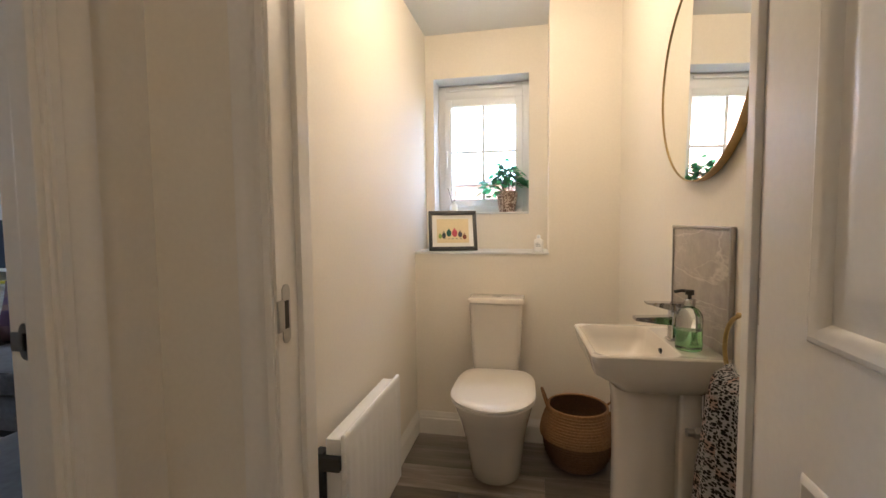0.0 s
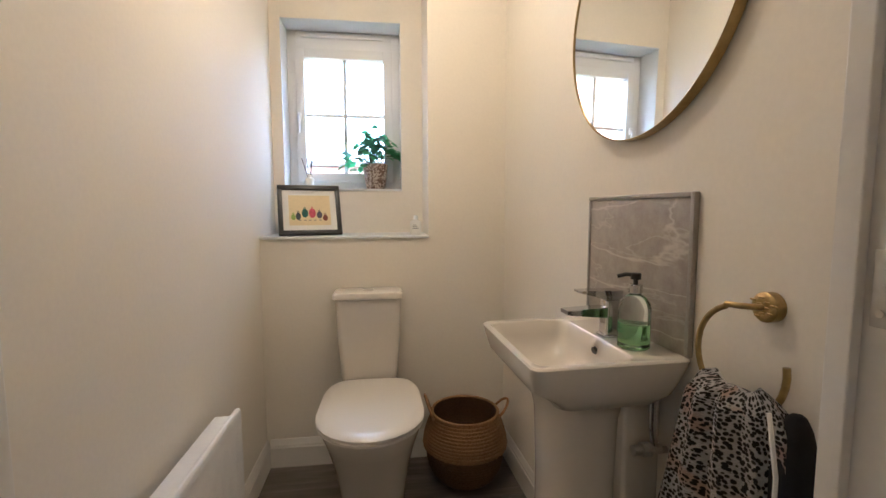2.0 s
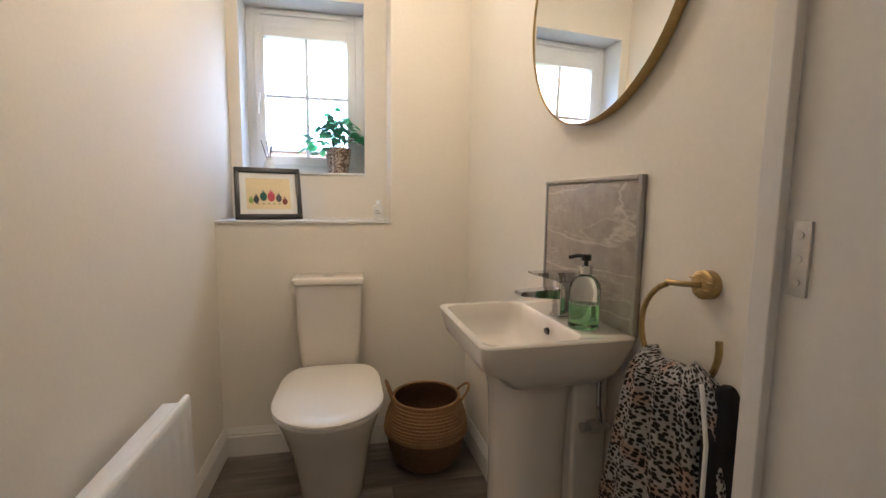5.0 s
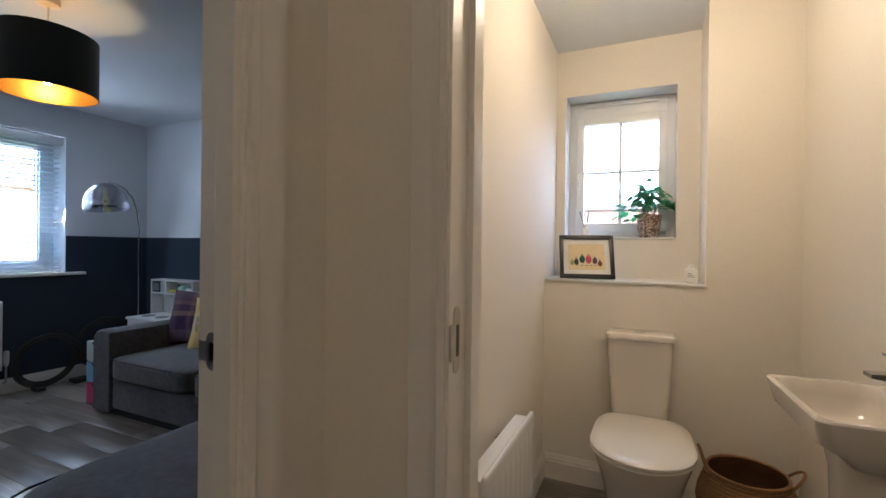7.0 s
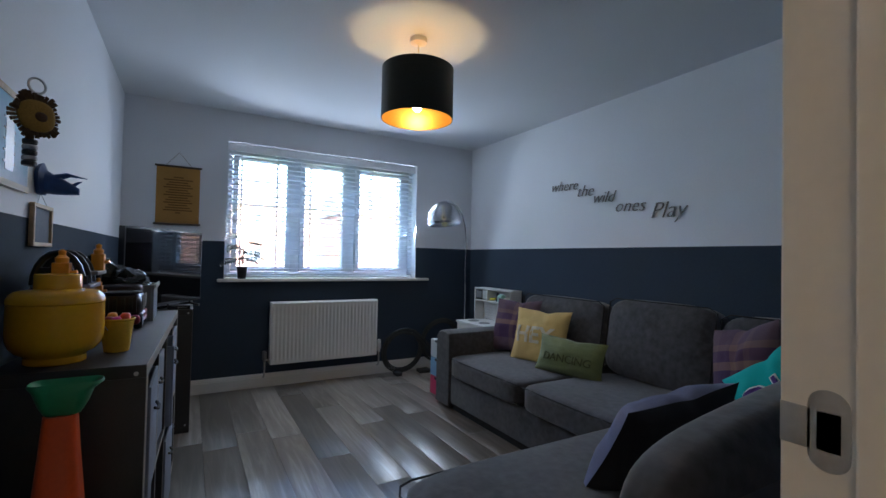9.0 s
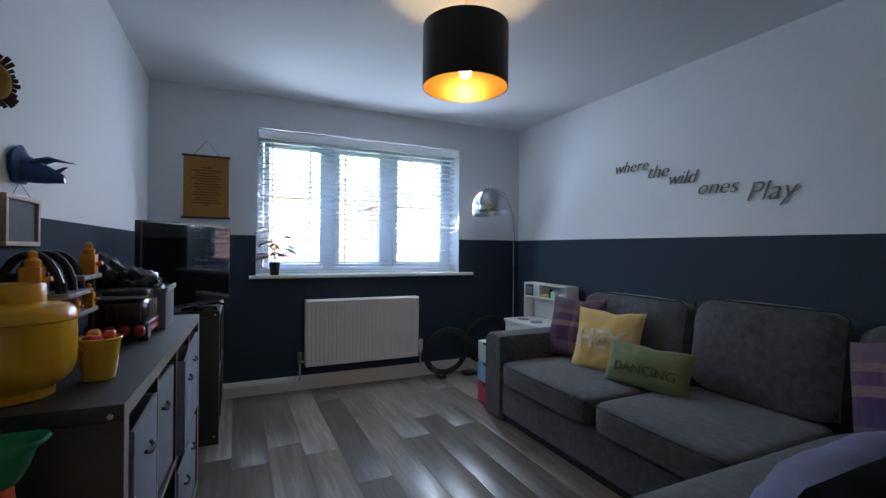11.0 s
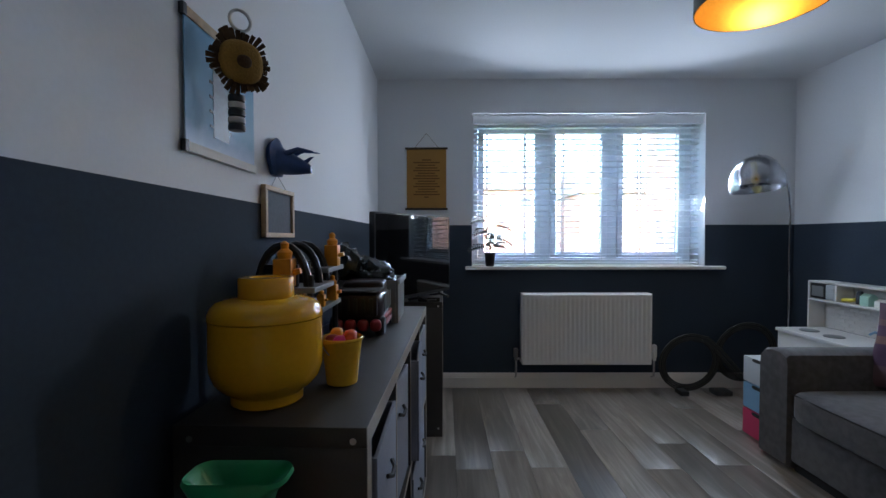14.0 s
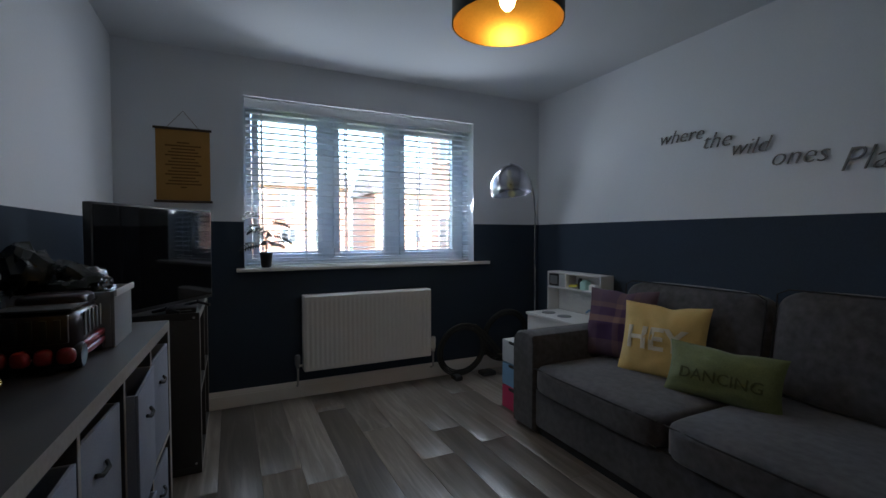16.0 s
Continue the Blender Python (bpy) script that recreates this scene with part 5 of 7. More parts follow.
tube(bm, [fm @ Vector((0.022 * math.cos(a), 0.088 + 0.022 * math.sin(a), 0)) for a in [2 * math.pi * i / 20 for i in range(20)]], 0.0035, 8, closed=True)
part("hanging_ring", bm, M_STEEL, lion, "grey hanging ring")
for i in range(5):
    bm = B()
    lathe(bm, [(0.006, -0.008), (0.017, -0.006), (0.018, 0.0), (0.017, 0.006), (0.006, 0.008)], (lc.x - 0.005, lc.y - 0.012, lc.z - 0.078 - i * 0.016), 18)
    part("striped_tail", bm, M_BLACK if i % 2 == 0 else M_STRIPEW, lion)

dino = thing("dinosaur_head", (2.06, 0.0, 1.41), "deep blue resin horned dinosaur head mounted on the wall", "wall ornament")
dm = frame_m((2.065, 0.0, 1.412), (1, 0, 0), (0, 0, 1))
bm = B()
dz = Vector((0, 1, 0))


def dino_ring(y, cx, cz, rx, rz, n=18, lump=0.0):
    return [(cx + rx * math.cos(a) * (1 + lump * math.sin(3 * a)), y, cz + rz * math.sin(a) * (1 + lump * math.sin(5 * a))) for a in [2 * math.pi * i / n for i in range(n)]]


rings(bm, [dino_ring(0.001, 2.065, 1.418, 0.060, 0.055, lump=0.06), dino_ring(0.014, 2.066, 1.420, 0.064, 0.058, lump=0.07), dino_ring(0.024, 2.068, 1.413, 0.044, 0.042), dino_ring(0.045, 2.070, 1.405, 0.036, 0.036), dino_ring(0.075, 2.073, 1.397, 0.030, 0.028), dino_ring(0.100, 2.075, 1.390, 0.020, 0.019), dino_ring(0.118, 2.076, 1.384, 0.010, 0.012)])
tube(bm, [(2.050, 0.045, 1.430), (2.046, 0.085, 1.445), (2.044, 0.135, 1.438)], 0.010, 8, r2=0.001)
tube(bm, [(2.092, 0.045, 1.428), (2.098, 0.085, 1.442), (2.102, 0.130, 1.434)], 0.010, 8, r2=0.001)
tube(bm, [(2.075, 0.095, 1.402), (2.075, 0.115, 1.418), (2.075, 0.125, 1.422)], 0.008, 8, r2=0.001)
part("head", bm, M_BLUE, dino)

chalk = thing("chalkboard", (2.05, 0.0, 1.18), "small slate board in a pale pine frame hung by a cord", "chalkboard")
bm = B()
for a in ((1.935, 1.18, 2.170, 1.194), (1.935, 1.316, 2.170, 1.330), (1.935, 1.194, 1.950, 1.316), (2.155, 1.194, 2.170, 1.316)):
    box(bm, a[0], 0.003, a[1], a[2], 0.018, a[3], bevel=0.002)
part("frame", bm, M_WOOD, chalk)
bm = B()
box(bm, 1.950, 0.004, 1.194, 2.155, 0.010, 1.316)
part("slate", bm, M_SLATE, chalk)
bm = B()
tube(bm, [(1.99, 0.010, 1.330), (2.05, 0.004, 1.372), (2.11, 0.010, 1.330)], 0.0012, 6)
part("cord", bm, M_STRIPEW, chalk)

# toys on the floor beside the shelf
sprayer = thing("toy_blower", (2.83, 0.20, 0), "green and orange plastic garden toy standing on the floor", "toy")
bm = B()
rings(bm, [rrect(2.83, 0.232, z, a, b, min(a, b) * 0.6) for z, a, b in ((0.0, 0.07, 0.07), (0.02, 0.075, 0.075), (0.40, 0.055, 0.05), (0.44, 0.05, 0.045))])
part("base", bm, M_GREEN, sprayer)
bm = B()
rings(bm, [rrect(2.83, 0.232, z, a, b, min(a, b) * 0.6) for z, a, b in ((0.44, 0.052, 0.047), (0.50, 0.056, 0.052), (0.60, 0.048, 0.044), (0.70, 0.038, 0.036), (0.790, 0.030, 0.030))])
part("body", bm, M_ORANGE, sprayer, "orange plastic body")
bm = B()
rings(bm, [rrect(2.82, 0.235 + o, z + 0.03, a, b, min(a, b) * 0.7) for z, a, b, o in ((0.760, 0.030, 0.034, 0), (0.780, 0.034, 0.045, 0.0), (0.812, 0.036, 0.056, 0), (0.826, 0.034, 0.070, 0.004), (0.832, 0.032, 0.068, 0.004), (0.826, 0.026, 0.060, 0.004), (0.80, 0.020, 0.035, 0))])
part("funnel", bm, M_GREEN, sprayer, "green plastic funnel top")
tubb = thing("storage_tub", (3.00, 0.13, 0), "off-white plastic tub on the floor by the shelf", "storage tub")
bm = B()
lathe(bm, [(0.085, 0), (0.09, 0.004), (0.105, 0.62), (0.110, 0.625), (0.110, 0.640), (0.103, 0.640), (0.10, 0.62), (0.086, 0.01)], (3.00, 0.135, 0), 32)
part("tub", bm, M_PAPERWHITE, tubb)
bm = B()
lathe(bm, [(0.100, 0.60), (0.09, 0.625), (0.04, 0.640), (0.001, 0.643)], (3.00, 0.135, 0), 24)
part("contents", bm, M_OLIVE, tubb, "dark green cloth inside")

for o in (jar, bucket, castle, truck, crate, bag, poster, lion, dino, chalk, sprayer, tubb):
    o.location.x += 0.035

# wall lettering
lettering = thing("wall_lettering", (1.9, W, 1.6), "grey wooden script letters spelling a line on the wall", "wall sign")
for word, x0, x1, z in (("where", 1.305, 1.60, 1.782), ("the", 1.600, 1.765, 1.708), ("wild", 1.770, 1.975, 1.642), ("ones", 1.975, 2.225, 1.555), ("Play", 2.270, 2.530, 1.488)):
    bm = text_bm(word, 1.0, 0.0, Matrix.Identity(4), 0.35, -0.012)
    xs = [v.co.x for v in bm.verts]
    s = (x1 - x0) / (max(xs) - min(xs))
    mx = min(xs)
    bm.free()
    bm = text_bm(word, s, 0.004, frame_m((x0 - mx * s, W - 0.010, z - 0.10 * s), (1, 0, 0.0 if word == "Play" else -0.04), (0, 0, 1)), 0.35, -0.018 * s)
    part("word", bm, M_SIGN, lettering, smooth=False)

# ---- corner sofa ----
SX0, SY = 1.030, 2.262      # outer end of the arm, front
sofa = thing("corner_sofa", (2.2, 2.6, 0), "charcoal velour corner sofa with a chaise and loose back cushions", "sofa")
bm = B()
box(bm, SX0 + 0.05, SY + 0.05, 0.03, 3.88, W - 0.05, 0.26, bevel=0.02)
box(bm, 2.85, 1.20, 0.03, 3.88, SY + 0.06, 0.26, bevel=0.02)
part("base", bm, M_SOFA, sofa)
bm = B()
box(bm, SX0 + 0.21, SY - 0.005, 0.05, 2.81, SY + 0.06, 0.275, bevel=0.018)
part("front_rail", bm, M_SOFA, sofa)
bm = B()
box(bm, SX0 + 0.21, SY + 0.02, 0.0, 2.81, SY + 0.06, 0.05)
part("plinth", bm, M_SOFADK, sofa)
bm = B()
box(bm, 2.820, 1.115, 0.05, 3.90, SY + 0.02, 0.285, bevel=0.025)
part("chaise_base", bm, M_SOFA, sofa)
bm = B()
loops = []
for y in (SY - 0.02, SY - 0.005, SY + 0.05, 2.95, 3.20):
    row = []
    ins = 0.012 if y == SY - 0.02 else 0.0
    for u, z in ((0.0, 0.015), (0.0, 0.30), (0.006, 0.50), (0.018, 0.555), (0.045, 0.585), (0.10, 0.600), (0.155, 0.598), (0.195, 0.580), (0.212, 0.545), (0.215, 0.45), (0.215, 0.015)):
        row.append((SX0 + min(max(u, ins), 0.215 - ins), y, z - (ins if z > 0.4 else -ins)))
    loops.append(row)
rings(bm, loops)
part("arm", bm, M_SOFA, sofa)
bm = B()
sbox(bm, (2.45, W - 0.11, 0.48), (1.40, 0.10, 0.30), 9, 8)
part("back_frame", bm, M_SOFA, sofa)
bm = B()
sbox(bm, (3.785, 2.17, 0.42), (0.125, 1.03, 0.30), 9, 9)
part("side_back", bm, M_SOFA, sofa)
for x0, x1 in ((SX0 + 0.215, 2.10), (2.105, 2.820)):
    bm = B()
    cxm, hx = (x0 + x1) / 2, (x1 - x0) / 2 - 0.004
    sbox(bm, (cxm, (SY + 3.0) / 2 - 0.02, 0.345), (hx, (3.0 - SY) / 2 + 0.03, 0.078), 9, 12, puff=(0, 0, 0.16))
    seat = part("seat_cushion", bm, M_SOFA, sofa)
    bm = B()
    for zz in (0.402, 0.292):
        tube(bm, [(cxm - hx * 0.97, SY - 0.028, zz), (cxm - hx * 0.5, SY - 0.045, zz + 0.004), (cxm + hx * 0.5, SY - 0.045, zz + 0.004), (cxm + hx * 0.97, SY - 0.028, zz)], 0.004, 6)
    part("piping", bm, M_SOFADK, seat)
bm = B()
sbox(bm, (3.235, 2.085, 0.350), (0.42, 1.00, 0.080), 9, 14, puff=(0, 0, 0.14))
seat = part("seat_cushion", bm, M_SOFA, sofa)
bm = B()
tube(bm, [(3.60, 1.083, 0.405), (2.895, 1.083, 0.405), (2.84, 1.11, 0.405), (2.817, 1.165, 0.405), (2.817, 2.2, 0.405)], 0.004, 6)
part("piping", bm, M_SOFADK, seat)
for x0, x1, lean, top in ((1.26, 2.12, -10, 0.865), (2.125, 2.86, -13, 0.90), (2.87, 3.62, -8, 0.88)):
    bm = B()
    m = Matrix.Translation(((x0 + x1) / 2, 2.99, 0.42)) @ Matrix.Rotation(radians(lean * 0.7), 4, 'X')
    sbox(bm, (0, 0, (top - 0.40) / 2), ((x1 - x0) / 2 - 0.004, 0.105, (top - 0.40) / 2), 5.5, 12, puff=(0.02, 0.30, 0.03), m=m)
    cu = part("back_cushion", bm, M_SOFA, sofa)
    bm = B()
    hx, hz = (x1 - x0) / 2 - 0.02, (top - 0.40)
    tube(bm, [m @ Vector(p) for p in ((-hx, -0.085, 0.03), (-hx - 0.005, -0.085, hz - 0.03), (-hx + 0.04, -0.085, hz - 0.005), (hx - 0.04, -0.085, hz - 0.005), (hx + 0.005, -0.085, hz - 0.03), (hx, -0.085, 0.03))], 0.004, 6)
    part("piping", bm, M_SOFADK, cu)
bm = B()
m = Matrix.Translation((3.665, 1.70, 0.41)) @ Matrix.Rotation(radians(6), 4, "X") @ Matrix.Rotation(radians(-2), 4, 'Y')
sbox(bm, (0, 0, 0.215), (0.075, 0.46, 0.215), 4.5, 14, puff=(0.2, 0.02, 0.03), m=m)
part("back_cushion", bm, M_SOFA, sofa)
for x, y in ((SX0 + 0.05, SY + 0.04), (SX0 + 0.05, 3.15), (2.91, 1.20), (3.82, 1.22), (3.82, 3.15)):
    bm = B()
    box(bm, x - 0.025, y - 0.025, 0, x + 0.025, y + 0.025, 0.05, bevel=0.004)
    part("foot", bm, M_DKWOOD, sofa)


def pillow(name, label, c, right, up, w, h, t, mat, seed=1):
    """A stuffed cushion with pinched corners; returns the thing and its pose."""
    m = frame_m(c, right, up)
    o = thing(name, c, label, "cushion")
    n = 30
    bmx = bmesh.new()
    uv = bmx.loops.layers.uv.new("UVMap")
    off = Vector((seed * 3.1, seed * 1.7, 0))

    def surf(i, j, s):
        u, v = 2 * i / n - 1, 2 * j / n - 1
        k = max(0.0, (1 - abs(u) ** 2.6)) ** 0.55 * max(0.0, (1 - abs(v) ** 2.6)) ** 0.55
        x = u * w / 2 * (1 - 0.07 * (1 - v * v))
        y = v * h / 2 * (1 - 0.07 * (1 - u * u)) - (0.035 * h * math.exp(-((u - 0.15) / 0.22) ** 2) if v > 0 else 0.0) * v
        wr = noise.noise(Vector((u * 1.8, v * 1.8, s)) + off) * 0.24 + noise.noise(Vector((u * 4.0, v * 4.0, s)) + off) * 0.12 - 0.16 * math.exp(-((u - 0.15) / 0.10) ** 2) * max(0.0, v)
        return Vector((x, y, s * t / 2 * k * (1 + wr)))
    for s in (-1, 1):
        g = [[bmx.verts.new(surf(i, j, s)) for j in range(n + 1)] for i in range(n + 1)]
        for i in range(n):
            for j in range(n):
                q = [(i, j), (i + 1, j), (i + 1, j + 1), (i, j + 1)]
                f = bmx.faces.new([g[a][b] for a, b in (q if s > 0 else q[::-1])])
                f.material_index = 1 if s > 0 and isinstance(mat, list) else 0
                for lp, (a, b) in zip(f.loops, (q if s > 0 else q[::-1])):
                    lp[uv].uv = (a / n, b / n)
    bmesh.ops.remove_doubles(bmx, verts=bmx.verts, dist=1e-5)
    bmx.transform(m)
    part("cover", bmx, mat, o)

    def laid(body, size, x0, y0, lift, thin=0.0):
        """Letters that follow the swell of the front cover, standing proud of it by lift."""
        t_ = text_bm(body, size, 0.0025, Matrix.Identity(4), 0.0, thin)
        bmesh.ops.subdivide_edges(t_, edges=[e for e in t_.edges if e.calc_length() > 0.02], cuts=2)
        for v_ in t_.verts:
            a, b = v_.co.x + x0, v_.co.y + y0
            i_ = max(0.0, min(n, (a / (w / 2 * 0.95) + 1) / 2 * n))
            j_ = max(0.0, min(n, (b / (h / 2 * 0.95) + 1) / 2 * n))
            v_.co = Vector((a, b, surf(i_, j_, 1).z + lift + v_.co.z))
        t_.transform(m)
        return t_
    return o, laid


plaid, _ = pillow("cushion", "purple and pink plaid wool cushion against the sofa arm", (1.40, 2.76, 0.64), (0.98, 0.20, 0.03), (0.06, 0.28, 1), 0.45, 0.43, 0.13, M_PLAID, 1)
hey, hm = pillow("cushion", "mustard cushion with raised cream letters on the sofa seat", (1.715, 2.735, 0.605), (0.95, 0.30, 0.0), (-0.06, 0.30, 1), 0.45, 0.41, 0.14, M_HEY, 2)
bm = hm("HEY", 0.165, -0.170, -0.055, 0.003, 0.004)
part("raised_letters", bm, M_HEYTXT, hey, "cream fluffy letters", smooth=False)
dance, dmx = pillow("cushion", "small oblong olive satin cushion with dark stitched words", (2.085, 2.66, 0.535), (0.95, 0.28, -0.03), (-0.1, 0.32, 1), 0.48, 0.25, 0.12, M_OLIVE, 3)
bm = dmx("DANCING", 0.072, -0.165, -0.045, 0.002)
part("stitched_letters", bm, M_OLIVETXT, dance, "dark stitched letters", smooth=False)
pl2, _ = pillow("cushion", "purple plaid wool cushion in the sofa corner", (3.11, 2.72, 0.67), (0.80, -0.45, 0.25), (-0.15, 0.25, 1), 0.46, 0.44, 0.14, M_PLAID, 4)
teal, tm = pillow("cushion", "teal knitted cushion with purple and white letters", (3.42, 2.36, 0.685), (0.72, 0.05, 0.66), (-0.60, 0.28, 0.70), 0.35, 0.35, 0.13, M_TEAL, 5)
bm = tm("OH", 0.175, -0.132, -0.060, 0.004)
part("raised_letters", bm, M_PURPLE, teal, "purple letters with a white edge", smooth=False)
bm = tm("OH", 0.175, -0.132, -0.060, 0.0, 0.006)
part("letter_edge", bm, M_PAPERWHITE, teal, smooth=False)
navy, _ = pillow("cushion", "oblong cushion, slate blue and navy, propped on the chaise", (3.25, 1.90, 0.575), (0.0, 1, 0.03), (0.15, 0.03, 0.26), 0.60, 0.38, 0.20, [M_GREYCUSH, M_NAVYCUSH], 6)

# ---- far corner ----
lampf = thing("arc_floor_lamp", (0.22, 3.03, 0), "chrome arc floor lamp with a dome shade", "floor lamp")
bm = B()
lathe(bm, [(0.13, 0), (0.135, 0.004), (0.135, 0.030), (0.125, 0.036), (0.02, 0.038)], (0.22, 3.03, 0), 36)
part("base", bm, M_BLACK, lampf)
bm = B()
arc = [(0.22, 3.03, 0.03), (0.22, 3.03, 1.10), (0.225, 3.03, 1.35), (0.235, 3.005, 1.52), (0.26, 2.95, 1.64), (0.30, 2.86, 1.715), (0.345, 2.76, 1.742), (0.400, 2.655, 1.738)]
tube(bm, arc, 0.0085, 10)
part("arched_pole", bm, M_CHROME, lampf)
bm = B()
prof = []
for i in range(11):
    a = math.pi / 2 * i / 10
    prof.append((0.164 * math.sin(a), 0.190 * math.cos(a)))
dome = [(max(r, 0.004), z) for r, z in prof] + [(0.163, -0.025), (0.157, -0.045), (0.153, -0.045), (0.159, -0.025)] + [(max(r * 0.97, 0.003), z * 0.97) for r, z in prof[::-1]]
dmm = Matrix.Translation((0.40, 2.655, 1.545)) @ pose(0, 0, 0, 3, -7, 0)
lathe(bm, dome, (0, 0, 0), 40, cap0=False, cap1=False, m=dmm)
part("shade", bm, M_DOME, lampf, "mirror-polished dome shade")
bm = B()
lathe(bm, [(0.016, 0.15), (0.018, 0.14), (0.018, 0.09), (0.012, 0.085)], (0, 0, 0), 16, m=dmm)
lathe(bm, [(0.012, 0.085), (0.024, 0.06), (0.029, 0.035), (0.024, 0.010), (0.010, 0.0), (0.001, -0.001)], (0, 0, 0), 18, m=dmm)
part("bulb", bm, M_LEMON, lampf, "unlit amber bulb")

kit = thing("toy_kitchen", (0.62, 3.05, 0), "white wooden toy kitchen with a tiled splashback and shelf", "toy kitchen")
KX0, KX1 = 0.33, 0.93
bm = B()
box(bm, KX0 + 0.005, 2.87, 0.04, KX1, 3.19, 0.52, bevel=0.004)
part("body", bm, M_KITCHEN, kit)
bm = B()
box(bm, KX0, 2.855, 0.522, KX1, 3.20, 0.545, bevel=0.004)
part("worktop", bm, M_KITCHEN, kit)
bm = B()
box(bm, KX0, 3.195, 0.546, KX1, 3.212, 0.875, bevel=0.002)
part("back_panel", bm, M_KITCHEN, kit)
tile = B()
box(tile, -0.034, -0.002, -0.0115, 0.034, 0.002, 0.0115, bevel=0.001)
tile0 = part("tile", tile, M_TILEGREY, kit)
tile0.matrix_basis = Matrix.Translation((KX0 + 0.06, 3.192, 0.565))
for r in range(6):
    for c in range(7):
        x = KX0 + 0.06 + c * 0.072 + (0.036 if r % 2 else 0)
        if (r or c) and x < KX1 - 0.04:
            share("tile", tile0.data, kit, Matrix.Translation((x, 3.192, 0.565 + r * 0.027)))
bm = B()
box(bm, KX0, 3.08, 0.740, KX1, 3.194, 0.752, bevel=0.002)
box(bm, KX0, 3.08, 0.862, KX1, 3.194, 0.875, bevel=0.002)
for x in (KX0, KX0 + 0.215, KX1 - 0.012):
    box(bm, x, 3.08, 0.752, x + 0.012, 3.194, 0.862, bevel=0.001)
box(bm, KX0, 3.08, 0.546, KX0 + 0.012, 3.194, 0.740, bevel=0.001)
box(bm, KX1 - 0.012, 3.08, 0.546, KX1, 3.194, 0.740, bevel=0.001)
part("shelf", bm, M_KITCHEN, kit)
bm = B()
box(bm, KX0 + 0.018, 3.084, 0.757, KX0 + 0.14, 3.19, 0.857, bevel=0.003)
mw = part("microwave_door", bm, M_BLACK, kit, "dark toy microwave door")
bm = B()
box(bm, KX0 + 0.032, 3.080, 0.772, KX0 + 0.125, 3.0835, 0.842, bevel=0.001)
part("window", bm, M_GREYPL, mw)
bm = B()
box(bm, KX0 + 0.142, 3.082, 0.757, KX0 + 0.213, 3.19, 0.857, bevel=0.002)
for r in range(4):
    for c in range(3):
        box(bm, KX0 + 0.155 + c * 0.018, 3.079, 0.775 + r * 0.017, KX0 + 0.168 + c * 0.018, 3.083, 0.786 + r * 0.017)
part("keypad", bm, M_PALEGREY, kit)
for x in (0.47, 0.66):
    bm = B()
    lathe(bm, [(0.055, 0.546), (0.055, 0.550), (0.050, 0.552), (0.001, 0.552)], (x, 2.98, 0), 28)
    part("hob", bm, M_GREYPL, kit)
bm = B()
lathe(bm, [(0.018, 0.546), (0.018, 0.556), (0.008, 0.56), (0.008, 0.61), (0.001, 0.612)], (0.84, 3.10, 0), 16)
tube(bm, [(0.84, 3.10, 0.60), (0.84, 3.06, 0.615), (0.84, 3.03, 0.60)], 0.007, 8)
cyl(bm, (0.82, 3.10, 0.575), (0.86, 3.10, 0.575), 0.006, 8)
part("tap", bm, M_PALEBLUE, kit, "blue plastic tap")
for x, w, h, mt, lb in ((0.72, 0.030, 0.075, M_MINT, "mint green toy carton"), (0.665, 0.016, 0.085, M_BLACK, "small black toy bottle"), (0.81, 0.028, 0.050, M_PAPERWHITE, "white toy carton")):
    o = thing("toy_carton", (x, 3.135, 0.752), lb + " on the toy kitchen shelf", "toy")
    bm = B()
    rings(bm, [rrect(x, 3.135, 0.752 + z, a, b, 0.004) for z, a, b in ((0, w, w), (h * 0.75, w, w), (h, w, w * 0.15))])
    part("carton", bm, mt, o)
o = thing("toy_banana", (0.60, 3.12, 0.752), "yellow toy banana on the toy kitchen shelf", "toy")
bm = B()
tube(bm, [(0.56, 3.12, 0.766), (0.59, 3.115, 0.772), (0.62, 3.115, 0.772), (0.645, 3.12, 0.780)], 0.012, 10)
part("banana", bm, M_LEMON, o)

# folded toy race track against the wall: two loops crossing like an eight
track = thing("toy_race_track", (0.12, 2.55, 0.0), "dark ribbed toy track in a figure of eight", "toy track")
M_TRACK = material("olive_black_plastic", (0.030, 0.031, 0.026), 0.5, vary=0.3)
for k in range(4):
    d = (k - 1.5) * 0.0135
    mt = M_DARK if k % 2 == 0 else M_TRACK
    for cy, cz, r, x in ((2.350, 0.238, 0.200, 0.150), (2.815, 0.300, 0.210, 0.085)):
        bm = B()
        tube(bm, [(x + 0.035 * math.cos(2 * math.pi * i / 56), cy + (r + d) * math.sin(2 * math.pi * i / 56), cz + (r + d) * math.cos(2 * math.pi * i / 56)) for i in range(56)], 0.0068, 6, closed=True)
        part("rail", bm, mt, track)
    bm = B()
    tube(bm, [(0.185, 2.36 + d * 0.6, 0.436 + d), (0.180, 2.46 + d * 0.6, 0.415 + d), (0.165, 2.56 + d * 0.7, 0.330 + d), (0.150, 2.66 + d * 0.7, 0.225 + d), (0.130, 2.74 + d * 0.6, 0.140 + d), (0.115, 2.82, 0.095 + d)], 0.0068, 6)
    part("rail", bm, mt, track)
for y in (2.30, 2.56, 2.62):
    bm = B()
    box(bm, 0.10, y - 0.03, 0.0, 0.20, y + 0.03, 0.035, bevel=0.006)
    part("foot", bm, M_DARK, track)

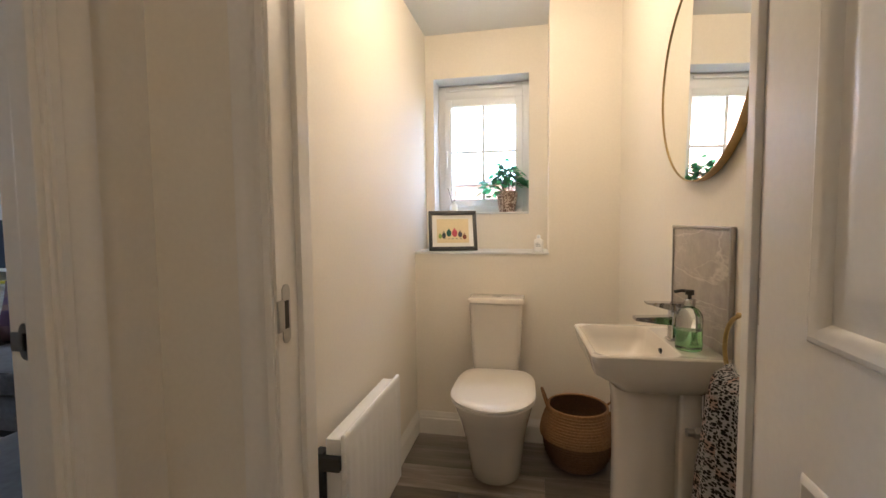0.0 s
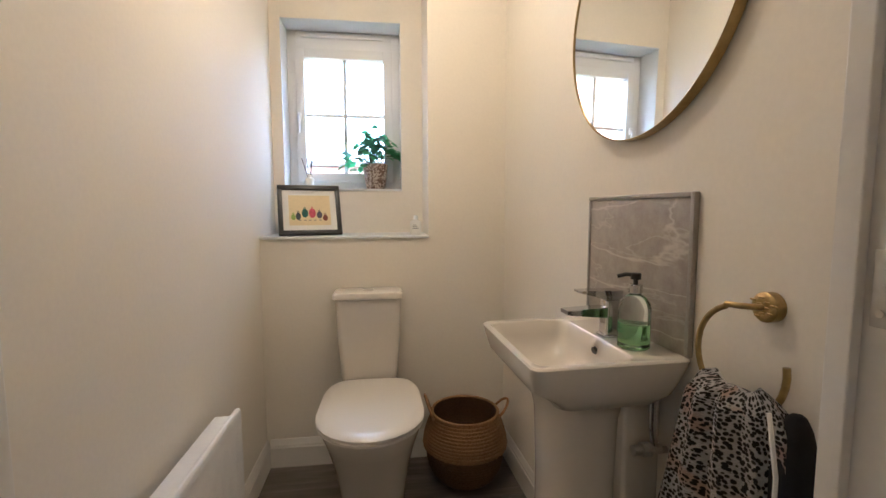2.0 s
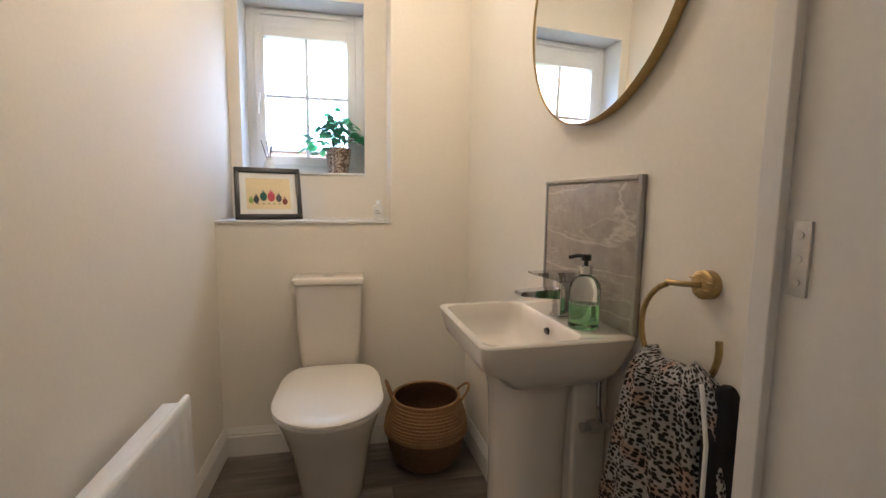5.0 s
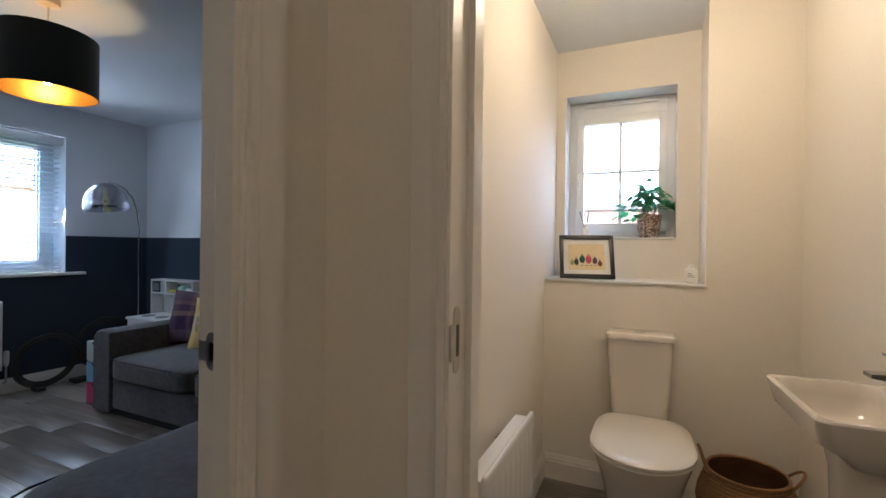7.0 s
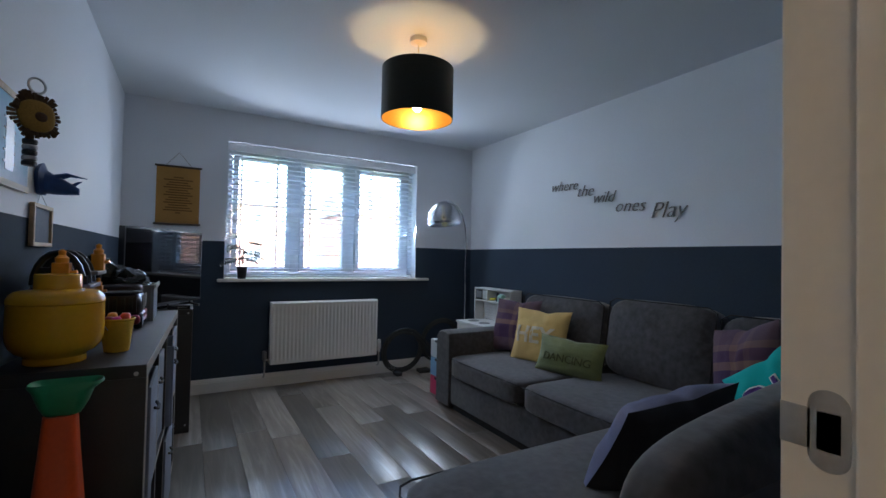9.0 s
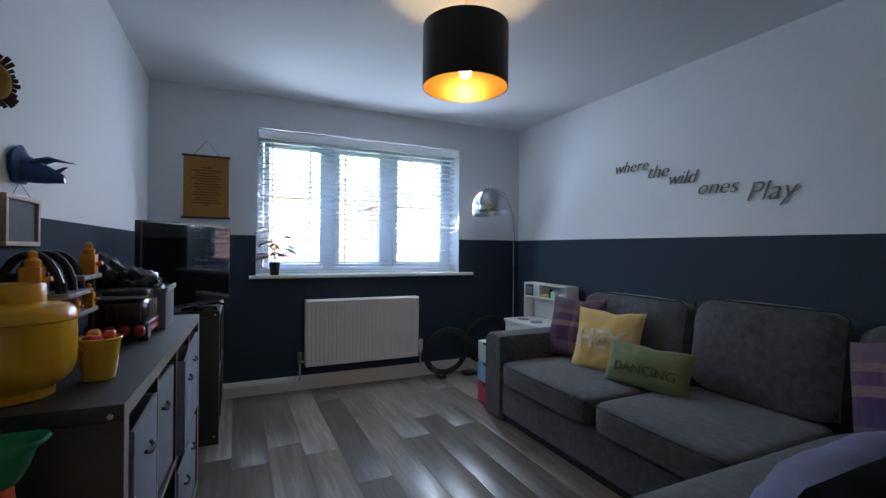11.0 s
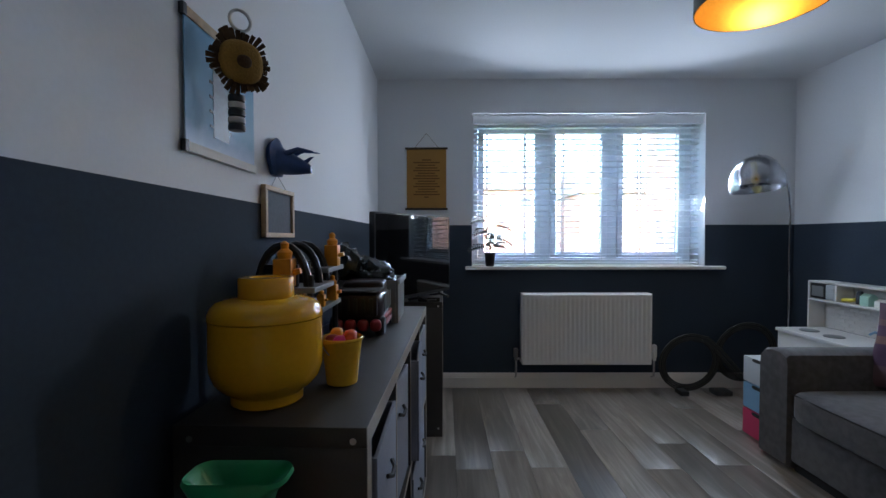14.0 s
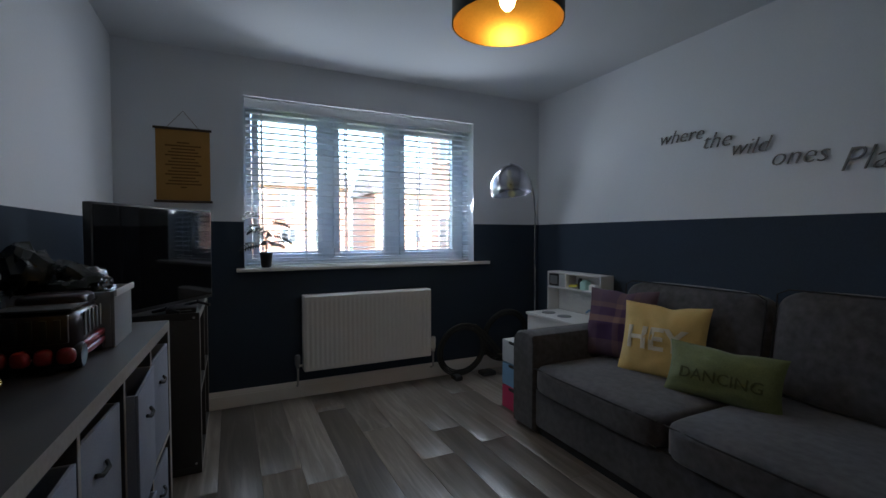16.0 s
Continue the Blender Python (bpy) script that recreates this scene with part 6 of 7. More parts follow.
for i, (mt, lb) in enumerate(((M_CERISE, "cerise"), (M_PALEBLUE, "pale blue"), (M_PALEGREY, "pale grey"))):
    z0 = 0.002 + i * 0.158
    o = thing("storage_brick", (0.90, 2.44, z0), lb + " plastic storage brick in a stack by the sofa", "storage box", "stacked storage bricks")
    bm = B()
    box(bm, 0.785, 2.325, z0, 1.018, 2.56, z0 + 0.150, bevel=0.006)
    part("body", bm, mt, o)
    bm = B()
    lathe(bm, [(0.045, 0.150), (0.045, 0.1575)] if i < 2 else [(0.042, 0.150), (0.042, 0.176), (0.038, 0.180), (0.001, 0.180)], (0.93, 2.44, z0), 24)
    part("stud", bm, mt, o)
    bm = B()
    sbox(bm, (0.90, 2.324, z0 + 0.140), (0.035, 0.004, 0.010), 4, 4)
    part("finger_slot", bm, M_DARK, o)

# ---- wc ----
wrad = thing("radiator", (WX0, 1.85, 0.13), "slim white panel radiator with dark brackets", "radiator")
ry0, ry1, rz0, rz1, rf = 1.565, 2.12, 0.13, 0.582, 4.262
bm = B()
rings(bm, [rrect((rf + rf - 0.018) / 2, (ry0 + ry1) / 2, z, 0.009 - i, (ry1 - ry0) / 2 - j, 0.004) for z, i, j in ((rz0, 0.004, 0.004), (rz0 + 0.006, 0, 0), (rz1 - 0.010, 0, 0), (rz1 - 0.003, 0.002, 0.002), (rz1, 0.005, 0.006))])
n9 = 9 * 8
flute_rows = []
for k, z in enumerate((rz0 + 0.02, rz0 + 0.05, rz0 + 0.07, rz1 - 0.08, rz1 - 0.06, rz1 - 0.02)):
    flute_rows.append([(rf + 0.0005 + (0.0035 * max(0.0, min(1.0, 0.5 + 1.6 * math.cos(2 * math.pi * 9 * i / n9))) if k in (2, 3) else 0.0), ry0 + 0.012 + (ry1 - ry0 - 0.024) * i / n9, z) for i in range(n9 + 1)])
rings(bm, flute_rows, closed=False, cap0=False, cap1=False)
part("front_panel", bm, M_RAD, wrad)
bm = B()
box(bm, WX0 + 0.035, ry0 + 0.01, rz0 + 0.02, rf - 0.022, ry1 - 0.01, rz1 - 0.02, bevel=0.004)
part("rear_panel", bm, M_RAD, wrad)
for y in (ry0 + 0.015, ry0 + 0.42):
    bm = B()
    box(bm, WX0 + 0.002, y - 0.022, rz0 + 0.06, WX0 + 0.034, y + 0.022, rz1 - 0.06, bevel=0.003)
    box(bm, WX0 + 0.010, y - 0.026, rz1 - 0.115, rf - 0.019, y + 0.026, rz1 - 0.07, bevel=0.006)
    part("wall_bracket", bm, M_DARK, wrad, "dark grey plastic bracket")
bm = B()
tube(bm, [(4.21, ry0 + 0.02, rz0 + 0.03), (4.21, ry0 - 0.03, rz0 + 0.03), (4.21, ry0 - 0.03, 0.0)], 0.008, 10)
part("pipe", bm, M_CHROME, wrad)

# toilet
TX = 4.640
toilet = thing("toilet", (TX, 2.45, 0), "white close-coupled toilet with the lid down", "toilet")


def d_ring(z, w, y0, y1, n=28, sq=2.4):
    """A loop with a round front at y0 and a squarer back at y1."""
    out = []
    cy, front, back = y0 + w * 1.08, w * 1.08, y1 - (y0 + w * 1.08)
    for i in range(n):
        a = 2 * math.pi * i / n
        c, s = math.cos(a), math.sin(a)
        if s < 0:
            out.append((TX + w * c, cy + front * s, z))
        else:
            e = 2 / 5.0
            out.append((TX + w * math.copysign(abs(c) ** e, c) * (1 - 0.06 * s), cy + back * abs(s) ** e, z))
    return out


bm = B()
rings(bm, [d_ring(0.0, 0.118, 2.335, 2.70), d_ring(0.010, 0.123, 2.325, 2.70), d_ring(0.10, 0.128, 2.300, 2.70), d_ring(0.24, 0.145, 2.235, 2.70), d_ring(0.34, 0.163, 2.170, 2.70), d_ring(0.40, 0.175, 2.125, 2.70), d_ring(0.425, 0.178, 2.115, 2.70), d_ring(0.430, 0.172, 2.125, 2.69)])
part("pan", bm, M_CERAMIC, toilet)
bm = B()
rings(bm, [d_ring(0.431, 0.184, 2.103, 2.605), d_ring(0.434, 0.188, 2.097, 2.608), d_ring(0.441, 0.188, 2.097, 2.608), d_ring(0.443, 0.185, 2.10, 2.605)])
part("seat", bm, M_SEAT, toilet)
bm = B()
rings(bm, [d_ring(0.4450, 0.185, 2.100, 2.606), d_ring(0.4475, 0.190, 2.094, 2.610), d_ring(0.456, 0.190, 2.094, 2.610), d_ring(0.462, 0.183, 2.103, 2.604), d_ring(0.4645, 0.150, 2.15, 2.58), d_ring(0.4655, 0.06, 2.29, 2.46)])
part("lid", bm, M_SEAT, toilet)
for x in (TX - 0.09, TX + 0.09):
    bm = B()
    cyl(bm, (x - 0.018, 2.612, 0.448), (x + 0.018, 2.612, 0.448), 0.011, 12)
    part("hinge", bm, M_CHROME, toilet)
bm = B()
rings(bm, [rrect(TX - 0.015, 2.695, z, a, b, 0.028) for z, a, b in ((0.43, 0.112, 0.070), (0.46, 0.120, 0.074), (0.60, 0.130, 0.076), (0.795, 0.138, 0.078))])
cis = part("cistern", bm, M_CERAMIC, toilet)
bm = B()
rings(bm, [rrect(TX - 0.015, 2.693, z, a, b, 0.026) for z, a, b in ((0.797, 0.142, 0.080), (0.800, 0.147, 0.083), (0.818, 0.147, 0.083), (0.824, 0.142, 0.079), (0.826, 0.130, 0.068))])
part("cistern_lid", bm, M_CERAMIC, toilet)
bm = B()
lathe(bm, [(0.024, 0.826), (0.024, 0.830), (0.020, 0.832), (0.001, 0.832)], (TX - 0.015, 2.685, 0), 24)
part("flush_button", bm, M_CHROME, toilet, "round chrome flush button")
bm = B()
lathe(bm, [(0.055, 0.20), (0.055, 0.26)], (TX, 2.715, 0), 20)
cyl(bm, (TX, 2.70, 0.18), (TX, 2.772, 0.18), 0.055, 20)
part("waste_pipe", bm, M_UPVC, toilet)

# basin on a pedestal
basin = thing("wash_basin", (5.15, 1.75, 0), "white ceramic basin on a full pedestal", "wash basin")
BC, BZ = (5.140, 1.748), 0.871
bm = B()
loops = [rrect(BC[0] + 0.02, BC[1], BZ - z, hx, hy, r) for z, hx, hy, r in ((0.115, 0.105, 0.125, 0.03), (0.112, 0.115, 0.138, 0.035), (0.085, 0.140, 0.160, 0.035))]
loops += [rrect(BC[0], BC[1], BZ - z, hx, hy, r) for z, hx, hy, r in ((0.060, 0.160, 0.174, 0.03), (0.020, 0.171, 0.184, 0.026), (0.004, 0.1735, 0.188, 0.024), (0.0, 0.170, 0.185, 0.022))]
loops += [rrect(BC[0] - 0.050, BC[1], BZ - z, hx, hy, r) for z, hx, hy, r in ((0.0, 0.110, 0.172, 0.03), (0.004, 0.106, 0.168, 0.03), (0.035, 0.098, 0.158, 0.035), (0.075, 0.085, 0.140, 0.05), (0.092, 0.060, 0.105, 0.05), (0.096, 0.02, 0.03, 0.018))]
rings(bm, loops)
part("bowl", bm, M_CERAMIC, basin)
bm = B()
rings(bm, [rrect(5.150, 1.748, z, a, b, 0.075, 10) for z, a, b in ((0, 0.105, 0.098), (0.02, 0.102, 0.095), (0.25, 0.092, 0.085), (0.55, 0.090, 0.084), (0.70, 0.094, 0.090), (0.765, 0.104, 0.105))])
part("pedestal", bm, M_CERAMIC, basin)
bm = B()
lathe(bm, [(0.019, 0.0), (0.019, 0.002), (0.012, 0.003), (0.001, 0.0035)], (BC[0] - 0.05, BC[1], BZ - 0.0955), 20)
part("plughole", bm, M_CHROME, basin)
bm = B()
cyl(bm, (5.1855, 1.735, BZ - 0.032), (5.1925, 1.735, BZ - 0.030), 0.010, 16)
part("overflow_hole", bm, M_BLACK, basin, "dark overflow hole")
bm = B()
tube(bm, [(5.268, 1.628, 0.765), (5.268, 1.628, 0.70), (5.275, 1.628, 0.66), (5.290, 1.628, 0.645), (WX1 + 0.004, 1.628, 0.645)], 0.008, 10)
part("supply_pipe", bm, M_CHROME, basin)
bm = B()
cyl(bm, (5.225, 1.628, 0.650), (5.290, 1.628, 0.650), 0.011, 10)
cyl(bm, (5.245, 1.628, 0.650), (5.265, 1.628, 0.650), 0.016, 6)
part("isolating_valve", bm, M_STEEL, basin, "dull metal isolating valve")
bm = B()
rings(bm, [rrect(5.262, 1.70, z, 0.045, 0.05, 0.01) for z in (0.0, 0.75)])
part("rear_column", bm, M_CERAMIC, basin)

tap = thing("basin_tap", (5.235, 1.752, BZ), "chrome single-lever basin mixer tap", "tap")
bm = B()
rings(bm, [rrect(5.235, 1.752, BZ + z, a, a, 0.006) for z, a in ((0.0, 0.024), (0.004, 0.024), (0.006, 0.019), (0.085, 0.018), (0.088, 0.016))])
part("body", bm, M_CHROME, tap)
bm = B()
rings(bm, [[(x, 1.752 - w, z), (x, 1.752 + w, z), (x, 1.752 + w, z + h), (x, 1.752 - w, z + h)] for x, w, z, h in ((5.228, 0.017, BZ + 0.046, 0.026), (5.18, 0.018, BZ + 0.050, 0.020), (5.130, 0.019, BZ + 0.056, 0.012), (5.118, 0.019, BZ + 0.058, 0.009))])
part("spout", bm, M_CHROME, tap)
bm = B()
rings(bm, [[(x, 1.752 - w, z), (x, 1.752 + w, z), (x, 1.752 + w, z + h), (x, 1.752 - w, z + h)] for x, w, z, h in ((5.256, 0.019, BZ + 0.090, 0.020), (5.215, 0.020, BZ + 0.090, 0.022), (5.165, 0.018, BZ + 0.104, 0.008), (5.150, 0.017, BZ + 0.107, 0.005))])
part("lever", bm, M_CHROME, tap)

soap = thing("soap_bottle", (5.235, 1.655, BZ), "clear pump bottle half full of green liquid soap", "soap dispenser")
sc = (5.235, 1.655, BZ)
bm = B()
lathe(bm, [(0.030, 0.0005), (0.0335, 0.004), (0.0335, 0.088), (0.031, 0.100), (0.022, 0.112), (0.0125, 0.118), (0.0125, 0.126)], sc, 32)
g = part("bottle", bm, M_CLEAR, soap)
bm = B()
lathe(bm, [(0.028, 0.003), (0.0315, 0.006), (0.0315, 0.055), (0.001, 0.0551)], sc, 32)
part("liquid_soap", bm, M_SOAP, soap, "green liquid soap")
bm = B()
lathe(bm, [(0.0145, 0.122), (0.0145, 0.138), (0.012, 0.140)], sc, 20)
part("collar", bm, M_CHROME, soap, "silver pump collar")
bm = B()
lathe(bm, [(0.005, 0.138), (0.005, 0.150), (0.011, 0.151), (0.011, 0.163), (0.009, 0.165), (0.001, 0.165)], sc, 18)
tube(bm, [(sc[0], sc[1], sc[2] + 0.160), (sc[0] - 0.018, sc[1] + 0.008, sc[2] + 0.161), (sc[0] - 0.034, sc[1] + 0.016, sc[2] + 0.156)], 0.0045, 8)
part("pump_head", bm, M_BLACK, soap, "black pump head")
bm = B()
lm = frame_m((sc[0] - 0.0338, sc[1], sc[2] + 0.038), (0, -1, 0), (0, 0, 1))
for i in range(3):
    box(bm, -0.010, i * 0.008, -0.0006, 0.010 - 0.004 * i, i * 0.008 + 0.0025, 0.0004, m=lm)
part("label_print", bm, M_GREEN, soap, "green printed label lines")

splash = thing("splashback", (WX1, 1.77, BZ), "grey veined stone splashback panel with a metal edge trim", "splashback")
bm = B()
box(bm, WX1 - 0.010, 1.573, BZ + 0.002, WX1, 1.966, 1.196, bevel=0.001)
part("panel", bm, M_MARBLE, splash)
M_TRIMGREY = material("brushed_grey_trim", (0.36, 0.34, 0.31), 0.4, 0.6, vary=0.1)
bm = B()
box(bm, WX1 - 0.014, 1.562, BZ + 0.002, WX1, 1.5725, 1.207, bevel=0.003)
box(bm, WX1 - 0.014, 1.573, 1.1965, WX1, 1.976, 1.207, bevel=0.003)
box(bm, WX1 - 0.013, 1.9665, BZ + 0.002, WX1, 1.976, 1.196, bevel=0.003)
part("edge_trim", bm, M_TRIMGREY, splash)

mirror = thing("round_mirror", (WX1, 1.815, 1.685), "round wall mirror in a slim brushed brass frame", "mirror")
MC, MR = (1.762, 1.650), 0.315
bm = B()
rings(bm, [circle((WX1 - 0.001, *MC), MR - 0.004, 72, "x"), circle((WX1 - 0.020, *MC), MR - 0.004, 72, "x")])
part("glass", bm, M_MIRROR, mirror, "silvered mirror glass")
bm = B()
rings(bm, [circle((x, *MC), r, 96, "x") for x, r in ((WX1 - 0.001, MR), (WX1 - 0.023, MR), (WX1 - 0.024, MR - 0.001), (WX1 - 0.023, MR - 0.003), (WX1 - 0.018, MR - 0.003))], cap0=False, cap1=False)
part("mirror_frame", bm, M_BRASS, mirror)

ring = thing("towel_ring", (WX1, 1.394, 1.015), "brushed brass towel ring with a hammered rosette", "towel ring")
bm = B()
rm = frame_m((WX1, 1.394, 1.015), (0, -1, 0), (0, 0, 1)) @ pose(0, 0, 0, 0, 0, 0)
rsgn = -1 if rm.col[2].x > 0 else 1
lathe(bm, [(0.0005, 0.020), (0.013, 0.020), (0.021, 0.019), (0.0245, 0.016), (0.0245, 0.0)], (0, 0, 0), 32, m=rm @ Matrix.Diagonal((1, 1, rsgn, 1)))
for i in range(10):
    a = i * 2.39
    r = 0.006 + 0.0017 * i
    sbox(bm, (r * math.cos(a), r * math.sin(a), 0.0195 * rsgn), (0.006, 0.002, 0.002), 2.5, 4, m=rm)
part("rosette", bm, M_BRASS, ring)
bm = B()
pts = [(WX1 - 0.018, 1.394, 1.015), (WX1 - 0.034, 1.396, 1.016), (WX1 - 0.050, 1.410, 1.016), (WX1 - 0.053, 1.430, 1.015)]
rc = (WX1 - 0.053, 1.402, 0.930)
pts2 = pts[:4] + [(rc[0], rc[1] + 0.086 * math.cos(radians(70 - i * 10.4)), rc[2] + 0.086 * math.sin(radians(70 - i * 10.4))) for i in range(26)]
tube(bm, pts2, 0.0052, 10)
part("hoop", bm, M_BRASS, ring)

# towel drawn through the ring
towel = thing("hand_towel", (WX1 - 0.06, 1.40, 0.40), "dark-spotted terry towel draped through the brass ring", "towel")
bmx = bmesh.new()
uvl = bmx.loops.layers.uv.new("UVMap")
NU, NV = 64, 40
grid = []
for j in range(NV + 1):
    v = j / NV
    z = 0.912 - 0.56 * v
    spread = 0.082 + 0.062 * min(1, v * 1.6) + 0.02 * v
    row = []
    for i in range(NU + 1):
        u = i / NU
        a = 2 * math.pi * u
        yc = 1.390 + 0.022 * v
        fold = 0.013 * math.sin(6 * a + 2.0 * v) * min(1, 0.3 + v) + 0.008 * math.sin(11 * a + 1.3 + 4 * v)
        depth = 0.036 + 0.012 * min(1, v * 2)
        top = max(0.0, 1 - v * 9)
        k = math.sqrt(max(0, 1 - top * top)) if v < 0.11 else 1.0
        k = max(k, 0.05)
        y = yc + (spread + fold * 0.6) * math.cos(a) * (0.5 + 0.5 * k)
        x = WX1 - 0.062 + (depth + fold) * math.sin(a) * k
        x = min(x, WX1 - 0.006)
        zz = z + 0.022 * math.cos(2 * a) * top + 0.012 * math.sin(3 * a) * v - 0.03 * abs(math.cos(a)) * top
        row.append(bmx.verts.new((x, y, zz)))
    grid.append(row)
for j in range(NV):
    for i in range(NU):
        f = bmx.faces.new((grid[j][i], grid[j][i + 1], grid[j + 1][i + 1], grid[j + 1][i]))
        for lp, (a, b) in zip(f.loops, ((i, j), (i + 1, j), (i + 1, j + 1), (i, j + 1))):
            lp[uvl].uv = (a / NU * 0.62, b / NV * 0.66)
bmx.faces.new(grid[0][:-1])
part("terry_cloth", bmx, M_TOWEL, towel)
bm = B()
tube(bm, [(WX1 - 0.088, 1.308, 0.885), (WX1 - 0.090, 1.290, 0.80), (WX1 - 0.094, 1.286, 0.66), (WX1 - 0.098, 1.296, 0.50), (WX1 - 0.098, 1.306, 0.37)], 0.0032, 8)
part("hem", bm, M_PAPERWHITE, towel, "white stitched hem")
bm = B()
sbox(bm, (WX1 - 0.050, 1.300, 0.615), (0.036, 0.030, 0.27), 2.6, 10)
part("lining_side", bm, M_NAVYCUSH, towel, "plain dark reverse side")

for o in (splash, mirror, ring, towel):
    o.matrix_world = SKEW @ o.matrix_basis
for o in (basin, tap, soap):
    o.matrix_world = Matrix.Translation((0.009, 0, 0)) @ SKEW @ o.matrix_basis
mirror.matrix_world = mirror.matrix_world @ Matrix.Rotation(radians(0.7), 4, 'Y')

basket = thing("seagrass_basket", (5.035, 2.600, 0), "bellied two-tone seagrass basket with two loop handles", "basket")
bcx, bcy = 5.035, 2.600
bm = B()
LOW = [(0.085, 0.0), (0.102, 0.003), (0.132, 0.03), (0.152, 0.075), (0.163, 0.125), (0.166, 0.165)]
UPP = [(0.166, 0.165), (0.176, 0.172), (0.180, 0.190), (0.174, 0.235), (0.160, 0.285), (0.146, 0.322), (0.143, 0.342)]
lathe(bm, LOW, (bcx, bcy, 0), 44, cap1=False)
part("lower_weave", bm, M_ROPEDK, basket, "darker seagrass base")
bm = B()
lathe(bm, UPP, (bcx, bcy, 0), 44, cap0=False, cap1=False)
part("upper_weave", bm, M_ROPE, basket)
bm = B()
lathe(bm, [(0.140, 0.342), (0.141, 0.322), (0.154, 0.285), (0.166, 0.235), (0.168, 0.19), (0.155, 0.12), (0.125, 0.04), (0.09, 0.012), (0.001, 0.01)], (bcx, bcy, 0), 40, cap0=False)
part("inside", bm, M_ROPEDK, basket)
for k in range(24):
    z = 0.008 + k * 0.0143
    r = np.interp(z, [p[1] for p in LOW + UPP[1:]], [p[0] for p in LOW + UPP[1:]])
    bm = B()
    tube(bm, [(bcx + (r + 0.0002 + 0.0012 * (i % 2)) * math.cos(2 * math.pi * i / 88), bcy + (r + 0.0002 + 0.0012 * (i % 2)) * math.sin(2 * math.pi * i / 88), z + 0.0016 * (-1) ** (i + k)) for i in range(88)], 0.0044, 6, closed=True)
    part("woven_coil", bm, M_ROPE if k > 11 else M_ROPEDK, basket)
bm = B()
tube(bm, [(bcx + 0.143 * math.cos(a), bcy + 0.143 * math.sin(a), 0.343) for a in [2 * math.pi * i / 48 for i in range(48)]], 0.0065, 8, closed=True)
part("rim", bm, M_ROPE, basket)
for sg in (-1, 1):
    bm = B()
    cxh = bcx + sg * 0.143
    pts = []
    for i in range(13):
        a = math.pi * i / 12
        lean = 0.03 if sg > 0 else -0.02
        pts.append((cxh + lean * math.sin(a) * 1.6, bcy + 0.05 * math.cos(a), 0.325 + (0.105 if sg < 0 else 0.060) * math.sin(a)))
    tube(bm, pts, 0.006, 8)
    part("handle", bm, M_ROPE, basket)

basket.scale.z = 0.88

# picture on the ledge
pm = frame_m((4.226, 2.835, LEDGE), (0.262, 0.070, 0), (-0.02, 0.075, 0.215)) @ Matrix.Diagonal((1.035, 1.06, 1, 1))
PW, PH = 0.272, 0.228
pic = thing("framed_picture", pm.translation, "black-framed fruit print leaning on the wc ledge", "picture")
bm = B()
for a in ((0, 0, PW, 0.020), (0, PH - 0.020, PW, PH), (0, 0.020, 0.020, PH - 0.020), (PW - 0.020, 0.020, PW, PH - 0.020)):
    box(bm, a[0], a[1], 0, a[2], a[3], 0.018, bevel=0.002, m=pm)
part("frame", bm, M_BLACK, pic)
bm = B()
box(bm, 0.02, 0.02, 0.001, PW - 0.02, PH - 0.02, 0.006, m=pm)
part("mount", bm, M_PAPERWHITE, pic)
bm = B()
box(bm, 0.046, 0.045, 0.0062, PW - 0.046, PH - 0.045, 0.0072, m=pm)
part("print", bm, M_CREAMPRINT, pic)
cols = [(0.30, 0.40, 0.10), (0.05, 0.06, 0.07), (0.03, 0.12, 0.10), (0.60, 0.10, 0.14), (0.10, 0.09, 0.12), (0.22, 0.07, 0.05)]
for i, (u, v, w, h) in enumerate(((0.064, 0.082, 0.010, 0.013), (0.085, 0.086, 0.011, 0.017), (0.114, 0.100, 0.014, 0.020), (0.146, 0.100, 0.015, 0.022), (0.177, 0.092, 0.012, 0.016), (0.202, 0.078, 0.011, 0.014))):
    bm = B()
    n = 20
    rings(bm, [[pm @ Vector((u + w * math.cos(2 * math.pi * k / n), v + h * math.sin(2 * math.pi * k / n), d)) for k in range(n)] for d in (0.0073, 0.0080)])
    for s in (-1, 0, 1):
        box(bm, u + s * 0.004 - 0.0012, v + h, 0.0073, u + s * 0.004 + 0.0012, v + h + 0.009 - abs(s) * 0.003, 0.0080, m=pm)
    part("printed_fruit", bm, material("fruit_ink", cols[i], 0.8, vary=0.25, scale=60), pic)
bm = B()
for i in range(5):
    box(bm, 0.085 + i * 0.022, 0.066, 0.0073, 0.097 + i * 0.022, 0.069, 0.0078, m=pm)
part("caption_bar", bm, M_GREYPL, pic, "small printed caption marks")

ivy = thing("potted_plant", (4.655, 3.155, 1.28), "leafy green plant in a brown patterned ceramic pot", "potted plant")
ic = Vector((4.655, 3.155, 1.28))
bm = B()
lathe(bm, [(0.046, 0), (0.049, 0.003), (0.056, 0.04), (0.064, 0.10), (0.0655, 0.128), (0.063, 0.130), (0.060, 0.12), (0.050, 0.02)], ic, 36)
part("pot", bm, M_POT, ivy)
bm = B()
lathe(bm, [(0.0605, 0.112), (0.03, 0.118), (0.001, 0.12)], ic, 24)
part("soil", bm, M_SOIL, ivy)


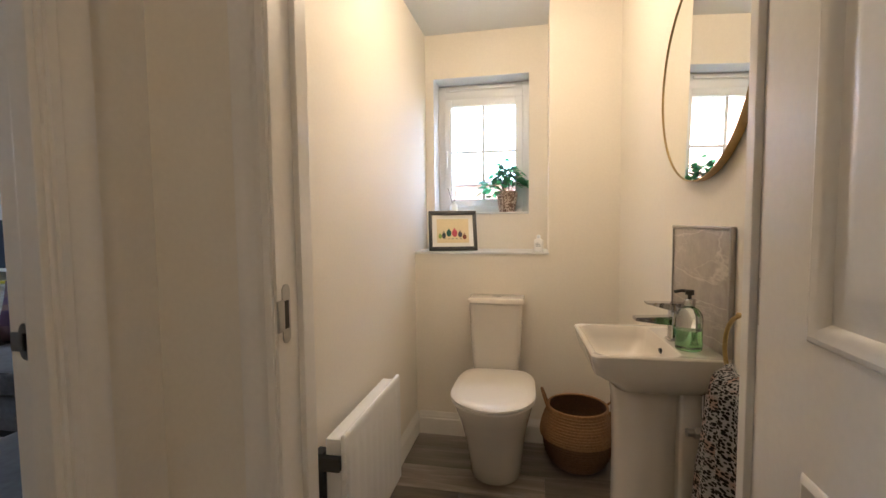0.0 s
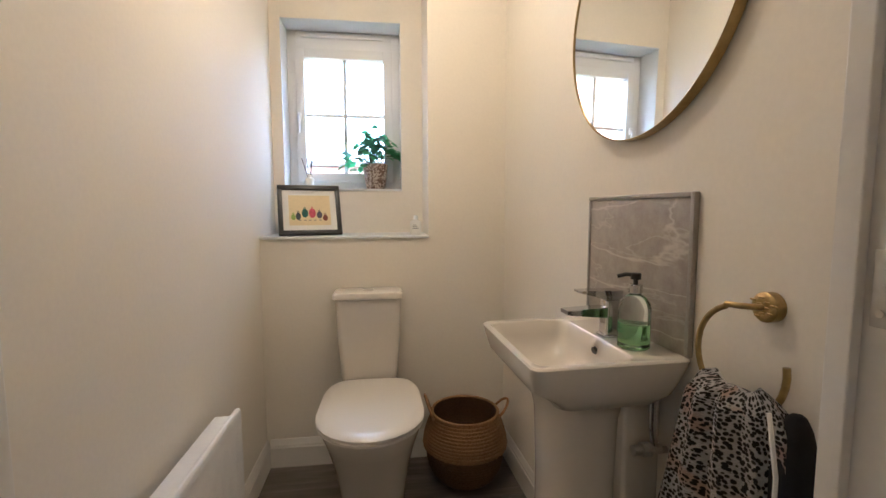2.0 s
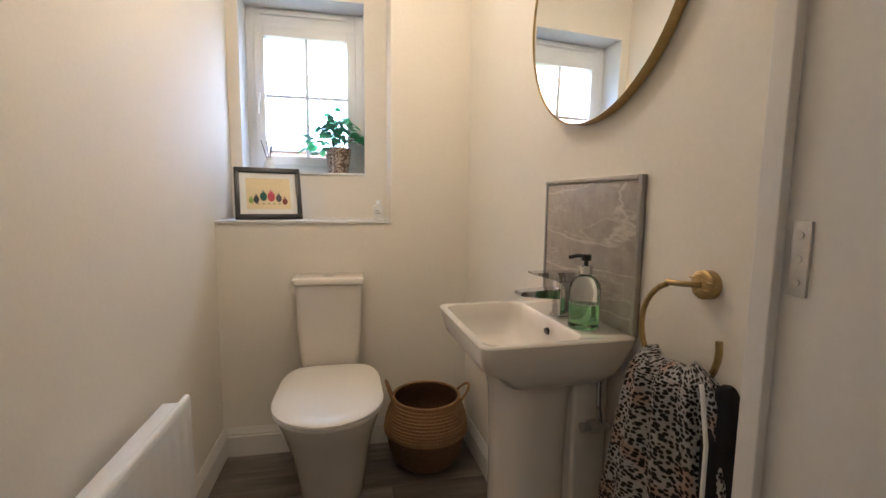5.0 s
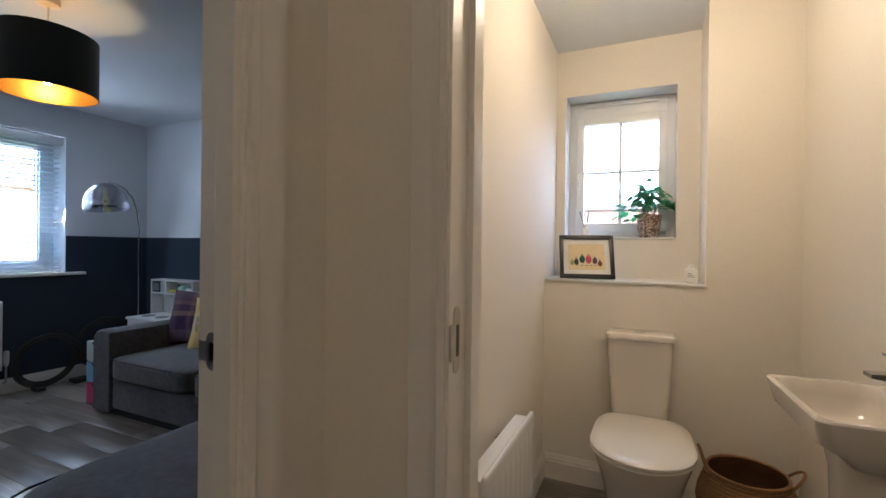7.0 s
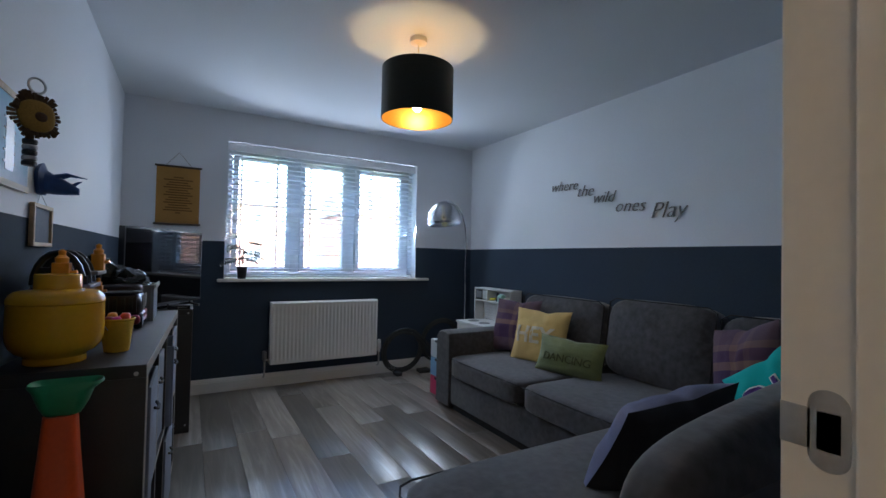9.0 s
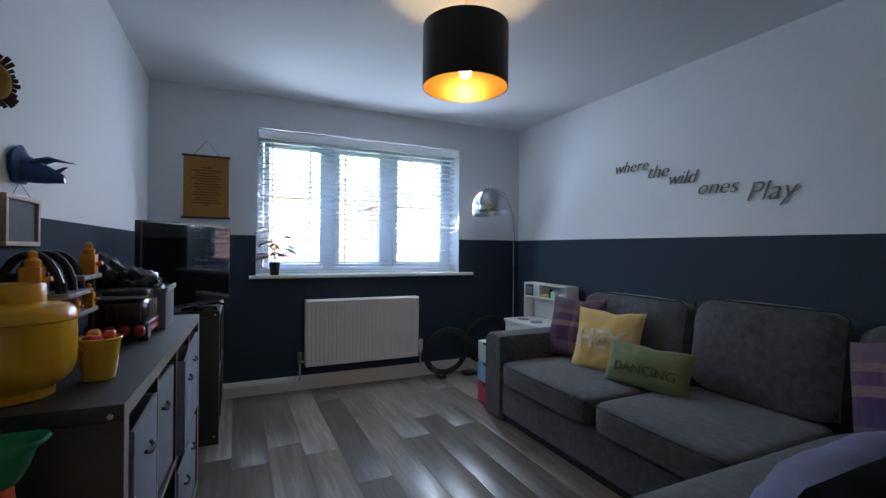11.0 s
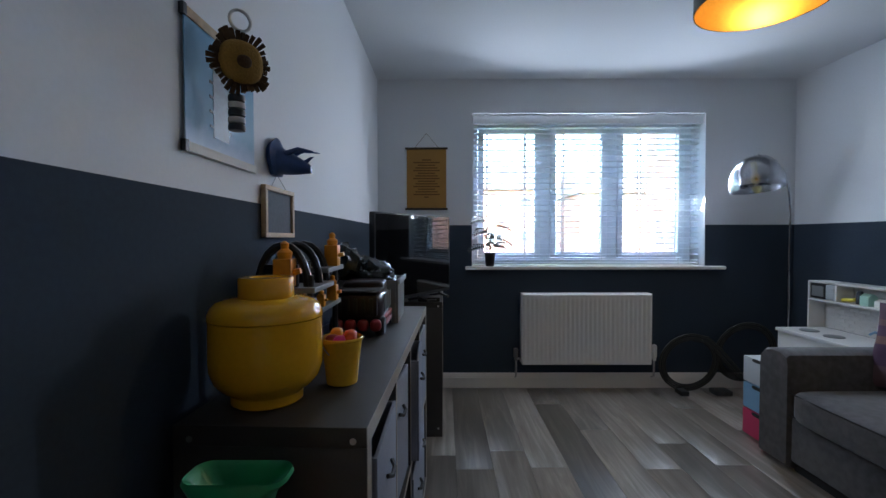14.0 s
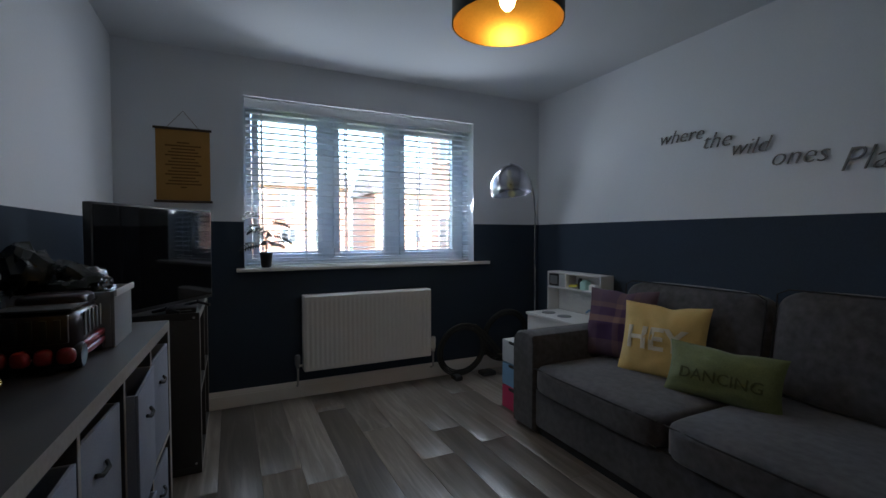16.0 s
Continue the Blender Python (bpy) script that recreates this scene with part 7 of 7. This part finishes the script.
def ivy_leaf():
    """One lobed leaf, slightly cupped, with its stalk end at the origin and its tip along x."""
    t = bmesh.new()
    out = [(0.0, 0.0), (-0.10, 0.30), (0.22, 0.52), (0.36, 0.40), (0.62, 0.46), (0.68, 0.22), (1.0, 0.0), (0.68, -0.22), (0.62, -0.46), (0.36, -0.40), (0.22, -0.52), (-0.10, -0.30)]
    for dz in (0.0, 0.012):
        mid_ = t.verts.new((0.35, 0, dz - 0.06))
        vs = [t.verts.new((x, y, dz + 0.10 * y * y - 0.10 * x * x)) for x, y in out]
        for a, b in zip(vs, vs[1:] + vs[:1]):
            t.faces.new((mid_, a, b))
    return t


leaf0 = part("leaf", ivy_leaf(), M_LEAF, ivy)
rnd = random.Random(11)
leaf_spots = []
for k in range(110):
    a = rnd.uniform(0, 2 * math.pi)
    r = rnd.uniform(0.02, 0.15) * (1.15 if math.cos(a) < 0 else 0.85)
    hgt = 0.165 + 0.12 * (1 - (r / 0.15) ** 2) * rnd.uniform(0.35, 1.15) - 0.04 * (r / 0.14) * rnd.random()
    p = ic + Vector((r * math.cos(a), max(-0.085, min(0.07, r * math.sin(a) * 0.6)), hgt))
    leaf_spots.append((p, a, rnd.uniform(0.030, 0.052), rnd.uniform(-10, 45)))
for p, a, s in ((ic + Vector((-0.04, -0.01, 0.30)), 2.6, 0.040), (ic + Vector((-0.01, -0.02, 0.325)), 0.6, 0.036), (ic + Vector((-0.155, -0.02, 0.235)), 3.0, 0.045), (ic + Vector((-0.145, -0.03, 0.19)), 3.4, 0.045), (ic + Vector((-0.10, -0.03, 0.10)), 3.6, 0.042)):
    leaf_spots.append((p, a, s, 15))
for i, (p, a, s, tilt) in enumerate(leaf_spots):
    mm = Matrix.Translation(p) @ Matrix.Rotation(a, 4, 'Z') @ Matrix.Rotation(radians(tilt), 4, 'Y') @ Matrix.Rotation(rnd.uniform(-0.6, 0.6), 4, 'X') @ Matrix.Diagonal((s, s, s, 1))
    if i == 0:
        leaf0.matrix_basis = mm
    else:
        share("leaf", leaf0.data, ivy, mm)
bm = B()
for i, (p, a, s, tilt) in enumerate(leaf_spots):
    if i % 2 == 0 or i >= 110:
        tube(bm, [ic + Vector((0.02 * math.cos(a), 0.02 * math.sin(a), 0.115)), (ic + Vector((0, 0, 0.12)) + p) / 2 + Vector((0, 0, 0.025)), p], 0.0013, 5)
part("stems", bm, M_STEM, ivy)

diff = thing("reed_diffuser", (4.319, 3.14, 1.28), "small glass reed diffuser with black sticks on the sill", "diffuser")
bm = B()
lathe(bm, [(0.022, 0.0005), (0.024, 0.003), (0.024, 0.045), (0.018, 0.055), (0.010, 0.060), (0.010, 0.072)], (4.319, 3.14, 1.28), 24)
part("bottle", bm, M_PAPERWHITE, diff)
for dx, dy in ((-0.035, -0.01), (0.012, 0.0), (0.020, -0.012), (-0.012, 0.01)):
    bm = B()
    cyl(bm, (4.319 - dx * 0.1, 3.14, 1.30), (4.319 + dx, 3.14 + dy, 1.435), 0.0022, 6)
    part("reed", bm, M_BLACK, diff, "black reed stick")

fresh = thing("small_bottle", (4.845, 2.87, LEDGE), "small white bottle standing on the ledge", "bottle")
bm = B()
rings(bm, [rrect(4.845, 2.87, LEDGE + z, a, b, 0.008) for z, a, b in ((0.0, 0.024, 0.016), (0.003, 0.026, 0.018), (0.060, 0.026, 0.018), (0.068, 0.016, 0.012), (0.072, 0.009, 0.009))])
part("bottle", bm, M_PAPERWHITE, fresh)
bm = B()
lathe(bm, [(0.010, 0.072), (0.010, 0.088), (0.007, 0.091)], (4.845, 2.87, LEDGE), 16)
part("cap", bm, M_UPVC, fresh)
bm = B()
for i in range(3):
    box(bm, 4.829, 2.8514, LEDGE + 0.028 + i * 0.008, 4.858 - i * 0.006, 2.8520, LEDGE + 0.031 + i * 0.008)
part("label_print", bm, M_GREYPL, fresh, "grey printed label lines")

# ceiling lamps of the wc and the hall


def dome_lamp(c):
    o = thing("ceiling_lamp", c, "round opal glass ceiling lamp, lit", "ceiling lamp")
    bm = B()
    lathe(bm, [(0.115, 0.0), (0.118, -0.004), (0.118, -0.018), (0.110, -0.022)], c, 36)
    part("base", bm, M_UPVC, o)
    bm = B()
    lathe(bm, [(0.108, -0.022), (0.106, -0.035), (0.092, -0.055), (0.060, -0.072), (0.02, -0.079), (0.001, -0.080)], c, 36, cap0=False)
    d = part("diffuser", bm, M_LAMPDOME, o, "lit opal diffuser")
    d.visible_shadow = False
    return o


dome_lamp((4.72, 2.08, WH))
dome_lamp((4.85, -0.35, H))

# ---- outside ----
bm = B()
box(bm, -400, -400, -0.45, 400, 400, -0.35)
structure("ground", bm, [M_GRASS])
bm = B()
box(bm, -9.5, -60, -0.349, -5.0, 60, -0.33)
structure("road", bm, [material("asphalt", (0.05, 0.05, 0.05), 0.9, vary=0.2, fine=40, bump=0.3)])


def house(x0, y0, x1, y1, face, seed):
    """A two-storey brick house with a tiled gable roof; face is the side that shows: 'east' or 'south'."""
    o = thing("house", ((x0 + x1) / 2, (y0 + y1) / 2, -0.35), "two-storey red brick house with a tiled roof and white windows", "house")
    bm = B()
    box(bm, x0, y0, -0.35, x1, y1, 5.0)
    part("wall", bm, M_BRICKRED, o)
    bm = B()
    if face == "east":
        xm = (x0 + x1) / 2
        rings(bm, [[(x0 - 0.3, y, 4.95), (x1 + 0.3, y, 4.95), (x1 + 0.3, y, 5.05), (xm, y, 7.6), (x0 - 0.3, y, 5.05)] for y in (y0 - 0.2, y1 + 0.2)])
    else:
        ym = (y0 + y1) / 2
        rings(bm, [[(x, y0 - 0.3, 4.95), (x, y1 + 0.3, 4.95), (x, y1 + 0.3, 5.05), (x, ym, 7.6), (x, y0 - 0.3, 5.05)] for x in (x0 - 0.2, x1 + 0.2)])
    part("roof", bm, M_ROOF, o)
    span = (y1 - y0) if face == "east" else (x1 - x0)
    for k in range(max(2, int(span / 2.4))):
        s = 1.2 + k * 2.4
        for z0 in (0.6, 3.3):
            if face == "east":
                a, b = (x1 - 0.05, y0 + s - 0.6), (x1 + 0.04, y0 + s + 0.6)
            else:
                a, b = (x0 + s - 0.6, y0 - 0.04), (x0 + s + 0.6, y0 + 0.05)
            bm = B()
            box(bm, a[0], a[1], z0, b[0], b[1], z0 + 1.2, bevel=0.02)
            w = part("window", bm, M_UPVC, o)
            bm = B()
            for h in range(2):
                if face == "east":
                    box(bm, x1 + 0.041, a[1] + 0.10 + h * 0.53, z0 + 0.1, x1 + 0.05, a[1] + 0.57 + h * 0.53, z0 + 1.1)
                else:
                    box(bm, a[0] + 0.10 + h * 0.53, y0 - 0.05, z0 + 0.1, a[0] + 0.57 + h * 0.53, y0 - 0.041, z0 + 1.1)
            part("pane", bm, M_DARKGLASS, w)
    return o


house(-41, -11.0, -33, -2.2, "east", 1)
house(-40, 1.0, -32, 9.2, "east", 2)
house(-42, 12, -34, 21, "east", 3)
house(-9.5, 6.4, 1.9, 14.0, "south", 4)
garden = thing("garden_wall", (6.2, 7.0, -0.35), "low red brick garden wall behind the wc window", "wall")
bm = B()
box(bm, 3.5, 6.9, -0.35, 9.0, 7.12, 1.75)
part("brickwork", bm, M_BRICKRED, garden)
bm = B()
box(bm, 3.5, 6.87, 1.752, 9.05, 7.15, 1.82, bevel=0.01)
part("coping", bm, M_ROOF, garden)

# ---- floor planks, laid along the lounge ----
PLW, PLL = 0.192, 1.28
plank = B()
box(plank, -PLL / 2 + 0.0006, -PLW / 2 + 0.0006, -0.009, PLL / 2 - 0.0006, PLW / 2 - 0.0006, 0.0, bevel=0.0015)
plank_me = None


def lay(x0, x1, y0, y1, seed):
    """Rows of planks along x that fill the rectangle; end pieces are cut to length."""
    global plank_me
    r = random.Random(seed)
    y = y0
    while y < y1 - 0.002:
        w = min(PLW, y1 - y)
        x = x0
        first_len = r.uniform(0.25, 1.0) * PLL
        ln = first_len
        while x < x1 - 0.002:
            ln = min(ln, x1 - x)
            m = Matrix.Translation((x + ln / 2, y + w / 2, 0.0)) @ Matrix.Diagonal((ln / PLL, w / PLW, 1, 1))
            if plank_me is None:
                o = part("plank", plank, M_PLANK, floor)
                plank_me = o.data
                o.matrix_basis = m
            else:
                share("plank", plank_me, floor, m)
            x += ln
            ln = PLL
        y += w


lay(0.0, EX1 - 0.05, 0.0, W, 5)
lay(EX1 - 0.05, 5.63, -1.2, 3.0, 9)
